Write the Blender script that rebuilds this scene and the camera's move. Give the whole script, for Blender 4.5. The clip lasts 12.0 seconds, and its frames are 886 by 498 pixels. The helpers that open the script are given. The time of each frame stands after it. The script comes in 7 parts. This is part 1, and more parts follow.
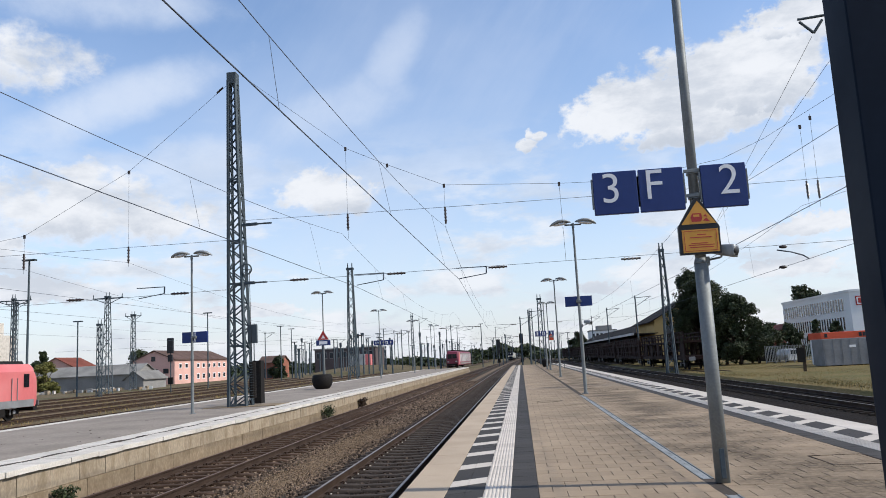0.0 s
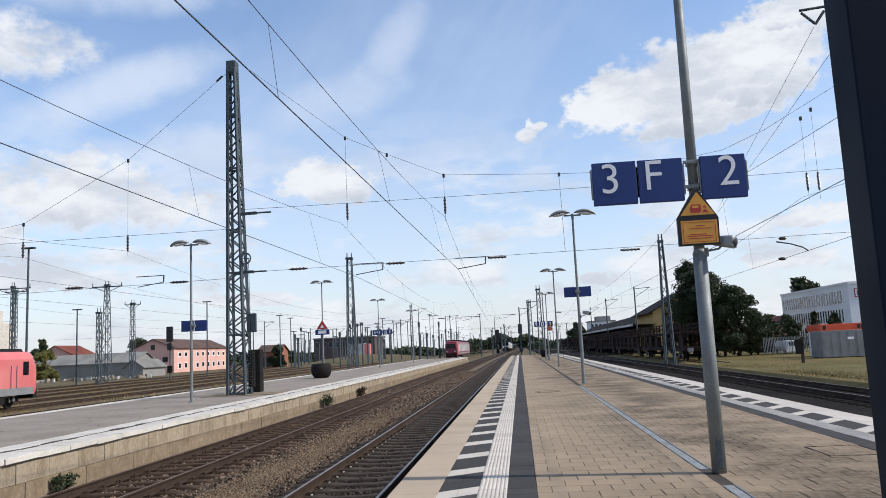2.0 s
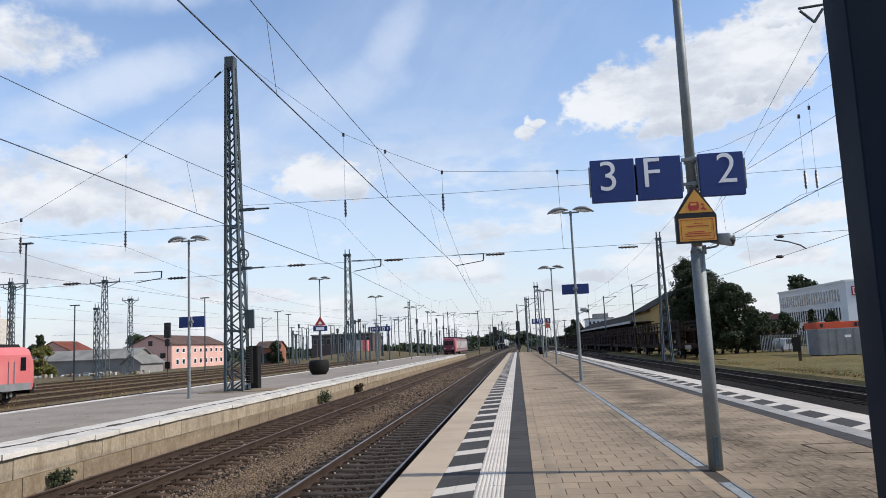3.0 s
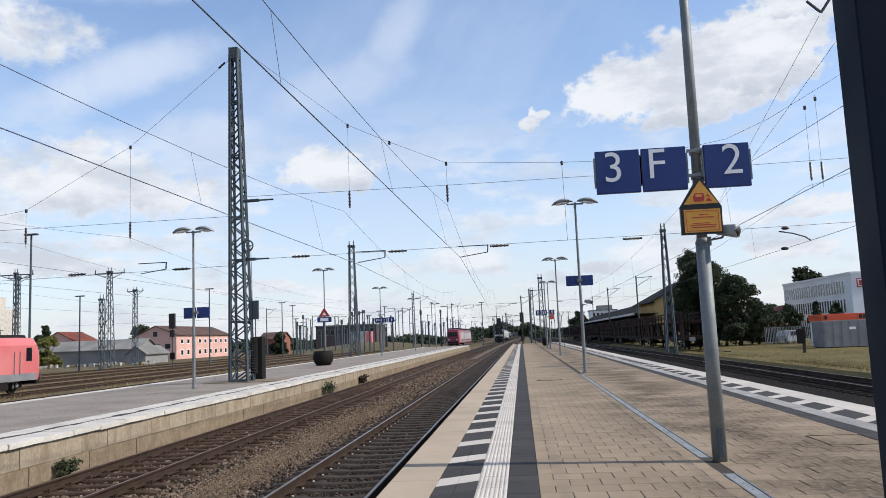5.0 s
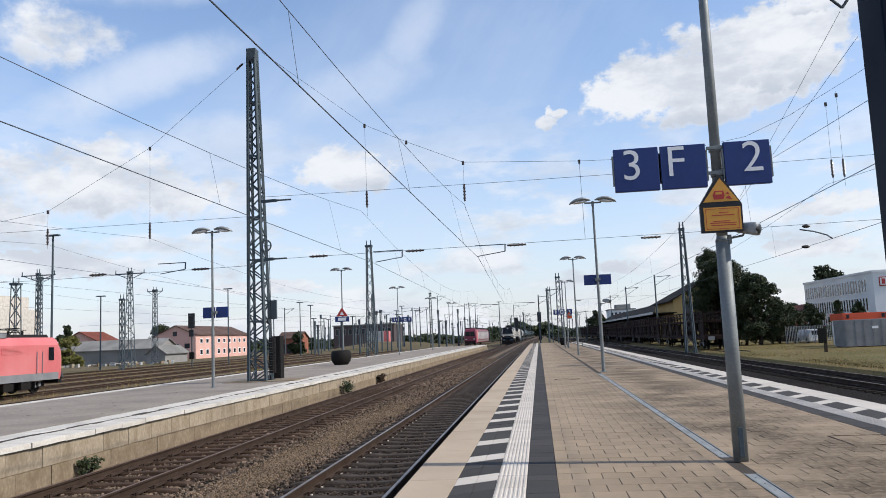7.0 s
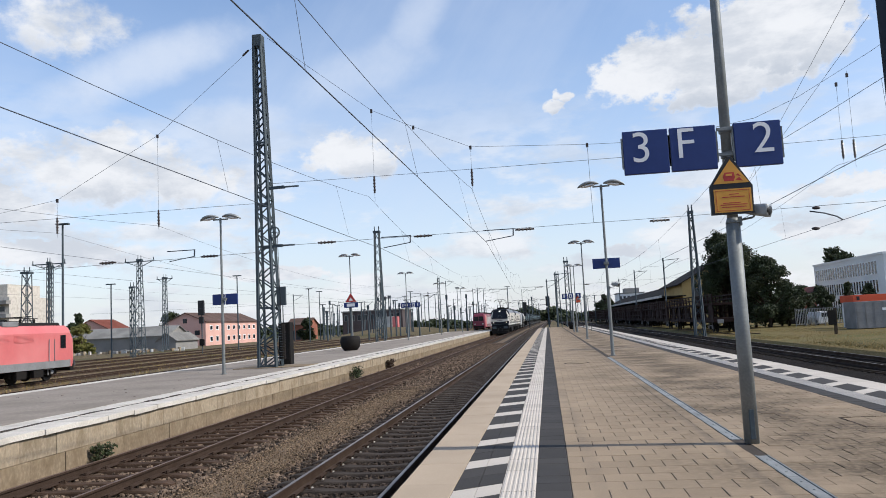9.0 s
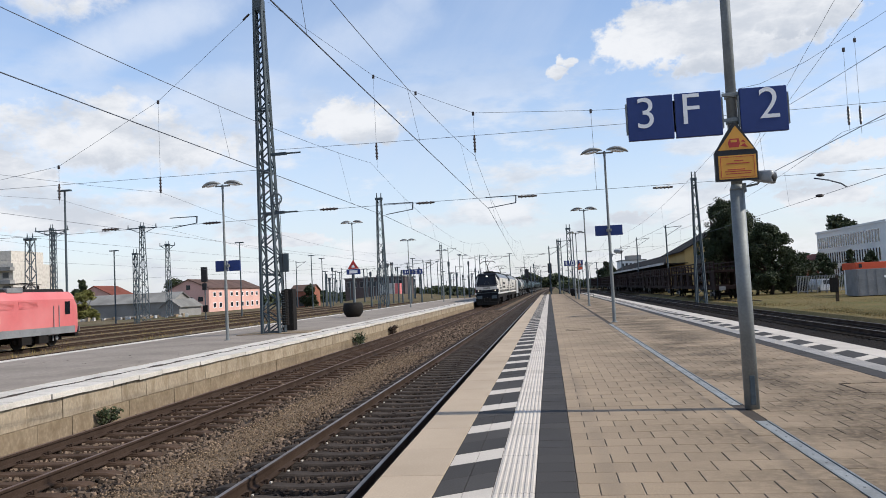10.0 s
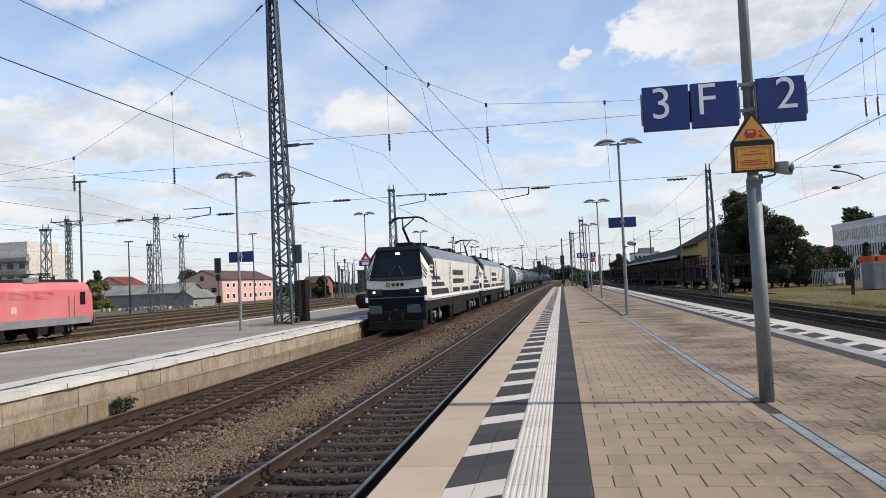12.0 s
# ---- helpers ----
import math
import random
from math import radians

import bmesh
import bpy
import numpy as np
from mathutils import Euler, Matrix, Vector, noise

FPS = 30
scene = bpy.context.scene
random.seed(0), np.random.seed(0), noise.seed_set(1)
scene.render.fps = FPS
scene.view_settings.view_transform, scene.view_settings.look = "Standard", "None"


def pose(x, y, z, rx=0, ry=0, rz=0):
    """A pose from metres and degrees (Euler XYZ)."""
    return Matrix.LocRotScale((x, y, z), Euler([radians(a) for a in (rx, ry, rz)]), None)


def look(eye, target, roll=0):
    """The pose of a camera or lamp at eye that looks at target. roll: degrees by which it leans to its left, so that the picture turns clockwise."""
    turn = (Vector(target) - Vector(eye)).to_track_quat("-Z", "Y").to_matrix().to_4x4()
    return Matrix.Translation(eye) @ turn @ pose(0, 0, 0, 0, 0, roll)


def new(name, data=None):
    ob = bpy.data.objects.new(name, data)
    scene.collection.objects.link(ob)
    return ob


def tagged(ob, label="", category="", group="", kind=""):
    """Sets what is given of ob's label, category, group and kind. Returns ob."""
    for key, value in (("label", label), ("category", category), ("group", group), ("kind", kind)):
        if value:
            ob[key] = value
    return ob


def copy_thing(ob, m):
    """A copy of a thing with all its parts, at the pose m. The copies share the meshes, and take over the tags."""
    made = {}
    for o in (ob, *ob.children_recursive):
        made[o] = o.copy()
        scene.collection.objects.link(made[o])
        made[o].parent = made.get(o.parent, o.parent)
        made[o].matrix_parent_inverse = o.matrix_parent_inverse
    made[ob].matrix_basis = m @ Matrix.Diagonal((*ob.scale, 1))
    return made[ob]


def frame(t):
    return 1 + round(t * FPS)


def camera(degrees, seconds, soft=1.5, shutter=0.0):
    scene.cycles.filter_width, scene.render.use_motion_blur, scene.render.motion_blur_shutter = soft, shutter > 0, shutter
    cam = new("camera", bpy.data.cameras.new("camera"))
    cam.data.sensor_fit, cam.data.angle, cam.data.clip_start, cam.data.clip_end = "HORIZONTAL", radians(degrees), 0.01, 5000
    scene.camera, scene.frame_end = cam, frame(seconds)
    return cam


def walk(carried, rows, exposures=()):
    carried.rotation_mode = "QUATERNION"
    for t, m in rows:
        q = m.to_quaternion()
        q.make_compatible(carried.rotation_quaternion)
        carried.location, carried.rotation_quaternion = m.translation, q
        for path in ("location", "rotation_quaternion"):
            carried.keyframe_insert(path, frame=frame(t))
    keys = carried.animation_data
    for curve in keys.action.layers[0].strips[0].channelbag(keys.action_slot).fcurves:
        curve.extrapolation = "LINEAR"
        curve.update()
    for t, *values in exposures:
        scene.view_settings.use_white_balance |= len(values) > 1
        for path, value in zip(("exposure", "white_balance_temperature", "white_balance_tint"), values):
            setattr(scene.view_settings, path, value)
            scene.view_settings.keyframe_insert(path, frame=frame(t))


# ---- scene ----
# The camera stands on the island platform, held in the hand; x across the tracks, y along them, platform top at z = 0.
cam = camera(60.0, 12.0, soft=0.9)
# seconds, x, y, z, yaw, pitch, roll
PATH = [
    (0, -0.005, -0.003, 1.453, 5.774, 8.193, 2.985),
    (0.5, -0.002, -0.003, 1.452, 5.765, 8.229, 2.940),
    (1, 0.000, -0.002, 1.452, 5.800, 7.700, 2.776),
    (1.5, 0.002, -0.002, 1.451, 5.881, 7.671, 2.673),
    (2, 0.003, -0.001, 1.450, 5.697, 7.448, 2.699),
    (2.5, 0.003, -0.001, 1.450, 5.570, 7.518, 2.767),
    (3, 0.004, -0.000, 1.449, 5.534, 7.207, 2.538),
    (5, -0.001, 0.004, 1.445, 5.822, 6.580, 2.428),
    (5.5, -0.003, 0.006, 1.444, 6.018, 6.521, 2.343),
    (6, -0.005, 0.008, 1.443, 6.301, 6.793, 2.422),
    (6.5, -0.008, 0.010, 1.442, 6.795, 6.690, 2.437),
    (7, -0.010, 0.012, 1.441, 7.108, 6.599, 2.459),
    (9, -0.023, 0.025, 1.435, 7.748, 5.529, 2.905),
    (9.5, -0.026, 0.029, 1.433, 7.783, 4.182, 3.012),
    (10, -0.030, 0.033, 1.431, 7.911, 3.075, 2.827),
    (10.5, -0.033, 0.038, 1.429, 8.239, 2.800, 2.738),
    (11, -0.036, 0.043, 1.427, 8.468, 2.598, 2.596),
    (11.5, -0.039, 0.048, 1.425, 8.605, 2.546, 2.649),
    (12, -0.042, 0.054, 1.423, 8.822, 2.509, 2.629),
]
walk(cam, [(t, pose(x, y, z, 90 + pitch, roll, yaw)) for t, x, y, z, yaw, pitch, roll in PATH],
     [(0, 0.0, 6250, 10), (6, 0.0, 6250, 10), (9.5, 0.0, 6330, 10), (12, 0.0, 6400, 10)])

RAIL = -0.73      # top of the rails
BED = -0.92       # top of the ballast
GROUND = -1.0

# ---- light ----
SUN_AZ, SUN_EL = 95.0, 40.0     # clockwise from +y, above the horizon
world = bpy.data.worlds.new("sky")
scene.world = world
world.use_nodes = True
wn, wl = world.node_tree.nodes, world.node_tree.links
wn.clear()


def wnode(kind, **kw):
    n = wn.new(kind)
    for k, v in kw.items():
        if k == "op":
            n.operation = v
        else:
            n.inputs[k].default_value = v
    return n


def wmath(op, a, b=None, clamp=False):
    n = wn.new("ShaderNodeMath")
    n.operation, n.use_clamp = op, clamp
    for i, v in enumerate((a, b)):
        if v is None:
            continue
        if isinstance(v, (int, float)):
            n.inputs[i].default_value = v
        else:
            wl.new(v, n.inputs[i])
    return n.outputs[0]


sky = wn.new("ShaderNodeTexSky")
sky.sky_type = "NISHITA"
sky.sun_disc = False
sky.sun_elevation, sky.sun_rotation = radians(SUN_EL), radians(SUN_AZ)
sky.altitude, sky.air_density, sky.dust_density, sky.ozone_density = 300, 1.0, 0.9, 2.4
co = wn.new("ShaderNodeTexCoord").outputs["Generated"]
sep = wn.new("ShaderNodeSeparateXYZ")
wl.new(co, sep.inputs[0])
up = sep.outputs[2]


def wnoise(vec, scale, detail, rough, stretch=(1, 1, 1)):
    m = wn.new("ShaderNodeMapping")
    m.inputs["Scale"].default_value = stretch
    wl.new(vec, m.inputs["Vector"])
    n = wn.new("ShaderNodeTexNoise")
    n.inputs["Scale"].default_value, n.inputs["Detail"].default_value, n.inputs["Roughness"].default_value = scale, detail, rough
    wl.new(m.outputs[0], n.inputs["Vector"])
    return n.outputs["Fac"]


def ramp(v, lo, hi):
    n = wn.new("ShaderNodeMapRange")
    n.interpolation_type = "SMOOTHSTEP"
    n.inputs["From Min"].default_value, n.inputs["From Max"].default_value = lo, hi
    wl.new(v, n.inputs["Value"])
    return n.outputs[0]


# the air whitens towards the horizon
haze = wmath("POWER", wmath("SUBTRACT", 1.0, wmath("MAXIMUM", up, 0.0)), 5.0)
# thin high cloud in streaks, and a bank of low cumulus
fine = wnoise(co, 62.0, 5, 0.6, (1, 1, 1.3))
turned = wn.new("ShaderNodeMapping")
turned.inputs["Rotation"].default_value = (0.0, radians(52), radians(10))
wl.new(co, turned.inputs["Vector"])
streaks = ramp(wnoise(turned.outputs[0], 3.4, 9, 0.66, (0.42, 1.0, 2.1)), 0.45, 0.70)
veil = ramp(wnoise(co, 2.1, 5, 0.5, (1.0, 1.0, 1.6)), 0.44, 0.66)
billow = wnoise(co, 17.0, 9, 0.60, (1, 1, 1.5))
low = ramp(wnoise(co, 7.0, 8, 0.58, (1, 1, 2.6)), 0.46, 0.60)
lowband = wmath("MULTIPLY", low, wmath("SUBTRACT", 1.0, ramp(up, 0.10, 0.34)))


def cumulus(yaw, pitch, wide, high, soft=0.85):
    """A single heap of cloud in that direction, its edge broken by noise."""
    d = Vector((-math.sin(radians(yaw)) * math.cos(radians(pitch)), math.cos(radians(yaw)) * math.cos(radians(pitch)), math.sin(radians(pitch))))
    side = Vector((d.y, -d.x, 0)).normalized()
    rise = side.cross(d)
    out = []
    for axis, size in ((side, wide), (rise, high)):
        n = wn.new("ShaderNodeVectorMath")
        n.operation = "DOT_PRODUCT"
        wl.new(co, n.inputs[0])
        n.inputs[1].default_value = axis
        c = wmath("SUBTRACT", n.outputs["Value"], d.dot(axis))
        drop = wmath("MULTIPLY", c, -1.0)
        out.append(wmath("POWER", wmath("ABSOLUTE", wmath("DIVIDE", c, size)), 2.0))
    front = wn.new("ShaderNodeVectorMath")
    front.operation = "DOT_PRODUCT"
    wl.new(co, front.inputs[0])
    front.inputs[1].default_value = d
    r = wmath("ADD", out[0], out[1])
    rough = min(1.0, high / 0.05)
    lumps = wmath("ADD", wmath("MULTIPLY", wmath("SUBTRACT", billow, 0.5), 4.4), wmath("MULTIPLY", wmath("SUBTRACT", fine, 0.5), 1.6 + 2.6 * (1 - rough)))
    m = ramp(wmath("ADD", wmath("MULTIPLY", wmath("SUBTRACT", 1.0, r), 1.7 if wide > 0.03 else 1.0), lumps), 0.0, soft)
    m = wmath("MULTIPLY", m, wmath("GREATER_THAN", front.outputs["Value"], 0.5))
    return m, wmath("MULTIPLY", m, ramp(wmath("ADD", wmath("DIVIDE", drop, high), wmath("MULTIPLY", wmath("SUBTRACT", billow, 0.5), 3.0)), 0.15, 1.5))


CLOUDS = ((-8.4, 17.0, 0.075, 0.046), (-13.4, 17.7, 0.130, 0.066), (-18.4, 18.8, 0.080, 0.056), (-20.9, 21.6, 0.060, 0.024), (-1.3, 15.5, 0.015, 0.010), (-2.3, 16.1, 0.011, 0.007), (-1.7, 16.3, 0.008, 0.008),
          (13.9, 12.8, 0.072, 0.034, 1.2), (32.1, 11.8, 0.170, 0.055, 1.5), (25.8, 10.9, 0.100, 0.036, 1.7), (40.0, 9.0, 0.1, 0.04), (33.6, 21.0, 0.070, 0.046, 1.9), (36.0, 6.0, 0.12, 0.02),
          (-20.5, 7.8, 0.070, 0.016), (-19.0, 5.0, 0.060, 0.014), (2.3, 4.9, 0.030, 0.010), (-6.0, 4.6, 0.035, 0.010), (20.0, 4.2, 0.08, 0.011),
          (-26.0, 22.0, 0.10, 0.05), (60.0, 25.0, 0.2, 0.08), (120.0, 30.0, 0.3, 0.1), (-100.0, 28.0, 0.25, 0.08), (180.0, 35.0, 0.3, 0.12))


def wisp(yaw, pitch, long, thin, turn, dense):
    """A soft drawn-out veil of thin cloud."""
    d = Vector((-math.sin(radians(yaw)) * math.cos(radians(pitch)), math.cos(radians(yaw)) * math.cos(radians(pitch)), math.sin(radians(pitch))))
    side = Vector((d.y, -d.x, 0)).normalized()
    rise = side.cross(d)
    ca, sa = math.cos(radians(turn)), math.sin(radians(turn))
    r = None
    for axis, size in ((side * ca + rise * sa, long), (rise * ca - side * sa, thin)):
        n = wn.new("ShaderNodeVectorMath")
        n.operation = "DOT_PRODUCT"
        wl.new(co, n.inputs[0])
        n.inputs[1].default_value = axis
        q = wmath("POWER", wmath("ABSOLUTE", wmath("DIVIDE", wmath("SUBTRACT", n.outputs["Value"], d.dot(axis)), size)), 2.0)
        r = q if r is None else wmath("ADD", r, q)
    front = wn.new("ShaderNodeVectorMath")
    front.operation = "DOT_PRODUCT"
    wl.new(co, front.inputs[0])
    front.inputs[1].default_value = d
    m = ramp(wmath("ADD", wmath("SUBTRACT", 1.0, r), wmath("MULTIPLY", wmath("SUBTRACT", drift, 0.5), 2.6)), -0.1, 1.3)
    return wmath("MULTIPLY", wmath("MULTIPLY", m, dense), wmath("GREATER_THAN", front.outputs["Value"], 0.5))


drift = wnoise(co, 6.5, 8, 0.62, (1, 1, 1.2))
WISPS = ((28.0, 19.0, 0.17, 0.035, 24, 0.62), (24.0, 14.8, 0.12, 0.040, 10, 0.55), (8.3, 22.6, 0.07, 0.032, 58, 0.40), (13.5, 18.6, 0.11, 0.040, 18, 0.42),
         (30.0, 25.0, 0.16, 0.035, 5, 0.55))
veils = None
for c in WISPS:
    m = wisp(*c)
    veils = m if veils is None else wmath("MAXIMUM", veils, m)
heap = under = None
for c in CLOUDS:
    m, u = cumulus(*c)
    heap = m if heap is None else wmath("MAXIMUM", heap, m)
    under = u if under is None else wmath("MAXIMUM", under, u)
heap = wmath("MAXIMUM", heap, wmath("MULTIPLY", lowband, 0.9))
# grey undersides
shade = ramp(wnoise(co, 9.0, 7, 0.6, (1, 1, 2.4)), 0.40, 0.66)


def mix(fac, a, b):
    n = wn.new("ShaderNodeMix")
    n.data_type = "RGBA"
    for i, v in ((0, fac), (6, a), (7, b)):
        if isinstance(v, tuple):
            n.inputs[i].default_value = v
        elif isinstance(v, (int, float)):
            n.inputs[i].default_value = v
        else:
            wl.new(v, n.inputs[i])
    return n.outputs[2]


SKY = 0.20
WHITE = (4.48, 4.52, 4.62, 1)
c0 = mix(wmath("ADD", wmath("MULTIPLY", streaks, 0.12), wmath("MULTIPLY", veil, 0.17), True), sky.outputs[0], (3.75, 4.1, 4.75, 1))
c0 = mix(veils, c0, (4.25, 4.5, 4.9, 1))
c1 = mix(wmath("MULTIPLY", haze, 0.85, True), c0, (3.73, 3.73, 3.94, 1))
cloud = mix(wmath("MAXIMUM", wmath("MULTIPLY", shade, 0.8), under), WHITE, (2.95, 3.16, 3.5, 1))
c2 = mix(heap, c1, cloud)
bg = wnode("ShaderNodeBackground", Strength=SKY)
wl.new(c2, bg.inputs["Color"])
wo = wn.new("ShaderNodeOutputWorld")
wl.new(bg.outputs[0], wo.inputs[0])

sun = new("sun", bpy.data.lights.new("sun", "SUN"))
sun.data.energy, sun.data.angle, sun.data.color = 4.7, radians(0.6), (1.0, 0.92, 0.80)
az, el = radians(SUN_AZ), radians(SUN_EL)
sun.matrix_world = look((0, 0, 60), Vector((0, 0, 60)) - Vector((math.sin(az) * math.cos(el), math.cos(az) * math.cos(el), math.sin(el))))
scene.view_settings.exposure = 0.0

# ---- materials ----
def material(name, color, rough=0.7, metal=0.0, grain=(30.0, 0.12), stain=(1.5, 0.15), bump=(60.0, 0.15, 0.004), tint=None, vary=0.0, island=0.0,
             spec=0.4, stretch=(1, 1, 1), space="Object", lane=None):
    """A weathered surface: grain and stains in colour at two scales, fine relief, and a little difference from piece to piece."""
    if rough >= 0.75 and spec == 0.4:
        spec = 0.12
    m = bpy.data.materials.new(name)
    m.use_nodes = True
    nt = m.node_tree
    n, l = nt.nodes, nt.links
    b = n["Principled BSDF"]
    b.inputs["Roughness"].default_value, b.inputs["Metallic"].default_value = rough, metal
    b.inputs["Specular IOR Level"].default_value = spec
    tc = n.new("ShaderNodeTexCoord")
    if space == "World":
        co = n.new("ShaderNodeNewGeometry").outputs["Position"]
    else:
        co = tc.outputs["Object"]
    mp = n.new("ShaderNodeMapping")
    mp.inputs["Scale"].default_value = stretch
    l.new(co, mp.inputs["Vector"])

    def noise_fac(scale, detail):
        t = n.new("ShaderNodeTexNoise")
        t.inputs["Scale"].default_value, t.inputs["Detail"].default_value = scale, detail
        l.new(mp.outputs[0], t.inputs["Vector"])
        return t.outputs["Fac"]

    def blend(fac, a, other, mode="MIX"):
        x = n.new("ShaderNodeMix")
        x.data_type, x.blend_type = "RGBA", mode
        for i, v in ((0, fac), (6, a), (7, other)):
            if isinstance(v, (tuple, float, int)):
                x.inputs[i].default_value = v
            else:
                l.new(v, x.inputs[i])
        return x.outputs[2]

    def span(v, lo, hi, a, z):
        x = n.new("ShaderNodeMapRange")
        for i, k in enumerate((lo, hi, a, z)):
            x.inputs[i + 1].default_value = k
        l.new(v, x.inputs[0])
        return x.outputs[0]

    base = (*color, 1)
    dark = tuple(c * 0.35 for c in color) + (1,)
    lite = tuple(min(1.0, c * 1.45 + 0.01) for c in color) + (1,)
    g = noise_fac(grain[0], 5)
    s = noise_fac(stain[0], 6)
    c = blend(span(g, 0.35, 0.75, 0.0, grain[1] * 2), base, dark)
    c = blend(span(g, 0.5, 0.2, 0.0, grain[1] * 1.5), c, lite)
    second = (*tint, 1) if tint else dark
    c = blend(span(s, 0.42, 0.72, 0.0, min(1.0, stain[1] * 2.2)), c, second)
    if lane:                                 # a trodden, dirty lane along x = lane[0]
        px = n.new("ShaderNodeSeparateXYZ")
        l.new(co, px.inputs[0])
        off = n.new("ShaderNodeMath")
        off.operation = "SUBTRACT"
        l.new(px.outputs[0], off.inputs[0])
        off.inputs[1].default_value = lane[0]
        ab = n.new("ShaderNodeMath")
        ab.operation = "ABSOLUTE"
        l.new(off.outputs[0], ab.inputs[0])
        near = span(ab.outputs[0], 0.0, lane[1], 1.0, 0.0)
        dirt = n.new("ShaderNodeMath")
        dirt.operation = "MULTIPLY"
        l.new(near, dirt.inputs[0])
        speck = n.new("ShaderNodeMath")
        speck.operation = "MULTIPLY"
        l.new(span(noise_fac(0.75, 8), 0.36, 0.60, 0.0, lane[2]), speck.inputs[0])
        l.new(span(noise_fac(13.0, 8), 0.36, 0.58, 0.45, 1.0), speck.inputs[1])
        l.new(speck.outputs[0], dirt.inputs[1])
        c = blend(dirt.outputs[0], c, tuple(v * 0.34 for v in color) + (1,))
    if vary or island:
        if vary:
            src, amount = n.new("ShaderNodeObjectInfo").outputs["Random"], vary
        else:
            src, amount = n.new("ShaderNodeNewGeometry").outputs["Random Per Island"], island
        hsv = n.new("ShaderNodeHueSaturation")
        l.new(span(src, 0, 1, 1 - amount, 1 + amount), hsv.inputs["Value"])
        l.new(c, hsv.inputs["Color"])
        c = hsv.outputs[0]
    l.new(c, b.inputs["Base Color"])
    l.new(span(s, 0.3, 0.7, max(0.05, rough - 0.1), min(1.0, rough + 0.1)), b.inputs["Roughness"])
    if bump[1]:
        bp = n.new("ShaderNodeBump")
        bp.inputs["Strength"].default_value, bp.inputs["Distance"].default_value = bump[1], bump[2]
        l.new(noise_fac(bump[0], 6), bp.inputs["Height"])
        l.new(bp.outputs[0], b.inputs["Normal"])
    return m


def glow(name, color, strength):
    m = bpy.data.materials.new(name)
    m.use_nodes = True
    b = m.node_tree.nodes["Principled BSDF"]
    b.inputs["Base Color"].default_value = (*color, 1)
    b.inputs["Emission Color"].default_value = (*color, 1)
    b.inputs["Emission Strength"].default_value = strength
    return m


PAVER = material("paver", (0.312, 0.238, 0.162), 0.85, lane=(2.75, 2.3, 1.35), vary=0.08, grain=(90, 0.16), stain=(0.42, 0.26), tint=(0.195, 0.155, 0.115), bump=(160, 0.25, 0.003), space="World")
PAVER_REST = material("paver_rest", (0.312, 0.238, 0.162), 0.85, lane=(2.75, 2.3, 1.35), island=0.08, grain=(90, 0.16), stain=(0.42, 0.26), tint=(0.195, 0.155, 0.115), bump=(160, 0.25, 0.003), space="World")
JOINT = material("joint_sand", (0.075, 0.063, 0.053), 0.95, grain=(120, 0.3), space="World")
SLAB = material("concrete_slab", (0.415, 0.330, 0.240), 0.8, vary=0.05, grain=(70, 0.08), stain=(0.9, 0.10), space="World")
TACTILE = material("tactile_white", (0.52, 0.47, 0.41), 0.8, vary=0.05, grain=(80, 0.1), stain=(1.2, 0.1), space="World")
ANTHRACITE = material("tile_anthracite", (0.050, 0.046, 0.043), 0.8, vary=0.12, grain=(80, 0.15), stain=(1.2, 0.15), tint=(0.08, 0.078, 0.075), space="World")
CONCRETE = material("old_concrete", (0.245, 0.190, 0.128), 0.9, vary=0.12, stretch=(1.0, 1.0, 0.7), grain=(18, 0.22), stain=(3.4, 0.24), tint=(0.125, 0.088, 0.05), bump=(40, 0.4, 0.01), space="World")
CONCRETE_PALE = material("pale_concrete", (0.32, 0.262, 0.188), 0.9, vary=0.10, stretch=(1.0, 1.0, 0.6), grain=(18, 0.2), stain=(4.2, 0.28), tint=(0.15, 0.108, 0.065), bump=(40, 0.4, 0.01), space="World")
COPING = material("coping_white", (0.58, 0.54, 0.48), 0.85, vary=0.06, grain=(30, 0.15), stain=(1.6, 0.22), tint=(0.25, 0.22, 0.18), space="World")
ASPHALT = material("platform_asphalt", (0.270, 0.233, 0.196), 0.9, grain=(9, 0.16), stain=(0.55, 0.30), tint=(0.165, 0.143, 0.12), space="World")
BALLAST = material("ballast", (0.136, 0.098, 0.070), 0.95, island=0.85, grain=(20, 0.2), stain=(0.8, 0.2), space="World")
BALLAST_BED = material("ballast_bed", (0.045, 0.034, 0.026), 0.97, grain=(22, 0.55), stain=(0.8, 0.25), tint=(0.085, 0.068, 0.053), bump=(24, 1.0, 0.05), space="World")
SAND = material("fine_gravel", (0.175, 0.128, 0.086), 0.97, grain=(60, 0.35), stain=(0.9, 0.3), tint=(0.10, 0.075, 0.054), bump=(60, 0.7, 0.02), space="World")
RUST = material("rail_rust", (0.055, 0.036, 0.026), 0.75, metal=0.2, grain=(40, 0.2), stain=(2, 0.2), space="World")
RAILHEAD = material("rail_head", (0.24, 0.195, 0.165), 0.42, metal=0.75, grain=(60, 0.1), stain=(1.5, 0.2), tint=(0.2, 0.15, 0.12), space="World")
RAILDULL = material("rail_head_dull", (0.17, 0.105, 0.07), 0.55, metal=0.5, grain=(60, 0.1), stain=(1.5, 0.2), space="World")
SLEEPER = material("sleeper_concrete", (0.062, 0.050, 0.042), 0.9, vary=0.12, grain=(40, 0.2), stain=(2, 0.25))
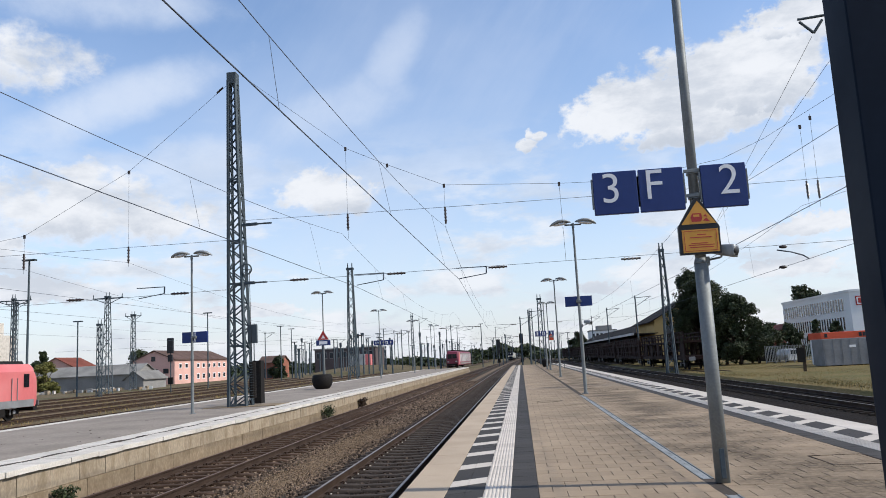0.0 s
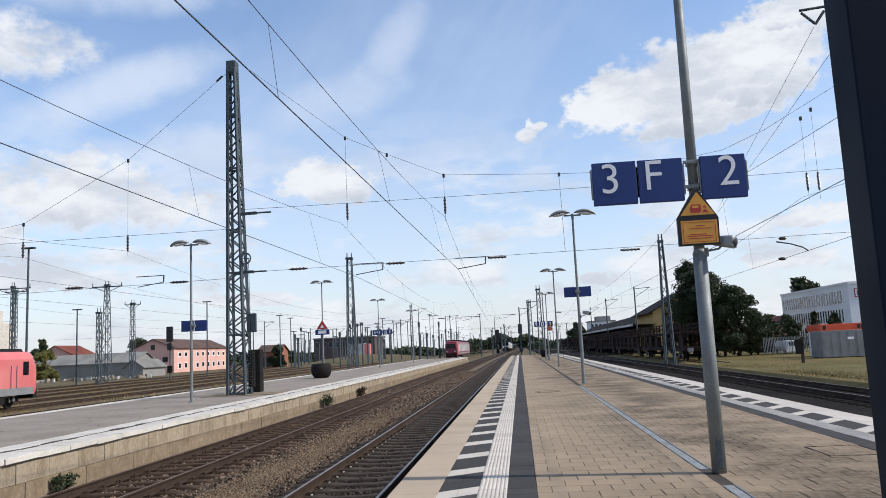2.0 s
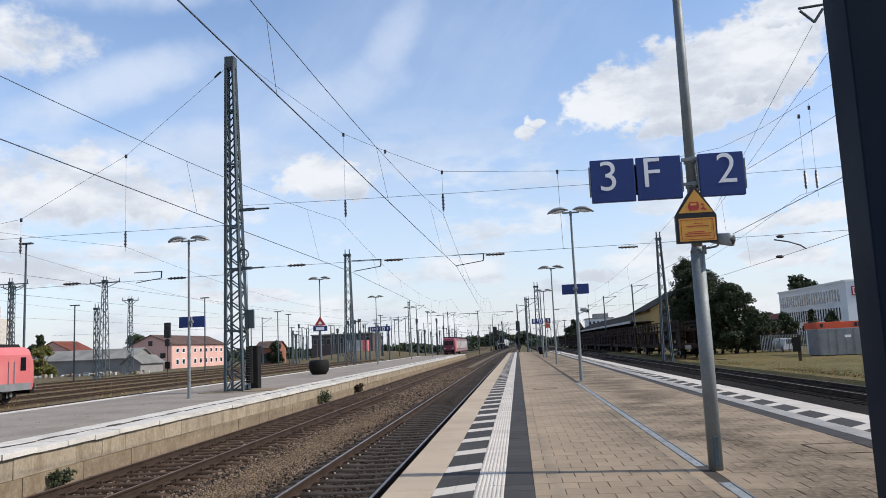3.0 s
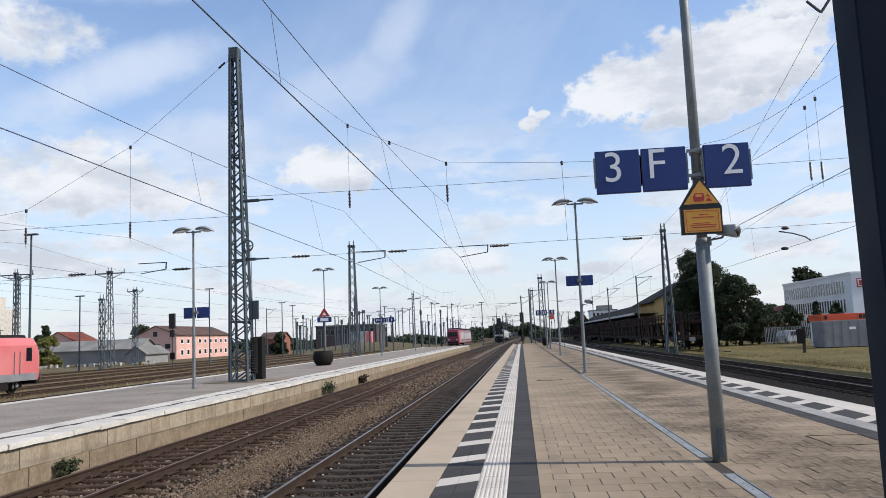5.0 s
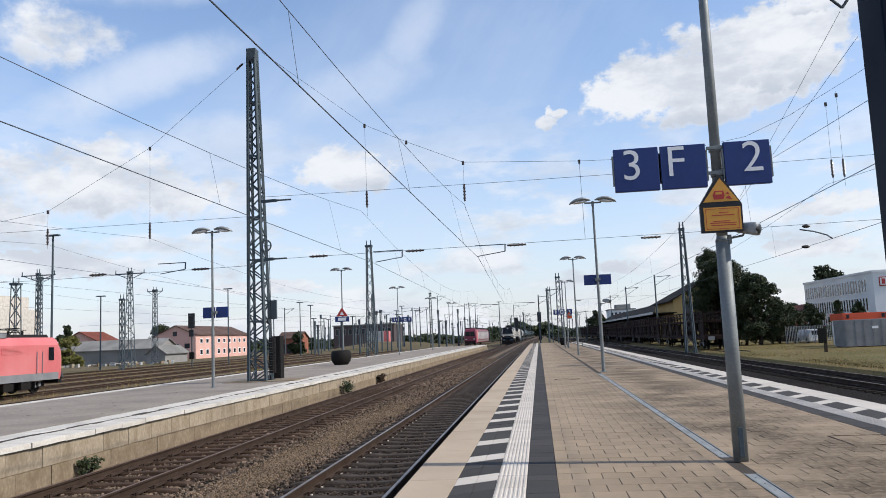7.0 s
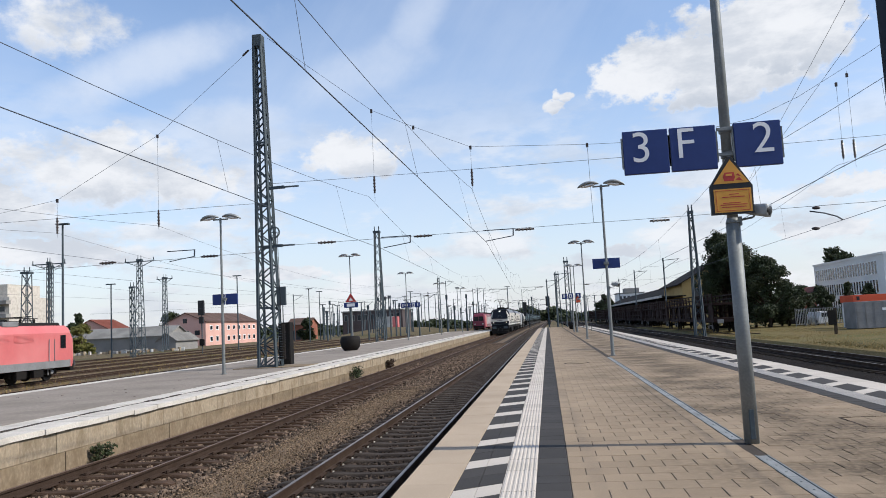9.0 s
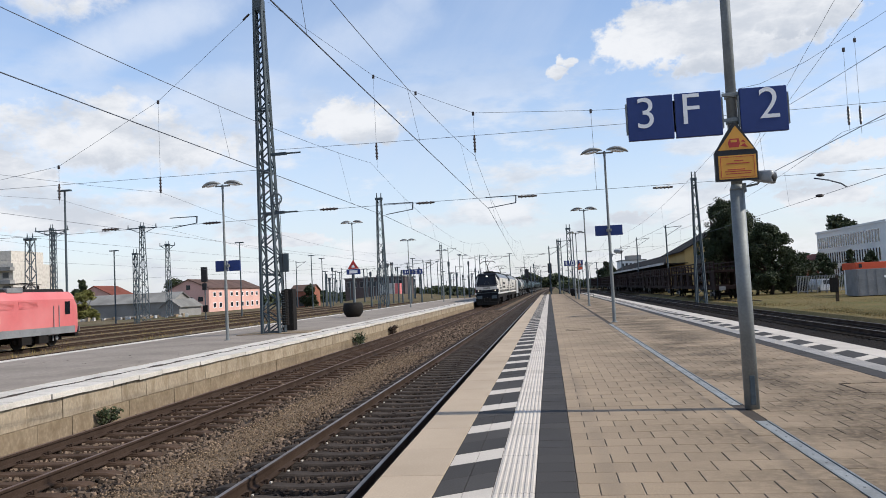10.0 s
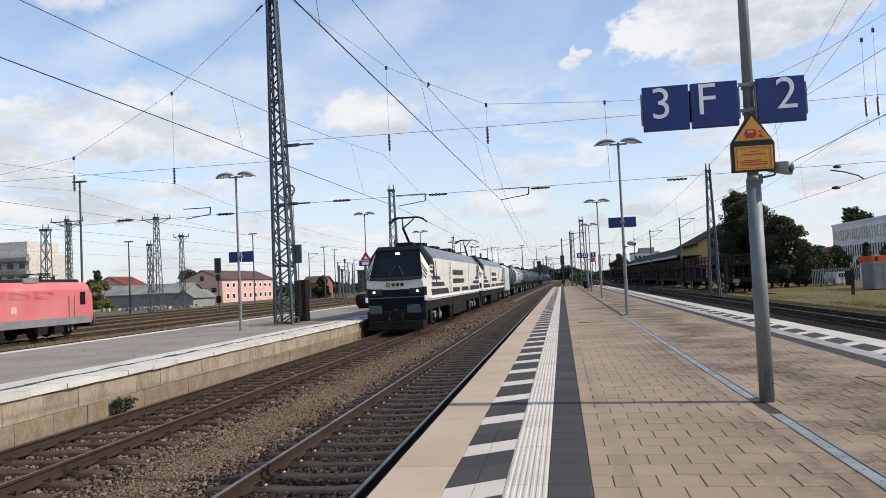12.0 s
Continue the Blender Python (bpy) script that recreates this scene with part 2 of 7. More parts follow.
GALV = material("galvanised_steel", (0.20, 0.215, 0.215), 0.62, metal=0.35, grain=(40, 0.12), stain=(3, 0.15))
DARKSTEEL = material("mast_steel", (0.060, 0.080, 0.094), 0.7, metal=0.1, grain=(30, 0.15), stain=(1.0, 0.2), tint=(0.085, 0.092, 0.092), spec=0.25)
WIRE = material("wire", (0.085, 0.10, 0.125), 0.6, metal=0.4, bump=(60, 0, 0))
CERAMIC = material("insulator", (0.05, 0.035, 0.03), 0.35)
BLUE = material("sign_blue", (0.008, 0.028, 0.145), 0.4, grain=(20, 0.05), stain=(2, 0.05), bump=(60, 0, 0))
WHITEPAINT = material("white_paint", (0.78, 0.78, 0.78), 0.5, grain=(20, 0.03), stain=(2, 0.05), bump=(60, 0, 0))
LAMPHEAD = material("lamp_head", (0.30, 0.315, 0.32), 0.45, metal=0.2)
GRASS = material("dry_grass", (0.175, 0.132, 0.055), 0.95, grain=(8, 0.4), stain=(0.13, 0.35), tint=(0.07, 0.085, 0.03), bump=(14, 1.0, 0.06), space="World")
DIRT = material("yard_dirt", (0.145, 0.112, 0.066), 0.95, grain=(3, 0.4), stain=(0.06, 0.4), tint=(0.075, 0.072, 0.03), bump=(9, 1.0, 0.05), space="World")


BALLAST_DARK = material("ballast_dark", (0.052, 0.039, 0.031), 0.95, island=0.8, grain=(20, 0.2), stain=(0.8, 0.2), space="World")
GRIT = material("grit", (0.205, 0.147, 0.096), 0.95, island=0.7, grain=(20, 0.2), stain=(0.8, 0.2), space="World")
DARKSLEEPER = material("dark_sleeper", (0.020, 0.016, 0.013), 0.9, vary=0.15, grain=(40, 0.2), stain=(2, 0.25))
STEELSLEEPER = material("steel_sleeper", (0.075, 0.047, 0.031), 0.85, vary=0.15, grain=(40, 0.2), stain=(2, 0.25))
YARD_BED = material("yard_bed", (0.155, 0.116, 0.072), 0.97, grain=(12, 0.5), stain=(0.5, 0.3), tint=(0.07, 0.062, 0.03), bump=(20, 1.0, 0.05), space="World")
DARK_BED = material("dark_bed", (0.013, 0.0095, 0.007), 0.97, grain=(22, 0.5), stain=(0.8, 0.25), tint=(0.032, 0.023, 0.016), bump=(24, 1.0, 0.05), space="World", spec=0.1)
WINE = material("wine_red", (0.17, 0.025, 0.048), 0.5, grain=(4, 0.06), stain=(0.5, 0.2), bump=(60, 0, 0))
GALVLIGHT = material("bright_zinc", (0.27, 0.28, 0.275), 0.7, metal=0.15, grain=(40, 0.15), stain=(2, 0.3))
COLUMN = material("column_paint", (0.006, 0.012, 0.024), 0.5, spec=0.06, grain=(25, 0.06), stain=(1.5, 0.1), bump=(80, 0.05, 0.001))
YELLOW = material("sign_yellow", (0.62, 0.30, 0.045), 0.5, grain=(20, 0.04), stain=(4, 0.08), bump=(60, 0, 0))
BLACK = material("black_paint", (0.012, 0.012, 0.014), 0.5, bump=(60, 0, 0))
SIGNRED = material("sign_red", (0.42, 0.035, 0.03), 0.5, bump=(60, 0, 0))
TRAFFIC_RED = material("faded_red_paint", (0.52, 0.13, 0.13), 0.5, grain=(4, 0.06), stain=(0.5, 0.25), tint=(0.60, 0.24, 0.23), bump=(60, 0, 0))
GREYPAINT = material("grey_paint", (0.20, 0.205, 0.21), 0.6, grain=(8, 0.1), stain=(0.8, 0.2))
DARKGREY = material("underframe", (0.014, 0.0135, 0.0135), 0.7, grain=(12, 0.2), stain=(1.2, 0.25), tint=(0.022, 0.017, 0.013), spec=0.1)
LOCOWHITE = material("loco_white", (0.60, 0.575, 0.52), 0.4, grain=(10, 0.04), stain=(0.9, 0.14), tint=(0.42, 0.37, 0.30), bump=(60, 0, 0))
LOCODARK = material("loco_dark_blue", (0.007, 0.009, 0.013), 0.45, grain=(10, 0.05), stain=(0.9, 0.1), bump=(60, 0, 0), spec=0.08)
LOCOROOF = material("loco_roof_grey", (0.14, 0.155, 0.175), 0.45, grain=(10, 0.08), stain=(0.9, 0.2), bump=(60, 0, 0))
STRIPE = material("loco_stripe", (0.022, 0.020, 0.022), 0.45, bump=(60, 0, 0))
SCREEN = material("tinted_glass", (0.008, 0.010, 0.014), 0.1, bump=(60, 0, 0), spec=0.28)
TANKGREY = material("tank_grey", (0.060, 0.092, 0.108), 0.5, grain=(6, 0.1), stain=(0.5, 0.3), vary=0.35)
TANKWHITE = material("tank_white", (0.42, 0.43, 0.42), 0.5, grain=(6, 0.06), stain=(0.5, 0.2))
FREIGHT = material("freight_brown", (0.026, 0.014, 0.012), 0.8, grain=(6, 0.2), stain=(0.7, 0.3), vary=0.2)
PINK = material("pink_render", (0.64, 0.39, 0.33), 0.9, grain=(5, 0.06), stain=(0.25, 0.12), bump=(30, 0.1, 0.01))
OCHRE = material("ochre_render", (0.42, 0.30, 0.13), 0.9, grain=(5, 0.06), stain=(0.25, 0.15), bump=(30, 0.1, 0.01))
WHITEWALL = material("white_facade", (0.74, 0.75, 0.75), 0.8, grain=(4, 0.03), stain=(0.15, 0.08), bump=(30, 0.05, 0.01))
GREYWALL = material("grey_wall", (0.27, 0.263, 0.25), 0.9, grain=(4, 0.12), stain=(0.2, 0.2), vary=0.1)
BRICKWALL = material("dark_brick", (0.10, 0.082, 0.082), 0.9, grain=(4, 0.2), stain=(0.2, 0.2))
ROOFGREY = material("roof_grey", (0.22, 0.215, 0.20), 0.85, grain=(4, 0.15), stain=(0.3, 0.25), vary=0.15)
ROOFRED = material("roof_red_tile", (0.18, 0.06, 0.042), 0.85, grain=(6, 0.15), stain=(0.4, 0.25))
ROOFDARK = material("roof_dark", (0.020, 0.017, 0.016), 0.9, grain=(4, 0.15), stain=(0.3, 0.25), spec=0.1)
WINDOW = material("window_glass", (0.025, 0.03, 0.036), 0.12, bump=(60, 0, 0))
REDBRICK = material("red_brick", (0.30, 0.125, 0.085), 0.9, grain=(4, 0.15), stain=(0.3, 0.2))
ROOFBROWN = material("roof_brown_tile", (0.115, 0.075, 0.062), 0.85, grain=(6, 0.15), stain=(0.4, 0.25))
# verge grass with a cast shadow put into its colour
SHADE_GRASS = material("green_grass", (0.026, 0.033, 0.012), 0.85, island=0.5, grain=(3, 0.1), stain=(0.4, 0.25), bump=(60, 0, 0))
ORANGE = material("orange_red_panel", (0.62, 0.085, 0.03), 0.5, bump=(60, 0, 0), stain=(0.5, 0.08))
BARK = material("bark", (0.06, 0.045, 0.032), 0.9, grain=(8, 0.3), stain=(1.5, 0.3), bump=(14, 0.8, 0.03))
LEAF_DARK = material("leaf_dark", (0.028, 0.042, 0.014), 0.7, island=0.5, grain=(3, 0.1), stain=(0.4, 0.25), tint=(0.045, 0.045, 0.015), bump=(60, 0, 0))
LEAF_LIGHT = material("leaf_light", (0.17, 0.165, 0.04), 0.7, island=0.5, grain=(3, 0.1), stain=(0.4, 0.25), bump=(60, 0, 0))
LEAF_BROWN = material("leaf_brown", (0.055, 0.032, 0.018), 0.7, island=0.5, bump=(60, 0, 0))
STRAW = material("dry_stalks", (0.245, 0.178, 0.072), 0.9, island=0.5, bump=(60, 0, 0))
HEADLIGHT = glow("headlight", (1.0, 0.84, 0.6), 3.0)
TOPLIGHT = glow("top_light", (1.0, 0.95, 0.85), 2.5)
# ---- mesh helpers ----
def box(bm, x0, x1, y0, y1, z0, z1, bevel=0.0):
    v = [bm.verts.new(p) for p in ((x0, y0, z0), (x1, y0, z0), (x1, y1, z0), (x0, y1, z0), (x0, y0, z1), (x1, y0, z1), (x1, y1, z1), (x0, y1, z1))]
    fs = [bm.faces.new([v[i] for i in q]) for q in ((3, 2, 1, 0), (4, 5, 6, 7), (0, 1, 5, 4), (1, 2, 6, 5), (2, 3, 7, 6), (3, 0, 4, 7))]
    if bevel:
        bmesh.ops.bevel(bm, geom=list({e for f in fs for e in f.edges}), offset=bevel, segments=2, affect="EDGES", profile=0.6)
    return v


def tube(bm, a, b, r, r2=None, sides=8, caps=True):
    """A round bar from a to b, tapering from r to r2."""
    a, b = Vector(a), Vector(b)
    r2 = r if r2 is None else r2
    q = (b - a).to_track_quat("Z", "Y")
    rings = []
    for p, rad in ((a, r), (b, r2)):
        rings.append([bm.verts.new(p + q @ Vector((math.cos(t) * rad, math.sin(t) * rad, 0))) for t in (2 * math.pi * i / sides for i in range(sides))])
    for i in range(sides):
        bm.faces.new((rings[0][i], rings[0][(i + 1) % sides], rings[1][(i + 1) % sides], rings[1][i]))
    if caps:
        bm.faces.new(rings[0][::-1])
        bm.faces.new(rings[1])


def bar(bm, a, b, w, d=None):
    """A square bar from a to b."""
    a, b = Vector(a), Vector(b)
    d = d or w
    q = (b - a).to_track_quat("Z", "Y")
    v = []
    for p in (a, b):
        v.append([bm.verts.new(p + q @ Vector((sx * w / 2, sy * d / 2, 0))) for sx, sy in ((-1, -1), (1, -1), (1, 1), (-1, 1))])
    for i in range(4):
        bm.faces.new((v[0][i], v[0][(i + 1) % 4], v[1][(i + 1) % 4], v[1][i]))
    bm.faces.new(v[0][::-1])
    bm.faces.new(v[1])


def path_tube(bm, pts, r, sides=5):
    for a, b in zip(pts[:-1], pts[1:]):
        tube(bm, a, b, r, r, sides)


def extrude_y(bm, profile, y0, y1):
    """A profile of (x, z) points drawn along y."""
    a = [bm.verts.new((x, y0, z)) for x, z in profile]
    b = [bm.verts.new((x, y1, z)) for x, z in profile]
    n = len(profile)
    for i in range(n):
        bm.faces.new((a[i], a[(i + 1) % n], b[(i + 1) % n], b[i]))
    bm.faces.new(a[::-1])
    bm.faces.new(b)


def bend(y):
    """How far the running lines swing towards the station beyond the platforms."""
    if y < 90.0:
        return 0.0
    return 2.9e-5 * (min(y, 300.0) - 90.0) ** 2 + (0.0122 * (y - 300.0) if y > 300.0 else 0.0)


def run_y(bm, profile, y0, y1):
    """A profile of (x, z) points drawn along the line of the running tracks."""
    rings = [[bm.verts.new((x + bend(y), y, z)) for x, z in profile] for y in [y0] + [q for q in range(90, 331, 20) if y0 < q < y1] + [y1]]
    n = len(profile)
    for a, b in zip(rings[:-1], rings[1:]):
        for i in range(n):
            bm.faces.new((a[i], a[(i + 1) % n], b[(i + 1) % n], b[i]))
    bm.faces.new(rings[0][::-1])
    bm.faces.new(rings[-1])


def extrude_x(bm, profile, x0, x1):
    """A profile of (y, z) points drawn along x."""
    a = [bm.verts.new((x0, y, z)) for y, z in profile]
    b = [bm.verts.new((x1, y, z)) for y, z in profile]
    n = len(profile)
    for i in range(n):
        bm.faces.new((a[i], a[(i + 1) % n], b[(i + 1) % n], b[i]))
    bm.faces.new(a[::-1])
    bm.faces.new(b)


def lathe(bm, profile, at=(0, 0, 0), sides=20):
    """A profile of (radius, z) points turned round the vertical."""
    rings = []
    for r, z in profile:
        rings.append([bm.verts.new((at[0] + math.cos(2 * math.pi * i / sides) * r, at[1] + math.sin(2 * math.pi * i / sides) * r, at[2] + z)) for i in range(sides)])
    for a, b in zip(rings[:-1], rings[1:]):
        for i in range(sides):
            bm.faces.new((a[i], a[(i + 1) % sides], b[(i + 1) % sides], b[i]))
    bm.faces.new(rings[0][::-1])
    bm.faces.new(rings[-1])


def finish(bm, smooth=False):
    bmesh.ops.recalc_face_normals(bm, faces=bm.faces)
    me = bpy.data.meshes.new("mesh")
    bm.to_mesh(me)
    bm.free()
    if smooth:
        me.polygons.foreach_set("use_smooth", [True] * len(me.polygons))
    return me


def part(name, bm, mat, parent=None, label="", smooth=False):
    """Links a bmesh as one mesh object, under a thing or part."""
    me = finish(bm, smooth)
    me.materials.append(mat)
    ob = new(name, me)
    if parent:
        ob.parent = parent
    if label:
        ob["label"] = label
    return ob


def thing(name, label, category, group="", kind="", at=None):
    ob = new(name)
    if at:
        ob.matrix_basis = at if isinstance(at, Matrix) else pose(*at)
    return tagged(ob, label, category, group, kind)


def piece(name, me, parent, at):
    """One more object on a shared mesh."""
    ob = new(name, me)
    ob.parent = parent
    ob.matrix_basis = at if isinstance(at, Matrix) else Matrix.Translation(at)
    return ob


def soup(name, verts, faces, mat, parent=None):
    me = bpy.data.meshes.new(name)
    me.from_pydata(verts, [], faces)
    me.materials.append(mat)
    ob = new(name, me)
    if parent:
        ob.parent = parent
    return ob


def letters(name, text, size, mat, parent, at, depth=0.002, font_scale=1.0, bold=0.0):
    cu = bpy.data.curves.new(name, "FONT")
    cu.body, cu.size, cu.extrude, cu.align_x, cu.align_y = text, size, depth, "CENTER", "CENTER"
    cu.offset = bold
    tmp = bpy.data.objects.new(name, cu)
    scene.collection.objects.link(tmp)
    me = bpy.data.meshes.new_from_object(tmp.evaluated_get(bpy.context.evaluated_depsgraph_get()))
    bpy.data.objects.remove(tmp)
    me.materials.clear()
    me.materials.append(mat)
    ob = new(name, me)
    ob.parent = parent
    ob.matrix_basis = at @ Matrix.Diagonal((font_scale, 1, 1, 1))
    return ob

# ---- ground ----
LOW = -1.25       # the yard beside the running lines lies lower
bm = bmesh.new()
box(bm, -2500, 2500, -400, 4500, LOW - 1, LOW)
tagged(part("ground", bm, DIRT), "brown dry earth of the railway yard", "ground", kind="structure")
bm = bmesh.new()
run_y(bm, ((-9.0, LOW - 0.2), (-9.0, BED - 0.05), (-1.5, BED - 0.05), (-1.5, LOW - 0.2)), -25, 900)
tagged(part("track_bed", bm, BALLAST_BED), "dark grey-brown ballast bed under the running tracks", "ballast", kind="structure")
bm = bmesh.new()
run_y(bm, ((-5.75, BED - 0.06), (-5.6, BED - 0.035), (-5.0, BED - 0.035), (-4.85, BED - 0.06)), -25, 900)
tagged(part("gravel_path", bm, SAND), "strip of pale fine gravel between two tracks", "gravel", kind="structure")
bm = bmesh.new()
extrude_y(bm, ((5.6, LOW - 0.2), (5.6, BED - 0.05), (13.7, BED - 0.05), (14.4, LOW - 0.2)), -25, 900)
tagged(part("track_bed", bm, DARK_BED), "dark ballast bed under the station tracks", "ballast", kind="structure")
bm = bmesh.new()
extrude_y(bm, ((13.9, LOW - 0.2), (14.7, -0.84), (18.0, -0.78), (60.0, -0.78), (64.0, LOW - 0.2)), -40, 132)
tagged(part("grass_verge", bm, GRASS), "verge of dry yellow grass beside the tracks", "grass", kind="structure")

# ---- far platform ----
LZ = -0.10
LX1, LX0, LY1 = -9.1, -17.2, 134.0
far_platform = thing("platform", "old asphalt platform with a white edge and block wall", "platform", kind="structure")
bm = bmesh.new()
box(bm, LX0 + 0.02, LX1 - 0.16, -10, LY1, LOW, LZ - 0.02)
part("platform_core", bm, CONCRETE, far_platform)
bm = bmesh.new()
box(bm, LX0 + 0.5, LX1 - 1.50, -10, LY1, LZ - 0.02, LZ)
part("asphalt_top", bm, ASPHALT, far_platform)
# the joint's line of shade is drawn as a dark strip
bm = bmesh.new()
box(bm, LX1 - 0.84, LX1 - 0.68, -10, LY1, LZ - 0.02, LZ - 0.004)
part("edge_joint", bm, JOINT, far_platform, "joint behind the edge stones, its shade a dark strip")
bm = bmesh.new()
extrude_x(bm, ((LY1, LOW), (LY1 + 7, LOW), (LY1, LZ - 0.02)), LX0 + 0.1, LX1 - 0.16)
part("platform_ramp", bm, ASPHALT, far_platform)


def block_mesh(x, y, z, bevel, mat):
    bm = bmesh.new()
    box(bm, -x / 2, x / 2, -y / 2, y / 2, -z, 0, bevel)
    me = finish(bm)
    me.materials.append(mat)
    return me


def tile_mesh(x, y, z, mat):
    """A slab with its upper edges eased, its top at z = 0."""
    bm = bmesh.new()
    e = 0.004
    lo = [bm.verts.new((sx * x / 2, sy * y / 2, -z)) for sx, sy in ((-1, -1), (1, -1), (1, 1), (-1, 1))]
    mi = [bm.verts.new((sx * x / 2, sy * y / 2, -e)) for sx, sy in ((-1, -1), (1, -1), (1, 1), (-1, 1))]
    hi = [bm.verts.new((sx * (x / 2 - e), sy * (y / 2 - e), 0)) for sx, sy in ((-1, -1), (1, -1), (1, 1), (-1, 1))]
    for a, b in ((lo, mi), (mi, hi)):
        for i in range(4):
            bm.faces.new((a[i], a[(i + 1) % 4], b[(i + 1) % 4], b[i]))
    bm.faces.new(hi)
    me = finish(bm)
    me.materials.append(mat)
    return me


rnd = random.Random(4)
cope = tile_mesh(0.72, 0.992, 0.10, COPING)
back = tile_mesh(0.60, 0.99, 0.03, COPING)
upper = block_mesh(0.3, 0.988, 0.398, 0.008, CONCRETE_PALE)
lower = block_mesh(0.34, 0.988, 0.62, 0.008, CONCRETE)
for i in range(138):
    y = -4 + i + 0.5
    piece("coping_stone", cope, far_platform, pose(LX1 - 0.37 + rnd.uniform(-0.014, 0.014), y, LZ + rnd.uniform(-0.008, 0.005), rnd.uniform(-0.5, 0.5), rnd.uniform(-0.6, 0.6), rnd.uniform(-0.5, 0.5)))
    piece("edge_slab", back, far_platform, pose(LX1 - 1.13, y + 0.3, LZ + 0.002 + rnd.uniform(-0.003, 0.003)))
    piece("wall_block", upper, far_platform, (LX1 - 0.22 + rnd.uniform(-0.006, 0.006), y + 0.4, LZ - 0.105))
    piece("wall_block", lower, far_platform, (LX1 - 0.22 + rnd.uniform(-0.006, 0.006), y + 0.65, LZ - 0.509))
for i in range(138):
    piece("edge_slab", back, far_platform, pose(LX0 + 0.3, -4 + i, LZ + 0.002))

crumb = random.Random(9)
for i in range(60):
    y, w = 6.0 + 1.7 * i + crumb.uniform(-0.6, 0.6), crumb.uniform(0.25, 0.9)
    bm = bmesh.new()
    n = 9
    ring = [(LX1 - 0.80 - 0.10 * crumb.uniform(0.3, 1.0) * math.cos(2 * math.pi * k / n), y + w * crumb.uniform(0.6, 1.0) * math.sin(2 * math.pi * k / n)) for k in range(n)]
    lo = [bm.verts.new((x, q, LZ - 0.02)) for x, q in ring]
    hi = [bm.verts.new((x, q, LZ + 0.004)) for x, q in ring]
    bm.faces.new(hi)
    for k in range(n):
        bm.faces.new((lo[k], lo[(k + 1) % n], hi[(k + 1) % n], hi[k]))
    part("crumbled_patch", bm, JOINT, far_platform, "dark crumbled patch behind the edge stones")

# ---- tracks ----
RAIL_PROFILE = ((-0.07, -0.165), (0.07, -0.165), (0.07, -0.15), (0.012, -0.125), (0.009, -0.045), (0.034, -0.03), (0.034, -0.004), (0.026, 0.0), (-0.026, 0.0), (-0.034, -0.004), (-0.034, -0.03), (-0.009, -0.045), (-0.012, -0.125), (-0.07, -0.15))


def sleeper_mesh(waist=0.0):
    """A sleeper whose middle is lower and narrower than its ends."""
    bm = bmesh.new()
    rings = []
    for x, w, z in ((-1.3, 0.90, -0.03), (-1.16, 1.0, 0.0), (-0.48, 1.0, 0.0), (-0.25, 0.86, -waist), (0.25, 0.86, -waist), (0.48, 1.0, 0.0), (1.16, 1.0, 0.0), (1.3, 0.90, -0.03)):
        a = 0.145 * w
        rings.append([bm.verts.new(p) for p in ((x, -a, -0.14), (x, -a * 0.78, z - 0.02), (x, -a * 0.66, z), (x, a * 0.66, z), (x, a * 0.78, z - 0.02), (x, a, -0.14))])
    for p, q in zip(rings[:-1], rings[1:]):
        for i in range(5):
            bm.faces.new((p[i], p[i + 1], q[i + 1], q[i]))
    bm.faces.new(rings[0][::-1])
    bm.faces.new(rings[-1])
    for s in (-1, 1):
        box(bm, s * 0.75 - 0.19, s * 0.75 + 0.19, -0.085, 0.085, 0.0, 0.006)
    return finish(bm)


def clip_mesh():
    bm = bmesh.new()
    for k in (-1, 1):
        tube(bm, (k * 0.05, -0.05, 0.03), (k * 0.12, -0.05, 0.045), 0.009, 0.009, 5)
        tube(bm, (k * 0.05, 0.05, 0.03), (k * 0.12, 0.05, 0.045), 0.009, 0.009, 5)
        tube(bm, (k * 0.12, 0, 0.0), (k * 0.12, 0, 0.06), 0.022, 0.018, 6)
    return finish(bm)


SLEEPER_MESH, CLIP_MESH = sleeper_mesh(0.018), clip_mesh()
SLEEPER_MESH.materials.append(SLEEPER)
CLIP_MESH.materials.append(RUST)
DARK_TIE = SLEEPER_MESH.copy()
DARK_TIE.materials[0] = DARKSLEEPER
STEEL_TIE = sleeper_mesh()
STEEL_TIE.materials.append(STEELSLEEPER)
PAD_MESH = block_mesh(0.028, 0.045, -0.02, 0.005, TACTILE)


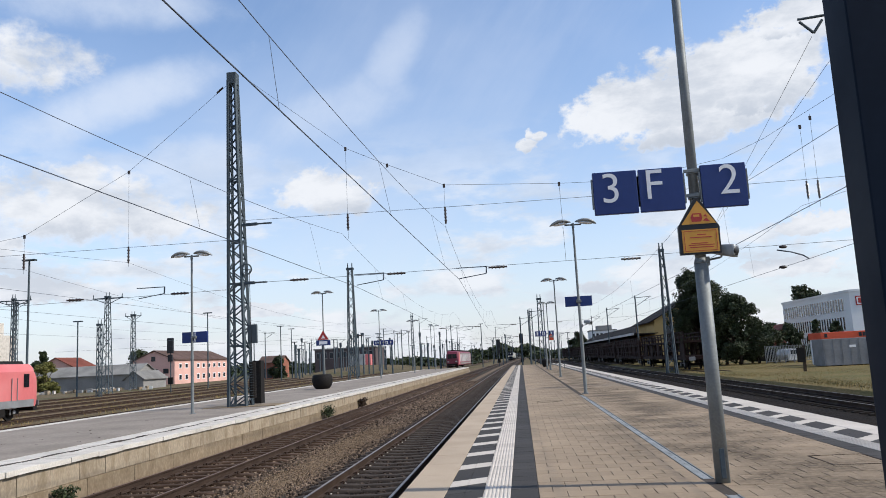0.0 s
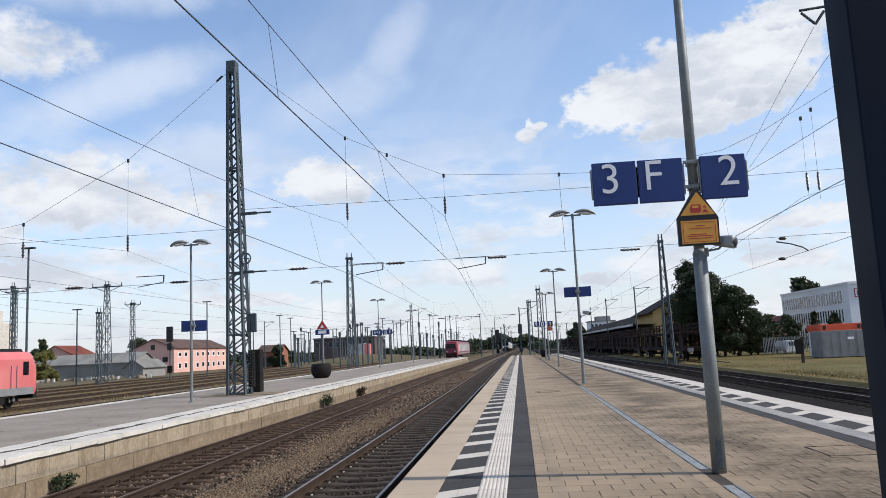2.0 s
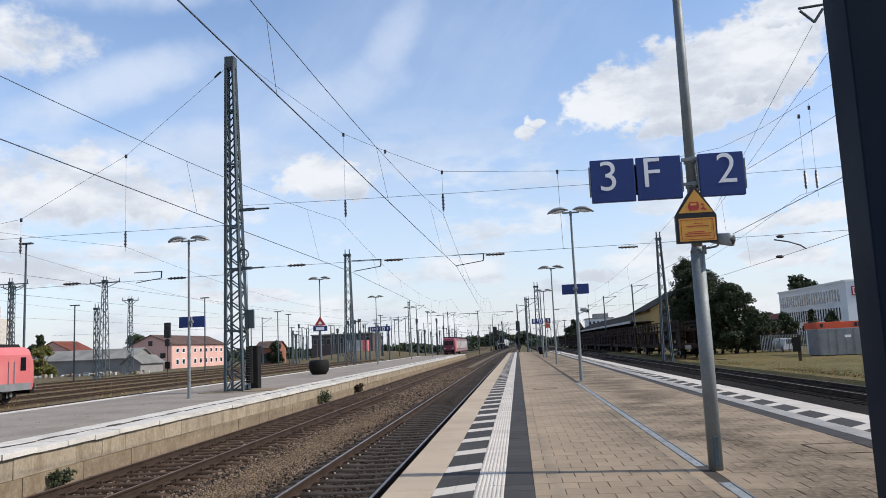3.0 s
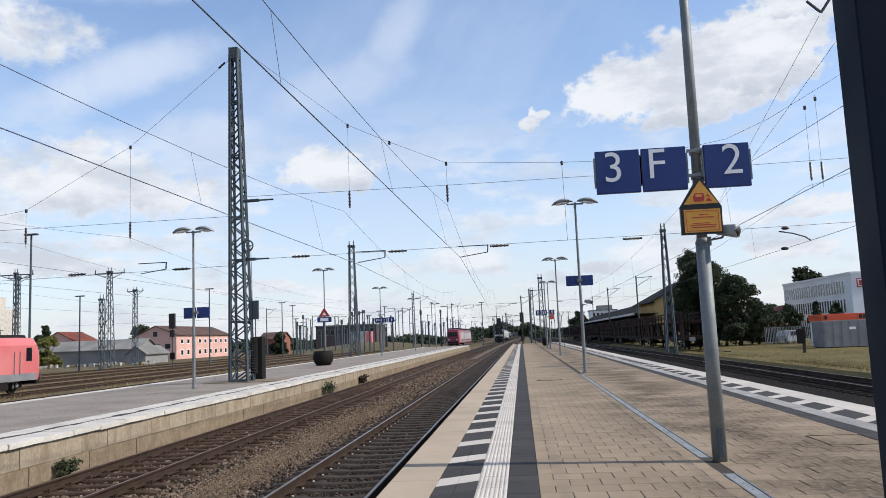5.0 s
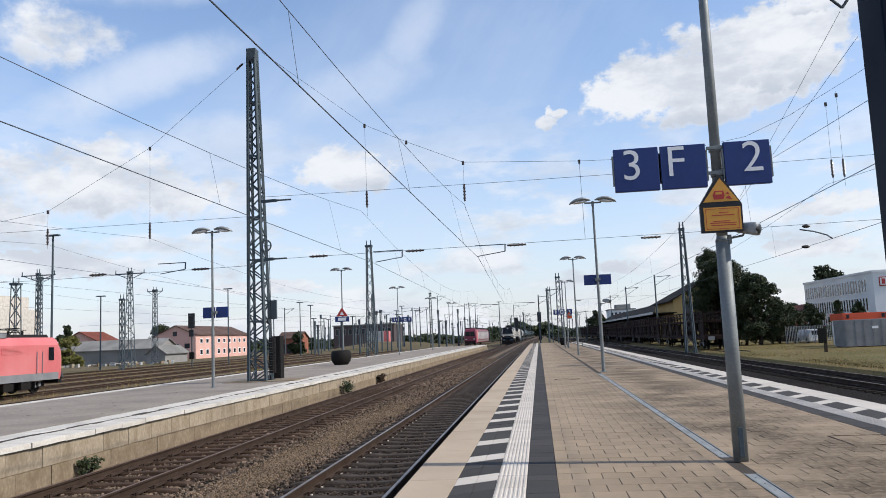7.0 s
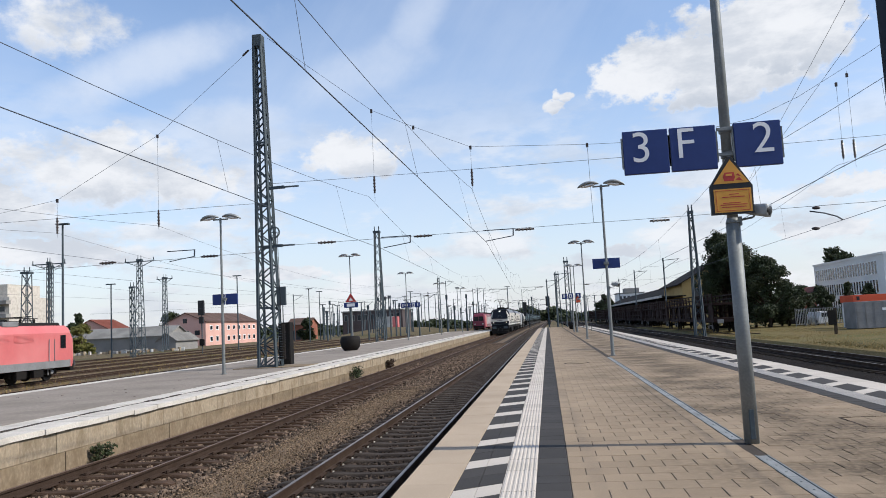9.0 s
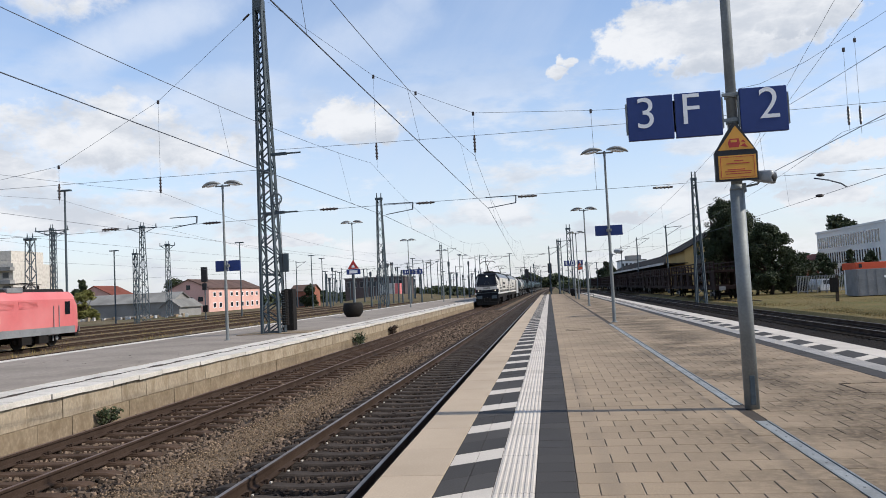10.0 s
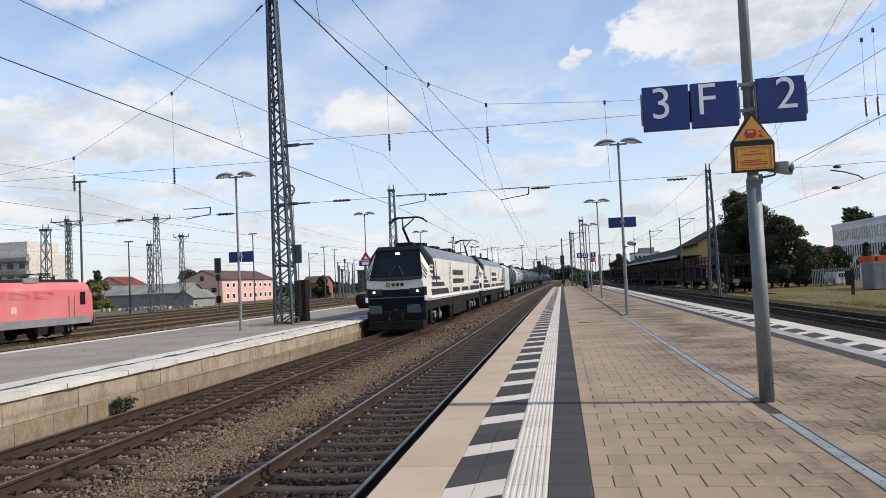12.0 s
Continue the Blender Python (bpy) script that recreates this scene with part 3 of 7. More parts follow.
def track(x, y0, y1, bright, label, sleepers=0, from_y=0.0, z=RAIL, ties=None, pads=False):
    t = thing("railway_track", label, "railway track", "railway tracks", kind="structure")
    for s in (-0.7525, 0.7525):
        bm = bmesh.new()
        draw = run_y if -9.0 < x < 0.0 else extrude_y
        draw(bm, [(x + s + px, z + pz) for px, pz in RAIL_PROFILE], y0, y1)
        r = part("rail", bm, RUST, t)
        bm = bmesh.new()
        draw(bm, [(x + s - 0.025, z - 0.001), (x + s + 0.025, z - 0.001), (x + s + 0.025, z + 0.003), (x + s - 0.025, z + 0.003)], y0, y1)
        part("railhead", bm, bright, r, "worn rail head")
    for i in range(sleepers):
        y = from_y + 0.605 * i
        sl = piece("sleeper", ties or SLEEPER_MESH, t, pose(x + rnd.uniform(-0.015, 0.015) + (bend(y) if -9.0 < x < 0.0 else 0.0), y, z - 0.167, 0, 0, rnd.uniform(-0.4, 0.4)))
        if i < 40 and -9.0 < x < 0.0:
            for s in (-0.7525, 0.7525):
                piece("rail_clip", CLIP_MESH, sl, (s, 0, 0.006))
            if pads:
                piece("clip_pad", PAD_MESH, sl, (-0.60, 0.03, 0.006))
    return t


track(-3.04, -20, 900, RAILHEAD, "running track with shiny rails on concrete sleepers", 150, 0.35, pads=True)
track(-7.5, -20, 900, RAILDULL, "brown rusty track beside the old platform", 190, 0.6, ties=STEEL_TIE)
track(7.42, -20, 900, RAILDULL, "track along the far side of the island platform", 110, 0.5, ties=DARK_TIE)
track(11.95, -20, 900, RAILHEAD, "dark station track with worn shiny rails", 150, 10.5, ties=DARK_TIE)
track(16.6, 67, 700, RAILDULL, "rusty siding under parked freight wagons", 120, 67.5)
for k, x in enumerate((-22.5, -27.5, -33.3, -39.0, -45.5, -52.0, -60.0)):
    track(x, 10 if k else 0, 700, RAILDULL, "rusty siding in the dry yard", 120 if k < 3 else 0, 20.0, -1.02)
    bm = bmesh.new()
    extrude_y(bm, ((x - 2.0, LOW - 0.1), (x - 1.45, -1.19), (x + 1.45, -1.19), (x + 2.0, LOW - 0.1)), 0, 700)
    tagged(part("track_bed", bm, YARD_BED), "brown ballast under a yard siding", "ballast", kind="structure")


def stones(n, x0, x1, y0, y1, size, seed, keep, lift=0.0):
    """Loose ballast: many small broken stones."""
    rs = np.random.RandomState(seed)
    x, y = rs.uniform(x0, x1, n), rs.uniform(y0, y1, n)
    ok = keep(x, y)
    x, y = x[ok], y[ok]
    n = len(x)
    cube = np.array([(-1, -1, -1), (1, -1, -1), (1, 1, -1), (-1, 1, -1), (-1, -1, 1), (1, -1, 1), (1, 1, 1), (-1, 1, 1)], float)
    v = cube[None] * rs.uniform(0.6, 1.15, (n, 8, 3))
    v[:, 4:, :2] *= rs.uniform(0.45, 0.9, (n, 1, 1))
    v *= (size * rs.uniform(0.55, 1.3, (n, 1, 1))) * np.stack([rs.uniform(0.8, 1.4, n), rs.uniform(0.7, 1.1, n), rs.uniform(0.5, 0.9, n)], 1)[:, None, :]
    a, tilt = rs.uniform(0, 6.28, n), rs.uniform(-0.7, 0.7, n)
    ca, sa, ct, st = (q[:, None] for q in (np.cos(a), np.sin(a), np.cos(tilt), np.sin(tilt)))
    vx, vy, vz = v[..., 0], v[..., 1] * ct - v[..., 2] * st, v[..., 1] * st + v[..., 2] * ct
    out = np.stack([vx * ca - vy * sa + x[:, None], vx * sa + vy * ca + y[:, None], vz + (BED - 0.03 + lift + rs.uniform(-0.012, 0.026, n))[:, None]], -1).reshape(-1, 3)
    q = np.array([(3, 2, 1, 0), (4, 5, 6, 7), (0, 1, 5, 4), (1, 2, 6, 5), (2, 3, 7, 6), (3, 0, 4, 7)])
    return out, (q[None] + 8 * np.arange(n)[:, None, None]).reshape(-1, 4)


def off_path(x, y):
    path = (np.abs(x + 5.3 + 0.15 * np.sin(y * 0.9)) < 0.42) & (y < 28.5)
    return ~path | (np.modf(x * 7919.3 + y * 104.7)[0] > 0.72)


v1, f1 = stones(15000, -9.0, -4.35, 3.0, 13.0, 0.030, 1, off_path, -0.015)
v2, f2 = stones(18000, -9.0, -4.35, 13.0, 38.0, 0.034, 2, off_path, -0.015)
vd, fd = stones(13500, -4.55, -1.55, 3.0, 14.0, 0.030, 8, lambda x, y: x < 9, -0.016)
ve, fe = stones(9000, -4.55, -1.55, 14.0, 38.0, 0.034, 9, lambda x, y: x < 9, -0.018)
tagged(soup("ballast_stones", np.concatenate([vd, ve]).tolist(), np.concatenate([fd, fe + len(vd)]).tolist(), BALLAST_DARK), "dark ballast stones of the running track", "ballast", kind="stuff")
vg, fg = stones(26000, -5.85, -4.7, 3.0, 30.0, 0.011, 12, lambda x, y: x < 9, -0.002)
tagged(soup("grit", vg.tolist(), fg.tolist(), GRIT), "fine pale grit between the two tracks", "gravel", kind="stuff")
v3, f3 = stones(15000, -9.0, -4.2, 38.0, 80.0, 0.05, 14, lambda x, y: x < 9)
tagged(soup("ballast_stones", np.concatenate([v1, v2, v3]).tolist(), np.concatenate([f1, f2 + len(v1), f3 + len(v1) + len(v2)]).tolist(), BALLAST), "loose grey-brown broken ballast stones between the rails", "ballast", kind="stuff")

# ---- platform furniture ----
def ellipsoid(bm, at, rx, ry, rz, seg=14, rings=7):
    grid = []
    for j in range(1, rings):
        p = math.pi * j / rings
        grid.append([bm.verts.new((at[0] + rx * math.sin(p) * math.cos(2 * math.pi * i / seg), at[1] + ry * math.sin(p) * math.sin(2 * math.pi * i / seg), at[2] + rz * math.cos(p))) for i in range(seg)])
    top, bot = bm.verts.new((at[0], at[1], at[2] + rz)), bm.verts.new((at[0], at[1], at[2] - rz))
    for a, b in zip(grid[:-1], grid[1:]):
        for i in range(seg):
            bm.faces.new((a[i], b[i], b[(i + 1) % seg], a[(i + 1) % seg]))
    for i in range(seg):
        bm.faces.new((top, grid[0][i], grid[0][(i + 1) % seg]))
        bm.faces.new((bot, grid[-1][(i + 1) % seg], grid[-1][i]))


def build_lamp(at, h):
    t = thing("street_lamp", "tall grey steel platform lamp with two flat heads", "lamp", "platform lamps", at=at)
    bm = bmesh.new()
    tube(bm, (0, 0, 0), (0, 0, 2.2), 0.062, 0.06, 14)
    tube(bm, (0, 0, 2.2), (0, 0, h), 0.05, 0.036, 14)
    part("pole", bm, GALV, t)
    bm = bmesh.new()
    lathe(bm, ((0.13, 0.0), (0.13, 0.02), (0.075, 0.03), (0.07, 0.06)), sides=16)
    part("foot_plate", bm, GALV, t)
    bm = bmesh.new()
    tube(bm, (-0.3, 0, h), (0.3, 0, h), 0.03, 0.03, 8)
    tube(bm, (0, 0, h - 0.12), (0, 0, h + 0.06), 0.05, 0.04, 10)
    part("bracket", bm, GALV, t)
    for s in (-1, 1):
        bm = bmesh.new()
        ellipsoid(bm, (0, 0, 0), 0.40, 0.21, 0.07)
        for v in bm.verts:
            v.co.z += 0.10 * (1 - (v.co.x / 0.4) ** 2) - 0.04
        head = part("lamp_head", bm, LAMPHEAD, t, "flat oval grey lamp head", True)
        head.matrix_basis = pose(s * 0.46, 0, h + 0.08, 0, s * 8, 0)
        bm = bmesh.new()
        ellipsoid(bm, (0, 0, -0.035), 0.27, 0.15, 0.05)
        part("lens", bm, WHITEPAINT, head, "white glass lens", True)
    return t


lamp = build_lamp((2.17, 27.85, 0.0), 6.05)
for x, y, z in ((2.37, 49.3, 0.0), (2.6, 71.5, 0.0), (-12.56, 28.63, LZ)):
    copy_thing(lamp, pose(x, y, z))
tall = build_lamp((-14.1, 54.6, LZ), 6.75)
for x, y in ((-14.1, 77.0), (-14.0, 101.0), (-13.2, 119.0)):
    copy_thing(tall, pose(x, y, LZ))


def platform_sign(name, x, y, z, w, h, label):
    """Two blue boards on either side of a lamp pole."""
    t = thing(name, label, "sign", "platform name boards", at=(x, y, z))
    for s in (-1, 1):
        bm = bmesh.new()
        box(bm, -w / 4 + 0.01, w / 4 - 0.01, -0.03, 0.03, -h / 2, h / 2, 0.008)
        b = part("board", bm, BLUE, t)
        b.matrix_basis = pose(s * (w / 4 + 0.01), 0.085, 0)
    bm = bmesh.new()
    box(bm, -0.09, 0.09, -0.06, 0.07, -0.05, 0.05, 0.01)
    part("clamp", bm, GALV, t)
    return t


platform_sign("platform_sign", 2.17, 27.85, 3.27, 0.96, 0.36, "blue platform name board clamped to a lamp pole")
platform_sign("platform_sign", -12.48, 28.63, 2.80, 1.02, 0.42, "blue platform name board on a far lamp pole")
wide_sign = platform_sign("platform_sign", -13.75, 77.0, 3.45, 2.0, 0.5, "wide dark blue platform board with white marks on a lamp pole")
for x0, x1, z0, z1 in ((-0.82, -0.72, -0.12, 0.14), (-0.60, -0.50, -0.06, 0.10), (-0.34, -0.28, -0.12, 0.14), (0.22, 0.46, 0.08, 0.14), (0.22, 0.28, -0.12, 0.08), (0.40, 0.46, -0.12, 0.08), (0.22, 0.46, -0.18, -0.12), (0.72, 0.80, -0.12, 0.14)):
    bm = bmesh.new()
    box(bm, x0, x1, 0.040, 0.054, z0, z1)
    part("text_bar", bm, WHITEPAINT, wide_sign)


def loudspeaker(x, y, z, s=1.0):
    """A horn loudspeaker on an arm: a grey tapered body with a dark mouth."""
    t = thing("loudspeaker", "grey horn loudspeaker on a short arm", "loudspeaker", "loudspeakers", at=(x, y, z))
    bm = bmesh.new()
    tube(bm, (0, 0, -0.10), (0.20, -0.02, -0.07), 0.014, 0.014, 8)
    tube(bm, (0.20, -0.02, -0.07), (0.24, -0.03, 0.0), 0.014, 0.014, 8)
    box(bm, -0.02, 0.05, -0.05, 0.05, -0.17, -0.05, 0.008)
    part("arm", bm, GALV, t)
    bm = bmesh.new()
    box(bm, -0.17, 0.15, -0.10, 0.10, -0.085, 0.085, 0.045)
    for v in bm.verts:
        v.co.z *= 0.72 + 1.1 * (v.co.x + 0.17)
        v.co.y *= 0.75 + 0.9 * (v.co.x + 0.17)
    horn = part("housing", bm, LAMPHEAD, t, smooth=True)
    horn.matrix_basis = pose(0.27, -0.04, 0.02, 0, 10, -35)
    bm = bmesh.new()
    ellipsoid(bm, (0.135, 0.0, 0.0), 0.03, 0.095, 0.068, 16, 8)
    part("mouth", bm, BLACK, horn, "dark rounded mouth", True)
    t.scale = (s, s, s)
    return t


loudspeaker(2.10, 8.72, 2.47, 0.82)
loudspeaker(2.2, 27.85, 2.48, 0.9)
loudspeaker(2.63, 71.5, 3.0, 1.0)

# ---- the sign pole with the figures 3, F and 2 ----
sign_pole = thing("sign_pole", "galvanised steel pole carrying platform signs", "pole", at=(2.05, 8.72, 0.0))
bm = bmesh.new()
tube(bm, (0, 0, 0), (0, 0, 2.38), 0.077, 0.075, 24)
tube(bm, (0, 0, 2.38), (0.02, 0, 6.6), 0.059, 0.047, 24)
tube(bm, (0, 0, 2.36), (0, 0, 2.42), 0.078, 0.060, 24)
part("pole", bm, GALV, sign_pole, smooth=True)
bm = bmesh.new()
box(bm, -0.026, 0.026, -0.082, -0.065, 0.05, 0.36, 0.006)
part("inspection_door", bm, DARKSTEEL, sign_pole, "narrow dark inspection slot")
for z in (3.12, 3.40):
    bm = bmesh.new()
    lathe(bm, ((0.072, -0.03), (0.078, -0.03), (0.078, 0.03), (0.072, 0.03)), (0.01, 0, z), 20)
    box(bm, -0.11, 0.12, -0.085, -0.06, z - 0.018, z + 0.018, 0.004)
    part("pole_clamp", bm, GALV, sign_pole)


def figure_board(x, ch, dx, dz, label):
    t = thing("platform_number_sign", label, "sign", "number signs on the pole", at=(x - 0.03, 8.62, 3.205))
    bm = bmesh.new()
    box(bm, -0.244, 0.244, -0.02, 0.04, -0.243, 0.243, 0.008)
    part("board", bm, BLUE, t)
    for s in (-1, 1):
        bm = bmesh.new()
        box(bm, s * 0.255 - 0.007, s * 0.255 + 0.007, -0.01, 0.03, -0.17, 0.17)
        part("edge_bracket", bm, GALV, t)
    letters("figure", ch, 0.485, WHITEPAINT, t, pose(dx, -0.0225, dz, 90, 0, 0), 0.0015, 1.0, -0.002)
    return t


figure_board(1.198, "3", -0.05, 0.035, "square blue sign with a white figure 3")
figure_board(1.707, "F", -0.085, 0.045, "square blue sign with a white letter F")
figure_board(2.388, "2", 0.055, 0.045, "square blue sign with a white figure 2")

warning = thing("warning_sign", "yellow warning sign with a red train picture in a triangle", "sign", at=(2.035, 8.60, 2.45))


def poly(bm, pts, y0, y1):
    a = [bm.verts.new((x, y0, z)) for x, z in pts]
    b = [bm.verts.new((x, y1, z)) for x, z in pts]
    bm.faces.new(a)
    bm.faces.new(b[::-1])
    for i in range(len(pts)):
        bm.faces.new((a[i], b[i], b[(i + 1) % len(pts)], a[(i + 1) % len(pts)]))


bm = bmesh.new()
poly(bm, ((-0.225, 0.0), (0.215, 0.0), (0.222, 0.30), (0.02, 0.63), (-0.02, 0.63), (-0.225, 0.31)), -0.012, 0.035)
part("backing", bm, BLACK, warning)
bm = bmesh.new()
poly(bm, ((-0.185, 0.335), (0.19, 0.335), (0.005, 0.595)), -0.0165, -0.012)
part("triangle_panel", bm, YELLOW, warning)
bm = bmesh.new()
poly(bm, ((-0.19, 0.02), (0.20, 0.02), (0.20, 0.275), (-0.19, 0.275)), -0.0165, -0.012)
part("text_panel", bm, YELLOW, warning)
bm = bmesh.new()
for a in ((-0.17, 0.18, 0.035, 0.04), (-0.17, 0.18, 0.255, 0.26), (-0.17, -0.165, 0.04, 0.255), (0.175, 0.18, 0.04, 0.255)):
    box(bm, a[0], a[1], -0.0185, -0.0165, a[2], a[3])
part("panel_border", bm, SIGNRED, warning)
for z, x0, x1 in ((0.215, -0.03, 0.07), (0.185, -0.11, 0.13), (0.12, -0.10, 0.08), (0.10, -0.13, 0.15), (0.075, -0.12, 0.14)):
    bm = bmesh.new()
    box(bm, x0, x1, -0.0185, -0.0165, z - 0.004, z + 0.005)
    part("text_bar", bm, SIGNRED, warning)
bm = bmesh.new()
poly(bm, ((-0.07, 0.36), (0.03, 0.36), (0.045, 0.40), (0.035, 0.455), (-0.06, 0.455), (-0.08, 0.41)), -0.019, -0.0165)
poly(bm, ((0.045, 0.37), (0.125, 0.355), (0.09, 0.40)), -0.019, -0.0165)
poly(bm, ((0.055, 0.42), (0.105, 0.405), (0.08, 0.44)), -0.019, -0.0165)
part("pictogram", bm, SIGNRED, warning, "red train pictogram")
bm = bmesh.new()
poly(bm, ((-0.05, 0.415), (0.015, 0.415), (0.015, 0.44), (-0.05, 0.44)), -0.021, -0.019)
part("pictogram_window", bm, YELLOW, warning)

# ---- dark steel column of the shelter ----
column = thing("shelter_column", "dark blue-grey painted square steel column", "column", at=(1.39, 2.915, 0.0))
bm = bmesh.new()
box(bm, -0.12, 0.12, -0.095, 0.095, 0, 3.3, 0.006)
part("shaft", bm, COLUMN, column)
bm = bmesh.new()
box(bm, -0.17, 0.17, -0.15, 0.15, 0, 0.02, 0.004)
part("base_plate", bm, COLUMN, column)
bm = bmesh.new()
box(bm, 0.121, 0.135, -0.07, 0.07, 0.3, 3.2)
part("cable_duct", bm, COLUMN, column)

# ---- planter, bin and cabinets ----
planter = thing("planter", "round dark stone planter on the old platform", "planter", at=(-13.6, 52.0, LZ))
bm = bmesh.new()
lathe(bm, ((0.46, 0.0), (0.64, 0.25), (0.71, 0.58), (0.66, 0.88), (0.58, 0.98), (0.53, 0.96), (0.50, 0.80)), sides=24)
part("bowl", bm, DARKGREY, planter, smooth=True)
bm = bmesh.new()
lathe(bm, ((0.51, 0.80), (0.3, 0.86), (0.05, 0.88)), sides=16)
part("soil", bm, DIRT, planter)
warn2 = thing("warning_sign", "small red-edged triangle sign above a blue board", "sign", at=(-14.1, 54.48, 2.9))
bm = bmesh.new()
poly(bm, ((-0.42, 0.40), (0.42, 0.40), (0.0, 1.05)), -0.02, 0.02)
part("triangle", bm, SIGNRED, warn2)
bm = bmesh.new()
poly(bm, ((-0.15, 0.50), (0.15, 0.50), (0.0, 0.74)), -0.026, -0.02)
part("triangle_field", bm, WHITEPAINT, warn2)
bm = bmesh.new()
box(bm, -0.52, 0.52, -0.02, 0.02, 0.0, 0.38)
part("board", bm, BLUE, warn2)
bm = bmesh.new()
box(bm, -0.3, 0.3, -0.026, -0.021, 0.08, 0.3)
part("text_bar", bm, WHITEPAINT, warn2)

# far end of the island platform
t = thing("planter", "dark round planter far down the platform", "planter", at=(2.75, 91.0, 0.0))
bm = bmesh.new()
lathe(bm, ((0.30, 0.0), (0.40, 0.25), (0.45, 0.6), (0.42, 0.85), (0.34, 0.86)), sides=18)
part("bowl", bm, DARKGREY, t, smooth=True)
bench = thing("bench", "blue-grey metal bench on the platform", "bench", at=(3.3, 74.0, 0.0))
for k in range(4):
    bm = bmesh.new()
    box(bm, -0.9, 0.9, -0.2 + 0.11 * k, -0.12 + 0.11 * k, 0.43, 0.46)
    part("seat_slat", bm, GALV, bench)
for s in (-0.7, 0.7):
    bm = bmesh.new()
    bar(bm, (s, 0, 0), (s, 0, 0.43), 0.06)
    part("leg", bm, GALV, bench)
far_pole = thing("sign_pole", "galvanised pole with platform signs far down the platform", "pole", at=(2.42, 75.2, 0.0))
bm = bmesh.new()
tube(bm, (0, 0, 0), (0, 0, 2.4), 0.083, 0.08, 12)
tube(bm, (0, 0, 2.4), (0, 0, 6.4), 0.062, 0.05, 12)
part("pole", bm, GALV, far_pole)
for x0, x1, z in ((-0.95, 0.83, 0.67 + 2.75), (0.0, 0.75, 3.0)):
    bm = bmesh.new()
    box(bm, x0, x1, -0.172 if z < 3.2 else -0.112, -0.04, z - 0.03, z + 0.03)
    part("sign_bracket", bm, GALV, far_pole)
for x, marks in ((1.72, ((-0.11, 0.03, 0.16), (-0.11, 0.03, 0.02), (-0.11, 0.03, -0.12), (0.0, 0.05, 0.02))), (2.28, ((-0.14, 0.12, 0.15), (-0.14, 0.12, -0.13), (-0.14, -0.07, 0.01), (0.07, 0.14, 0.01))), (3.0, ((-0.08, 0.1, 0.12), (-0.02, 0.08, 0.0), (-0.08, 0.1, -0.12)))):
    t = thing("platform_number_sign", "small distant square blue sign with a white mark", "sign", "distant sign boards", at=(x, 75.05, 3.42))
    bm = bmesh.new()
    box(bm, -0.255, 0.255, -0.02, 0.04, -0.25, 0.25, 0.008)
    part("board", bm, BLUE, t)
    for x0, x1, z in marks:
        bm = bmesh.new()
        box(bm, x0, x1, -0.026, -0.021, z - (0.12 if abs(z - 0.01) < 0.02 else 0.03), z + (0.12 if abs(z - 0.01) < 0.02 else 0.03))
        part("text_bar", bm, WHITEPAINT, t)
t = thing("warning_sign", "distant orange warning sign on the platform pole", "sign", at=(2.95, 75.0, 2.75))
bm = bmesh.new()
poly(bm, ((-0.26, 0.0), (0.26, 0.0), (0.26, 0.32), (0.0, 0.70), (-0.26, 0.32)), -0.012, 0.03)
part("backing", bm, BLACK, t)
bm = bmesh.new()
poly(bm, ((-0.23, 0.03), (0.23, 0.03), (0.23, 0.30), (0.0, 0.64), (-0.23, 0.30)), -0.018, -0.013)
part("panel", bm, ORANGE, t)

# ---- lattice masts ----
def lattice(bm, w0, w1, h, panels, leg, brace):
    """Four tapering legs with zigzag bracing on every side."""
    def corner(k, f):
        w = (w0 + (w1 - w0) * f) / 2
        return Vector(((-w, w, w, -w)[k % 4], (-w, -w, w, w)[k % 4], h * f))
    for k in range(4):
        bar(bm, corner(k, 0), corner(k, 1), leg)
    for i in range(panels):
        a, b = i / panels, (i + 1) / panels
        for k in range(4):
            p, q = (k, k + 1) if (i + k) % 2 else (k + 1, k)
            bar(bm, corner(p, a), corner(q, b), brace)


mast = thing("lattice_mast", "tall dark steel lattice mast of the overhead line", "mast", at=(-12.15, 32.7, LZ))
half, top_half, mast_h, n = 0.39, 0.16, 14.7, 30


def mast_at(sx, sy, f):
    return Vector((sx * (half + (top_half - half) * f) - 0.02 - 0.17 * f, sy * (0.40 - 0.24 * f), mast_h * f))


for sx in (-1, 1):
    for sy in (-1, 1):
        bm = bmesh.new()
        bar(bm, mast_at(sx, sy, 0), mast_at(sx, sy, 1), 0.11)
        part("leg", bm, DARKSTEEL, mast)
for i in range(n):
    a, b = i / n, (i + 1) / n
    s = 1 if i % 2 else -1
    for k in (-1, 1):
        for p, q in ((mast_at(k, s, a), mast_at(k, -s, b)), (mast_at(s, k, a), mast_at(-s, k, b))):
            bm = bmesh.new()
            bar(bm, p, q, 0.05)
            part("brace", bm, DARKSTEEL, mast)
for z in (0.05, 2.6, 5.3, 7.2, 10.0, 12.5):
    for k in (-1, 1):
        bm = bmesh.new()
        bar(bm, mast_at(-1, k, z / mast_h), mast_at(1, k, z / mast_h), 0.08)
        part("tie_bar", bm, DARKSTEEL, mast)
bm = bmesh.new()
box(bm, -0.41, 0.03, -0.22, 0.22, 14.5, 15.05, 0.03)
part("mast_head", bm, DARKSTEEL, mast, "solid plated mast head")
bm = bmesh.new()
box(bm, 0.36, 0.78, -0.12, 0.0, 2.68, 3.5, 0.02)
part("sign_back", bm, DARKSTEEL, mast, "dark grey plate on the mast")
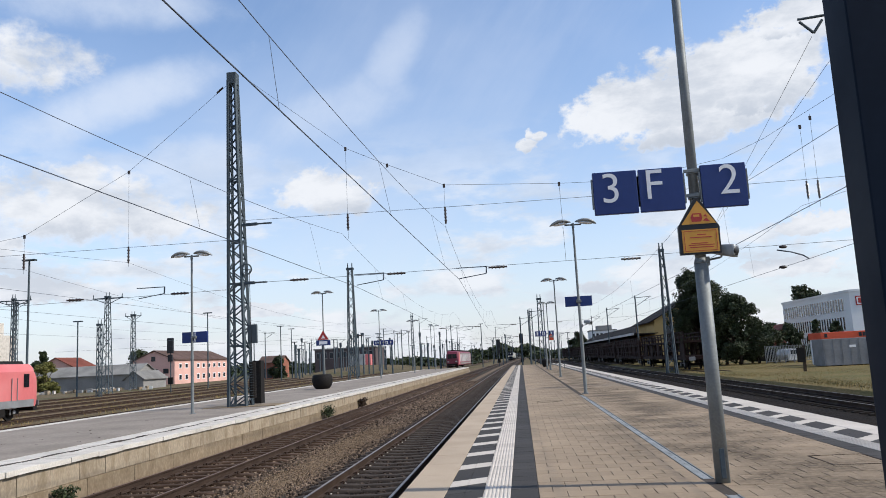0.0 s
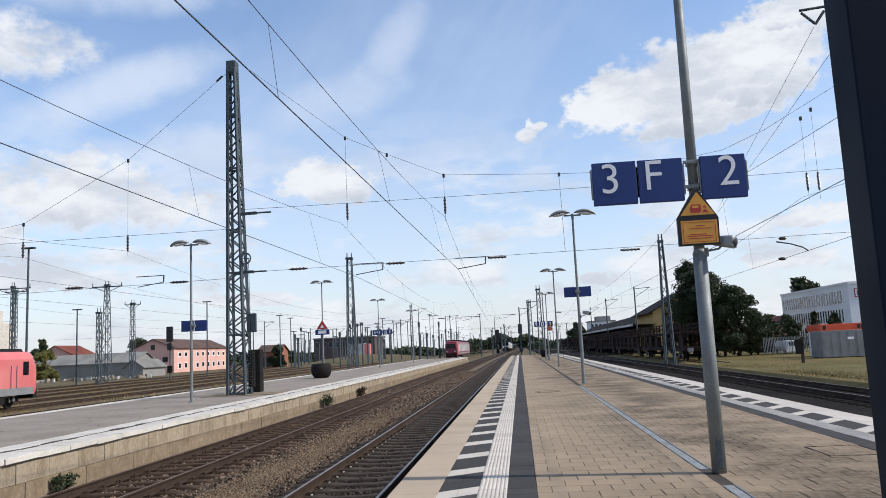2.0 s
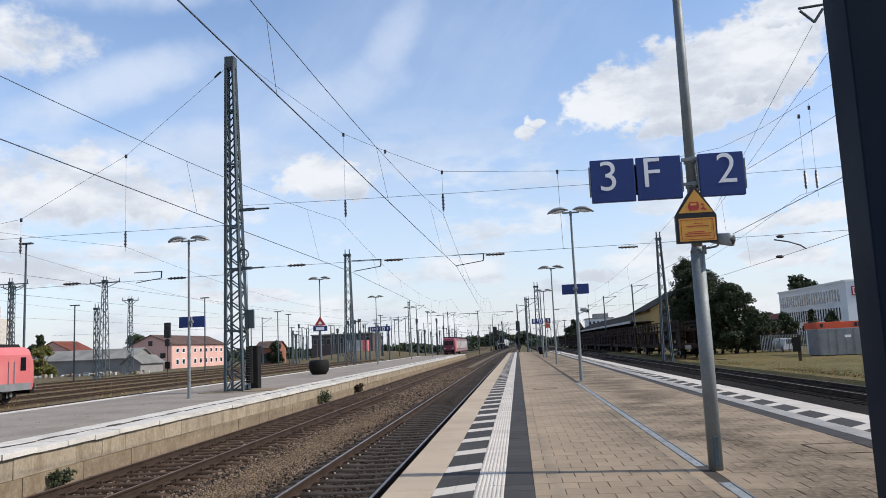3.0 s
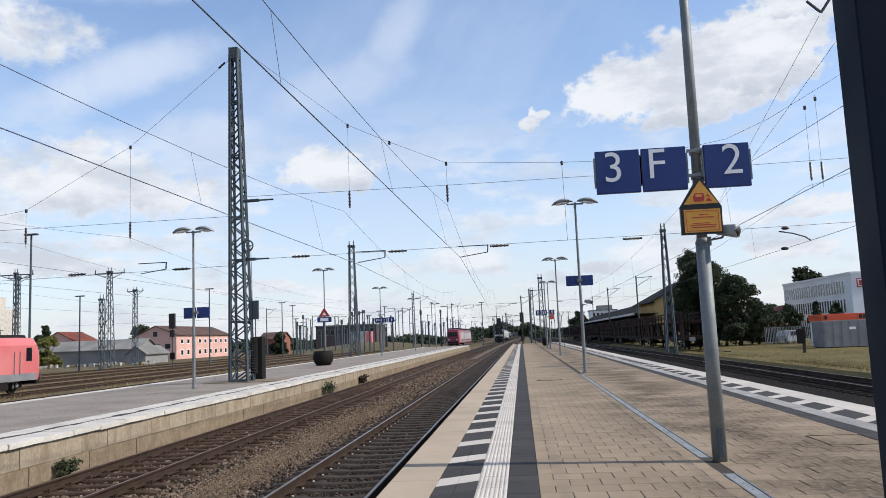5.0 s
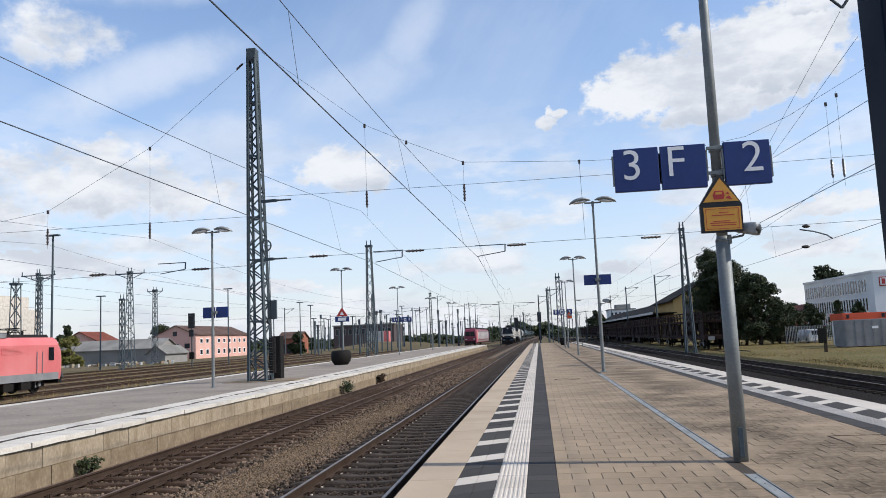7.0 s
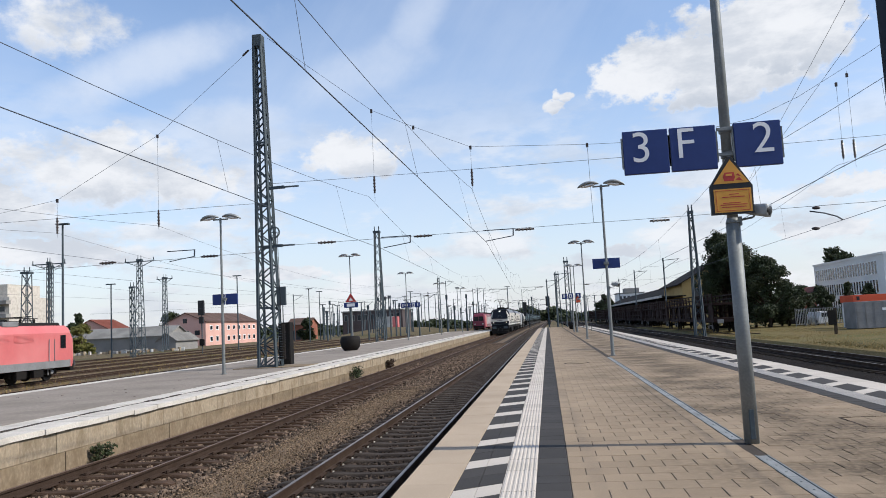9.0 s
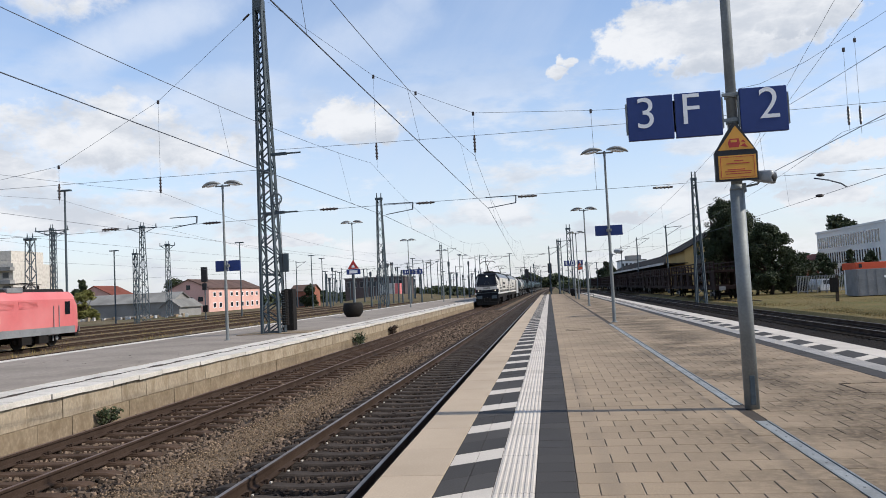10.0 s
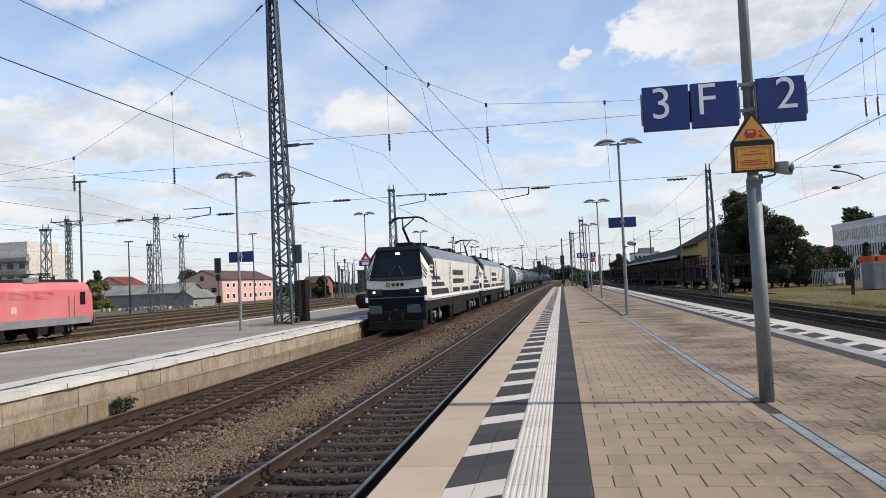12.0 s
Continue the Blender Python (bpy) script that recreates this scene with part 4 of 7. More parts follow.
for z, l in ((7.9, 1.35), (5.3, 1.1)):
    bm = bmesh.new()
    bar(bm, (0.15, -0.22, z), (l * 0.7, -0.3, z), 0.12)
    tube(bm, (l * 0.7, -0.3, z), (l + 0.25, -0.3, z), 0.04, 0.04, 6)
    part("arm", bm, DARKSTEEL, mast)
bm = bmesh.new()
path_tube(bm, [(0.42 + 0.24 * math.cos(a), -0.34, 5.9 + 0.24 * math.sin(a)) for a in (2 * math.pi * i / 18 for i in range(19))], 0.035, 6)
for i in range(6):
    tube(bm, (0.42, -0.34, 5.9), (0.42 + 0.24 * math.cos(i * 1.047), -0.34, 5.9 + 0.24 * math.sin(i * 1.047)), 0.014, 0.014, 5)
tube(bm, (0.42, -0.40, 5.9), (0.42, -0.20, 5.9), 0.06, 0.06, 10)
part("tension_wheel", bm, DARKSTEEL, mast, "tensioning wheel of the overhead line")
bm = bmesh.new()
for k in range(14):
    tube(bm, (0.60, -0.2, 0.35 + 0.11 * k), (0.60, -0.2, 0.44 + 0.11 * k), 0.15, 0.15, 10)
tube(bm, (0.60, -0.2, 0.2), (0.55, -0.3, 5.9), 0.012, 0.012, 5)
part("counterweight", bm, DARKGREY, mast, "stack of dark counterweights")
cab = thing("equipment_cabinet", "dark narrow metal cabinet behind the mast", "cabinet", at=(-12.25, 35.0, LZ))
bm = bmesh.new()
box(bm, -0.28, 0.28, -0.25, 0.25, 0.0, 1.95, 0.02)
part("body", bm, DARKGREY, cab)
bm = bmesh.new()
box(bm, -0.24, 0.24, -0.27, -0.25, 0.15, 1.85, 0.006)
part("door", bm, DARKGREY, cab)
bm = bmesh.new()
box(bm, -1.6, 1.6, -1.0, 1.0, 0, 0.025)
foot = tagged(part("mast_footing", bm, CONCRETE), "flat concrete footing under the lattice mast", "footing", kind="structure")
foot.matrix_basis = pose(-12.0, 32.9, LZ)


def build_mast(at, h, w0, w1, arm=0.0):
    t = thing("lattice_mast", "slim steel lattice mast in the railway yard", "mast", "yard masts", at=at)
    bm = bmesh.new()
    lattice(bm, w0, w1, h, max(6, int(h / 0.9)), 0.10 if h > 10 else 0.09, 0.05)
    part("shaft", bm, DARKSTEEL, t)
    bm = bmesh.new()
    box(bm, -w1 * 0.8, w1 * 0.8, -w1 * 0.6, w1 * 0.6, h, h + 0.25)
    for s in (-0.5, 0.5):
        tube(bm, (s * w1, 0, h + 0.2), (s * w1, 0, h + 0.8), 0.07, 0.05, 6)
    part("mast_head", bm, DARKSTEEL, t)
    if arm:
        bm = bmesh.new()
        bar(bm, (-arm, 0, h - 0.1), (arm, 0, h - 0.1), 0.14)
        for s in (-1, 1):
            bar(bm, (s * arm * 0.9, 0, h - 0.1), (s * w1 / 2, 0, h - 0.9), 0.08)
            tube(bm, (s * arm * 0.95, 0, h - 0.05), (s * arm * 0.95, 0, h + 0.5), 0.09, 0.06, 6)
        part("cross_arm", bm, DARKSTEEL, t)
    return t


for x, y, h, w0, w1, arm in ((-19.0, 86.5, 13.2, 1.0, 0.5, 0), (-61.4, 110, 14.3, 1.9, 0.8, 2.4), (-54.1, 95, 9.1, 0.8, 0.7, 0), (-73.0, 140, 13.8, 1.4, 0.9, 1.6),
                             (-96.7, 140, 17.5, 1.0, 0.7, 2.2), (-32.5, 150, 11.0, 0.9, 0.6, 0), (-27.9, 200, 14.0, 1.1, 0.7, 0), (-58.3, 80, 10.4, 1.6, 1.1, 0),
                             (-70.2, 101, 13.8, 0.8, 0.6, 2.6), (13.1, 70.0, 11.0, 0.8, 0.3, 0), (19.5, 32.7, 16.0, 1.2, 0.6, 0), (3.05, 112.5, 10.3, 0.7, 0.45, 0.0), (2.3, 150.0, 10.6, 0.7, 0.4, 0.0)):
    slim = 0.62 if x < -25 else 1.0
    build_mast((x, y, -1.0 if x < 15 else -0.8), h, w0 * slim, w1 * slim, arm)


def build_pole(x, y, h, r, head):
    t = thing("yard_pole", "thin dark pole standing in the yard", "pole", "yard poles", at=(x, y, LOW))
    bm = bmesh.new()
    tube(bm, (0, 0, 0), (0, 0, h), r, r * 0.7, 8)
    part("pole", bm, DARKSTEEL, t)
    bm = bmesh.new()
    if head == 1:
        box(bm, -0.7, 0.7, -0.2, 0.2, h, h + 0.16, 0.03)
    elif head == 2:
        bar(bm, (-0.2, 0, h - 0.4), (2.6, 0, h - 0.25), 0.09)
        bar(bm, (0, 0, h - 1.8), (2.4, 0, h - 0.35), 0.07)
    else:
        box(bm, -0.22, 0.22, -0.15, 0.15, h - 0.8, h + 0.1, 0.03)
    part("pole_head", bm, DARKSTEEL, t)


for x, y, top, head in ((-66.1, 110, 9.9, 1), (-50.0, 120, 10.8, 1), (-50.6, 160, 10.2, 1), (-48.5, 72, 13.4, 1), (-54.3, 180, 10.5, 1), (-51.8, 180, 8.1, 0),
                        (-55.0, 200, 8.7, 2), (-52.8, 220, 9.0, 2), (-46.2, 230, 8.8, 0), (-39.3, 240, 11.3, 2), (-29.9, 230, 14.2, 2), (-30.0, 260, 13.3, 1)):
    build_pole(x, y, top - LOW, 0.13, head)
for x, y, top, head in ((-25.6, 270, 13.1, 2), (-24.3, 300, 13.5, 2), (-10.3, 330, 14.2, 2), (-5.4, 280, 9.3, 0), (0.2, 150, 8.9, 2), (1.6, 130, 9.0, 2),
                        (19.4, 130, 10.3, 2), (18.0, 160, 10.2, 2), (21.3, 230, 11.8, 2), (-36.0, 170, 8.0, 0), (-42.0, 190, 8.6, 0), (-60.0, 170, 9.0, 0)):
    build_pole(x, y, top - LOW, 0.15, head)
far_rnd = random.Random(11)
for i in range(70):
    y = far_rnd.uniform(190, 520)
    x = far_rnd.choice((-5.3, -10.5, -20, -25, -31, -36, -42, -48, -56, -64, 14.3, 19.0)) + far_rnd.uniform(-0.5, 0.5)
    build_pole(x, y, far_rnd.uniform(8.0, 12.5), 0.15, far_rnd.choice((0, 2, 2, 1)))

post_rnd = random.Random(23)
for i in range(60):
    y = post_rnd.uniform(150, 330)
    build_pole(post_rnd.uniform(-0.30, -0.09) * y, y, post_rnd.uniform(5.5, 9.5), 0.19, post_rnd.choice((0, 0, 1)))

# signals
for x, y, top in ((-50.6, 108, 6.6), (-5.4, 190, 5.6), (0.2, 175, 6.3)):
    s = thing("railway_signal", "dark railway light signal on a post", "signal", "light signals", at=(x, y, LOW))
    bm = bmesh.new()
    tube(bm, (0, 0, 0), (0, 0, top - LOW), 0.09, 0.09, 8)
    part("post", bm, DARKSTEEL, s)
    bm = bmesh.new()
    box(bm, -0.45, 0.45, -0.3, 0.1, top - LOW - 2.2, top - LOW, 0.05)
    box(bm, -0.32, 0.32, -0.3, 0.1, top - LOW - 3.4, top - LOW - 2.4, 0.05)
    part("signal_head", bm, BLACK, s)
    bm = bmesh.new()
    box(bm, -0.35, 0.35, -0.2, 0.1, 1.2, 2.2, 0.05)
    part("relay_box", bm, DARKGREY, s)

# ---- overhead line ----
overhead = thing("overhead_line", "overhead contact and suspension wires across the tracks", "wire", kind="structure")


def sag(a, b, drop, n=14):
    a, b = Vector(a), Vector(b)
    return [a.lerp(b, i / n) - Vector((0, 0, 4 * drop * (i / n) * (1 - i / n))) for i in range(n + 1)]


def wire(name, pts, r):
    bm = bmesh.new()
    path_tube(bm, pts, r, 5)
    return part(name, bm, WIRE, overhead)


def insulator(at, axis, n=4, r=0.075, l=0.13):
    bm = bmesh.new()
    at, axis = Vector(at), Vector(axis).normalized()
    tube(bm, at - axis * l * (n + 1) / 2, at + axis * l * (n + 1) / 2, 0.042, 0.042, 6)
    for k in range(n):
        c = at + axis * l * (k - (n - 1) / 2)
        tube(bm, c - axis * 0.03, c + axis * 0.03, r, r * 0.6, 8)
    return part("insulator", bm, CERAMIC, overhead)


SPANY, SPAN = 32.7, 62.0


def stagger(j, amount):
    """The wires zigzag from support to support."""
    return amount if j % 2 == 0 else -amount


for x, low, swing in ((-3.12, 5.75, 0.70), (-7.7, 5.72, 0.72), (7.35, 5.9, 0.2), (11.95, 5.8, 0.2)):
    for j in range(-1, 6):
        y0, y1 = SPANY + SPAN * j, SPANY + SPAN * (j + 1)
        top = 7.15 if x < 0 else 7.0
        pts = sag((x + stagger(j, 0.3 * swing), y0, top), (x + stagger(j + 1, 0.3 * swing), y1, top), top - low, 24)
        wire("messenger_wire", pts, 0.007)
        low_a, low_b = Vector((x + stagger(j, swing), y0, 4.80)), Vector((x + stagger(j + 1, swing), y1, 4.80))
        wire("contact_wire", [low_a, low_b], 0.010 if j < 1 else 0.008)
        for k in (3, 7, 11, 15, 18, 22):
            wire("dropper", [pts[k], low_a.lerp(low_b, k / 24)], 0.004)
for x in (-17.3, -22.3, -33.3):
    wire("contact_wire", [(x, -20, 4.6), (x, 420, 4.6)], 0.007)
    for j in range(-1, 6):
        wire("messenger_wire", sag((x, SPANY + SPAN * j, 6.5), (x, SPANY + SPAN * (j + 1), 6.5), 1.2, 12), 0.006)
# cross spans hung from the lattice masts
for j, y in enumerate((SPANY, SPANY + SPAN, SPANY + 2 * SPAN, SPANY + 3 * SPAN)):
    r = 0.008
    right = [(-11.9, y, 14.8), (-7.2, y, 11.0), (-5.35, y, 10.1), (-2.88, y, 9.0), (2.1, y, 8.7), (3.4, y, 8.66), (6.5, y, 8.85), (9.0, y, 9.25), (10.8, y, 10.0), (13.7, y, 11.6), (19.3, y, 15.0)]
    left = [(-12.4, y, 14.6), (-17.3, y, 10.7), (-22.3, y, 8.05), (-27.5, y, 7.3), (-33.3, y, 7.0), (-46.0, y, 8.5), (-60.0, y, 13.0)]
    if j == 0:
        wire("cross_span_wire", right, r)
        insulator((-12.95, y, 14.2), (-1, 0, -0.85), 3, 0.06, 0.10)
        for x, z in ((-7.2, 11.0), (-5.35, 10.1), (-2.88, 9.0), (2.1, 8.7), (-17.3, 10.7), (-22.3, 8.05), (12.3, 10.4), (12.75, 10.75)):
            bm = bmesh.new()
            box(bm, x - 0.05, x + 0.05, y - 0.03, y + 0.03, z - 0.12, z + 0.05, 0.01)
            part("clamp", bm, CERAMIC, overhead, "dark wire clamp")
        wire("cross_span_wire", left, r)
        for x, z in ((-7.2, 11.0), (-2.88, 9.0), (12.3, 10.4), (12.75, 10.9), (-17.3, 10.7), (-22.3, 8.05)):
            wire("hanger", [(x, y, z), (x, y, 6.9 if x > -13 else 6.3)], 0.006)
            insulator((x, y, 7.65 if x > -13 else 6.85), (0, 0, 1), 4, 0.07, 0.15)
        wire("hanger", [(2.1, y, 8.7), (2.15, y, 5.3)], 0.008)
        wire("cross_span_wire", sag((-12.0, y, 8.05), (19.4, y, 8.2), 0.1, 6), 0.009)
        wire("cross_span_wire", [(-12.4, y, 7.2), (-60.0, y, 7.1)], 0.009)
    wire("cross_span_wire", [(-12.0, y, 5.22), (6.7, y, 5.36), (19.4, y, 5.5)], 0.009 if j == 0 else 0.010)
    wire("cross_span_wire", [(-12.4, y, 5.0), (-22.3, y, 4.85), (-60.0, y, 5.0)], 0.009 if j == 0 else 0.010)
    for x in (-9.45, -5.15, -0.75, 4.85, -14.9, -19.8):
        insulator((x, y, 5.24 if x > -12 else 4.96), (1, 0, 0), 4, 0.075, 0.16)
    for x in (-7.5, -3.04, -17.4):
        bm = bmesh.new()
        tube(bm, (x + 0.5, y, 5.3), (x + 1.8, y, 5.3), 0.022, 0.022, 6)
        tube(bm, (x + 1.8, y, 5.32), (x + 1.78, y, 5.0), 0.03, 0.03, 6)
        tube(bm, (x + 1.78, y, 5.0), (x + 0.6, y, 4.84), 0.02, 0.02, 6)
        part("registration_arm", bm, WIRE, overhead)
# feeder lines that cross the platform at an angle
wire("feeder_wire", [(13.25, 32.7, 14.3), (17.93, 75.00, 10.68)], 0.010)
wire("feeder_wire", [(13.84, 32.7, 13.15), (16.71, 75.00, 9.56)], 0.010)
bm = bmesh.new()
for a, b in (((12.75, 32.7, 15.1), (13.9, 32.7, 15.2)), ((12.8, 32.7, 15.0), (13.35, 32.7, 14.45)), ((13.75, 32.7, 15.0), (13.35, 32.7, 14.45))):
    tube(bm, a, b, 0.06, 0.06, 8)
tube(bm, (13.9, 32.7, 15.2), (19.4, 32.7, 15.3), 0.05, 0.05, 8)
part("bracket_triangle", bm, DARKSTEEL, overhead, "steel bracket with hanging insulators")
bm = bmesh.new()
path_tube(bm, [(10.80, 32.7, 5.21), (11.35, 32.7, 5.10), (11.83, 32.7, 4.93), (12.04, 32.7, 4.77)], 0.03, 6)
part("registration_arm", bm, WIRE, overhead, "bent steady arm")
for x, z in ((11.06, 5.33), (10.97, 4.49)):
    bm = bmesh.new()
    ellipsoid(bm, (x, 32.7, z), 0.17, 0.07, 0.07, 12, 6)
    part("insulator", bm, CERAMIC, overhead)

# ---- rolling stock ----
def loft(bm, sections, close=True):
    """Rings of (x, z) points at stations along y, joined into a hull."""
    rings = [[bm.verts.new((x, y, z)) for x, z in ring] for y, ring in sections]
    n = len(rings[0])
    for a, b in zip(rings[:-1], rings[1:]):
        for i in range(n):
            bm.faces.new((a[i], a[(i + 1) % n], b[(i + 1) % n], b[i]))
    if close:
        bm.faces.new(rings[0][::-1])
        bm.faces.new(rings[-1])


def hull_ring(wb, wm, z1, z2, wt, zt, zb=0.95):
    return ((-wb, zb), (-wm, z1), (-wm, z2), (-wt, zt), (wt, zt), (wm, z2), (wm, z1), (wb, zb))


def wheel_mesh(r):
    bm = bmesh.new()
    prof = ((-0.07, r * 0.98), (0.05, r), (0.05, r * 0.82), (0.03, r * 0.80), (0.03, r * 0.3), (0.07, r * 0.28))
    n = 20
    rings = [[bm.verts.new((px, math.cos(2 * math.pi * i / n) * pr, math.sin(2 * math.pi * i / n) * pr)) for i in range(n)] for px, pr in prof]
    for a, b in zip(rings[:-1], rings[1:]):
        for i in range(n):
            bm.faces.new((a[i], a[(i + 1) % n], b[(i + 1) % n], b[i]))
    bm.faces.new(rings[0][::-1])
    bm.faces.new(rings[-1])
    me = finish(bm)
    me.materials.append(DARKGREY)
    return me


WHEEL_BIG, WHEEL_SMALL = wheel_mesh(0.55), wheel_mesh(0.46)


def bogie(parent, y, axles, mesh, r, reach):
    bm = bmesh.new()
    for s in (-1, 1):
        box(bm, s * 0.98 - 0.07, s * 0.98 + 0.07, y - reach, y + reach, r * 0.75, r * 1.25, 0.03)
        for a in axles:
            box(bm, s * 1.0 - 0.12, s * 1.0 + 0.14, y + a - 0.17, y + a + 0.17, r - 0.18, r + 0.18, 0.03)
            for k in (-0.32, 0.32):
                tube(bm, (s * 1.02, y + a + k, r * 0.9), (s * 1.02, y + a + k, r * 1.6), 0.09, 0.09, 8)
    box(bm, -0.95, 0.95, y - 0.25, y + 0.25, r * 0.8, r * 1.3, 0.03)
    b = part("bogie_frame", bm, DARKGREY, parent)
    # pale grey covers and dampers paint in the highlights on the dark bogie
    for s in (-1, 1):
        for a in axles:
            bm = bmesh.new()
            tube(bm, (s * 1.13, y + a, r), (s * 1.18, y + a, r), 0.15, 0.13, 12)
            part("axle_cover", bm, GREYPAINT, b, "axle box cover painted pale grey as a highlight")
        bm = bmesh.new()
        for k in (-reach * 0.55, reach * 0.55):
            tube(bm, (s * 1.14, y + k, r * 0.7), (s * 1.14, y + k, r * 2.0), 0.045, 0.045, 8)
        tube(bm, (s * 1.14, y - reach * 0.8, r * 1.35), (s * 1.14, y + reach * 0.1, r * 1.35), 0.04, 0.04, 8)
        part("damper", bm, GREYPAINT, b)
    for a in axles:
        for s in (-1, 1):
            piece("wheel", mesh, b, pose(s * 0.75, y + a, r, 0, 0, 0 if s > 0 else 180))


def buffers(parent, y, d, z=1.06):
    for s in (-0.875, 0.875):
        bm = bmesh.new()
        tube(bm, (s, y, z), (s, y + d * 0.45, z), 0.11, 0.09, 10)
        box(bm, s - 0.28, s + 0.28, min(y + d * 0.45, y + d * 0.5), max(y + d * 0.45, y + d * 0.5), z - 0.18, z + 0.18, 0.02)
        part("buffer", bm, GREYPAINT, parent, "grey rectangular buffer")


def pantograph(parent, y, raised):
    p = bmesh.new()
    for s in (-0.5, 0.5):
        tube(p, (s, y - 0.5, 3.95), (s, y + 1.0, 3.95), 0.03, 0.03, 6)
        tube(p, (s, y - 0.4, 3.8), (s, y - 0.4, 4.05), 0.07, 0.06, 8)
        tube(p, (s, y + 0.9, 3.8), (s, y + 0.9, 4.05), 0.07, 0.06, 8)
    base = part("pantograph", p, DARKGREY, parent)
    bm = bmesh.new()
    if raised:
        knee, head = (0, y - 1.15, 4.85), (0, y + 0.15, 5.42)
        tube(bm, (0, y + 0.7, 4.0), knee, 0.075, 0.06, 8)
        for s in (-0.3, 0.3):
            tube(bm, knee, (s, head[1], head[2]), 0.04, 0.03, 6)
        for dy in (-0.18, 0.18):
            pts = [(-0.95, head[1] + dy, 5.22), (-0.72, head[1] + dy, 5.42), (-0.5, head[1] + dy, 5.48), (0.5, head[1] + dy, 5.48), (0.72, head[1] + dy, 5.42), (0.95, head[1] + dy, 5.22)]
            path_tube(bm, pts, 0.036, 6)
    else:
        for s in (-0.3, 0.3):
            tube(bm, (s, y - 1.0, 4.1), (s, y + 0.9, 4.15), 0.025, 0.025, 6)
        tube(bm, (-0.9, y + 0.4, 4.2), (0.9, y + 0.4, 4.2), 0.03, 0.03, 6)
    part("pantograph_arm", bm, DARKGREY, base)


def build_loco():
    t = thing("locomotive", "white freight locomotive with dark stripes and a dark cab front", "locomotive", "train locomotives")
    full = hull_ring(1.40, 1.45, 1.5, 3.35, 1.0, 3.9, 1.36)
    front = [(0.0, hull_ring(1.12, 1.26, 1.6, 2.25, 1.18, 2.36, 1.36)), (0.12, hull_ring(1.25, 1.37, 1.5, 2.36, 1.24, 2.52, 1.36)),
             (0.78, hull_ring(1.36, 1.44, 1.5, 2.98, 1.04, 3.72, 1.36)), (1.15, full)]
    bm = bmesh.new()
    loft(bm, front + [(23.0 - y, ring) for y, ring in front[::-1]])
    part("body", bm, LOCOWHITE, t)
    bm = bmesh.new()
    box(bm, -1.33, 1.33, 0.15, 22.85, 0.95, 1.36, 0.03)
    part("underframe", bm, DARKGREY, t, "dark underframe below the body")
    for end in (0, 1):
        place = pose(0, 23.0, 0, 0, 0, 180) if end else pose(0, 0, 0)

        def fit(name, bm, mat, label="", parent=None):
            o = part(name, bm, mat, parent or t, label)
            o.matrix_basis = place
            return o

        def slope(z, out=0.0):
            return 0.12 + 0.66 * (z - 2.52) / 1.20 - out
        bm = bmesh.new()                       # dark mask round the windscreen
        a = [bm.verts.new(p) for p in ((-1.22, slope(2.50, 0.012), 2.50), (1.22, slope(2.50, 0.012), 2.50), (1.03, slope(3.72, 0.012), 3.72), (-1.03, slope(3.72, 0.012), 3.72))]
        b = [bm.verts.new((v.co.x, v.co.y + 0.03, v.co.z)) for v in a]
        bm.faces.new(a)
        for i in range(4):
            bm.faces.new((a[i], b[i], b[(i + 1) % 4], a[(i + 1) % 4]))
        fit("cab_mask", bm, LOCODARK, "dark blue panel round the windscreen")
        bm = bmesh.new()
        a = [bm.verts.new(p) for p in ((-1.0, slope(2.60, 0.02), 2.60), (-0.55, slope(2.52, 0.02), 2.52), (0.55, slope(2.52, 0.02), 2.52), (1.0, slope(2.60, 0.02), 2.60), (0.90, slope(3.42, 0.02), 3.42), (-0.90, slope(3.42, 0.02), 3.42))]
        b = [bm.verts.new((v.co.x, v.co.y + 0.006, v.co.z)) for v in a]
        bm.faces.new(a)
        for i in range(6):
            bm.faces.new((a[i], b[i], b[(i + 1) % 6], a[(i + 1) % 6]))
        fit("windscreen", bm, SCREEN, "dark tinted windscreen")
        for s in (-1, 1):
            bm = bmesh.new()
            bar(bm, (s * 0.35, slope(2.56, 0.04), 2.56), (s * 0.10, slope(3.0, 0.04), 3.0), 0.03)
            fit("wiper", bm, BLACK)
        bm = bmesh.new()
        box(bm, -0.11, 0.11, slope(3.58, 0.06), slope(3.58, -0.05), 3.53, 3.63, 0.02)
        fit("top_light", bm, TOPLIGHT, "lit white top light")
        bm = bmesh.new()                       # nose: dark lower half
        loft(bm, [(-0.03, ((-1.14, 0.96), (-1.28, 1.60), (-1.28, 2.02), (-0.7, 1.94), (0.7, 1.94), (1.28, 2.02), (1.28, 1.60), (1.14, 0.96))),
                  (0.14, ((-1.30, 0.96), (-1.40, 1.55), (-1.40, 2.02), (-0.7, 1.94), (0.7, 1.94), (1.40, 2.02), (1.40, 1.55), (1.30, 0.96)))])
        fit("nose_panel", bm, LOCODARK, "dark lower nose")
        bm = bmesh.new()
        loft(bm, [(-0.016, ((-1.20, 2.38), (-0.6, 2.33), (0.6, 2.33), (1.20, 2.38), (1.19, 2.46), (-1.19, 2.46))),
                  (0.10, ((-1.30, 2.38), (-0.6, 2.33), (0.6, 2.33), (1.30, 2.38), (1.23, 2.50), (-1.23, 2.50)))])
        fit("nose_stripe", bm, STRIPE, "dark stripe below the windscreen")
        bm = bmesh.new()
        path_tube(bm, [(-0.36 + 0.075 * math.cos(a), -0.015, 2.15 + 0.075 * math.sin(a)) for a in (2 * math.pi * i / 14 for i in range(15))], 0.022, 5)
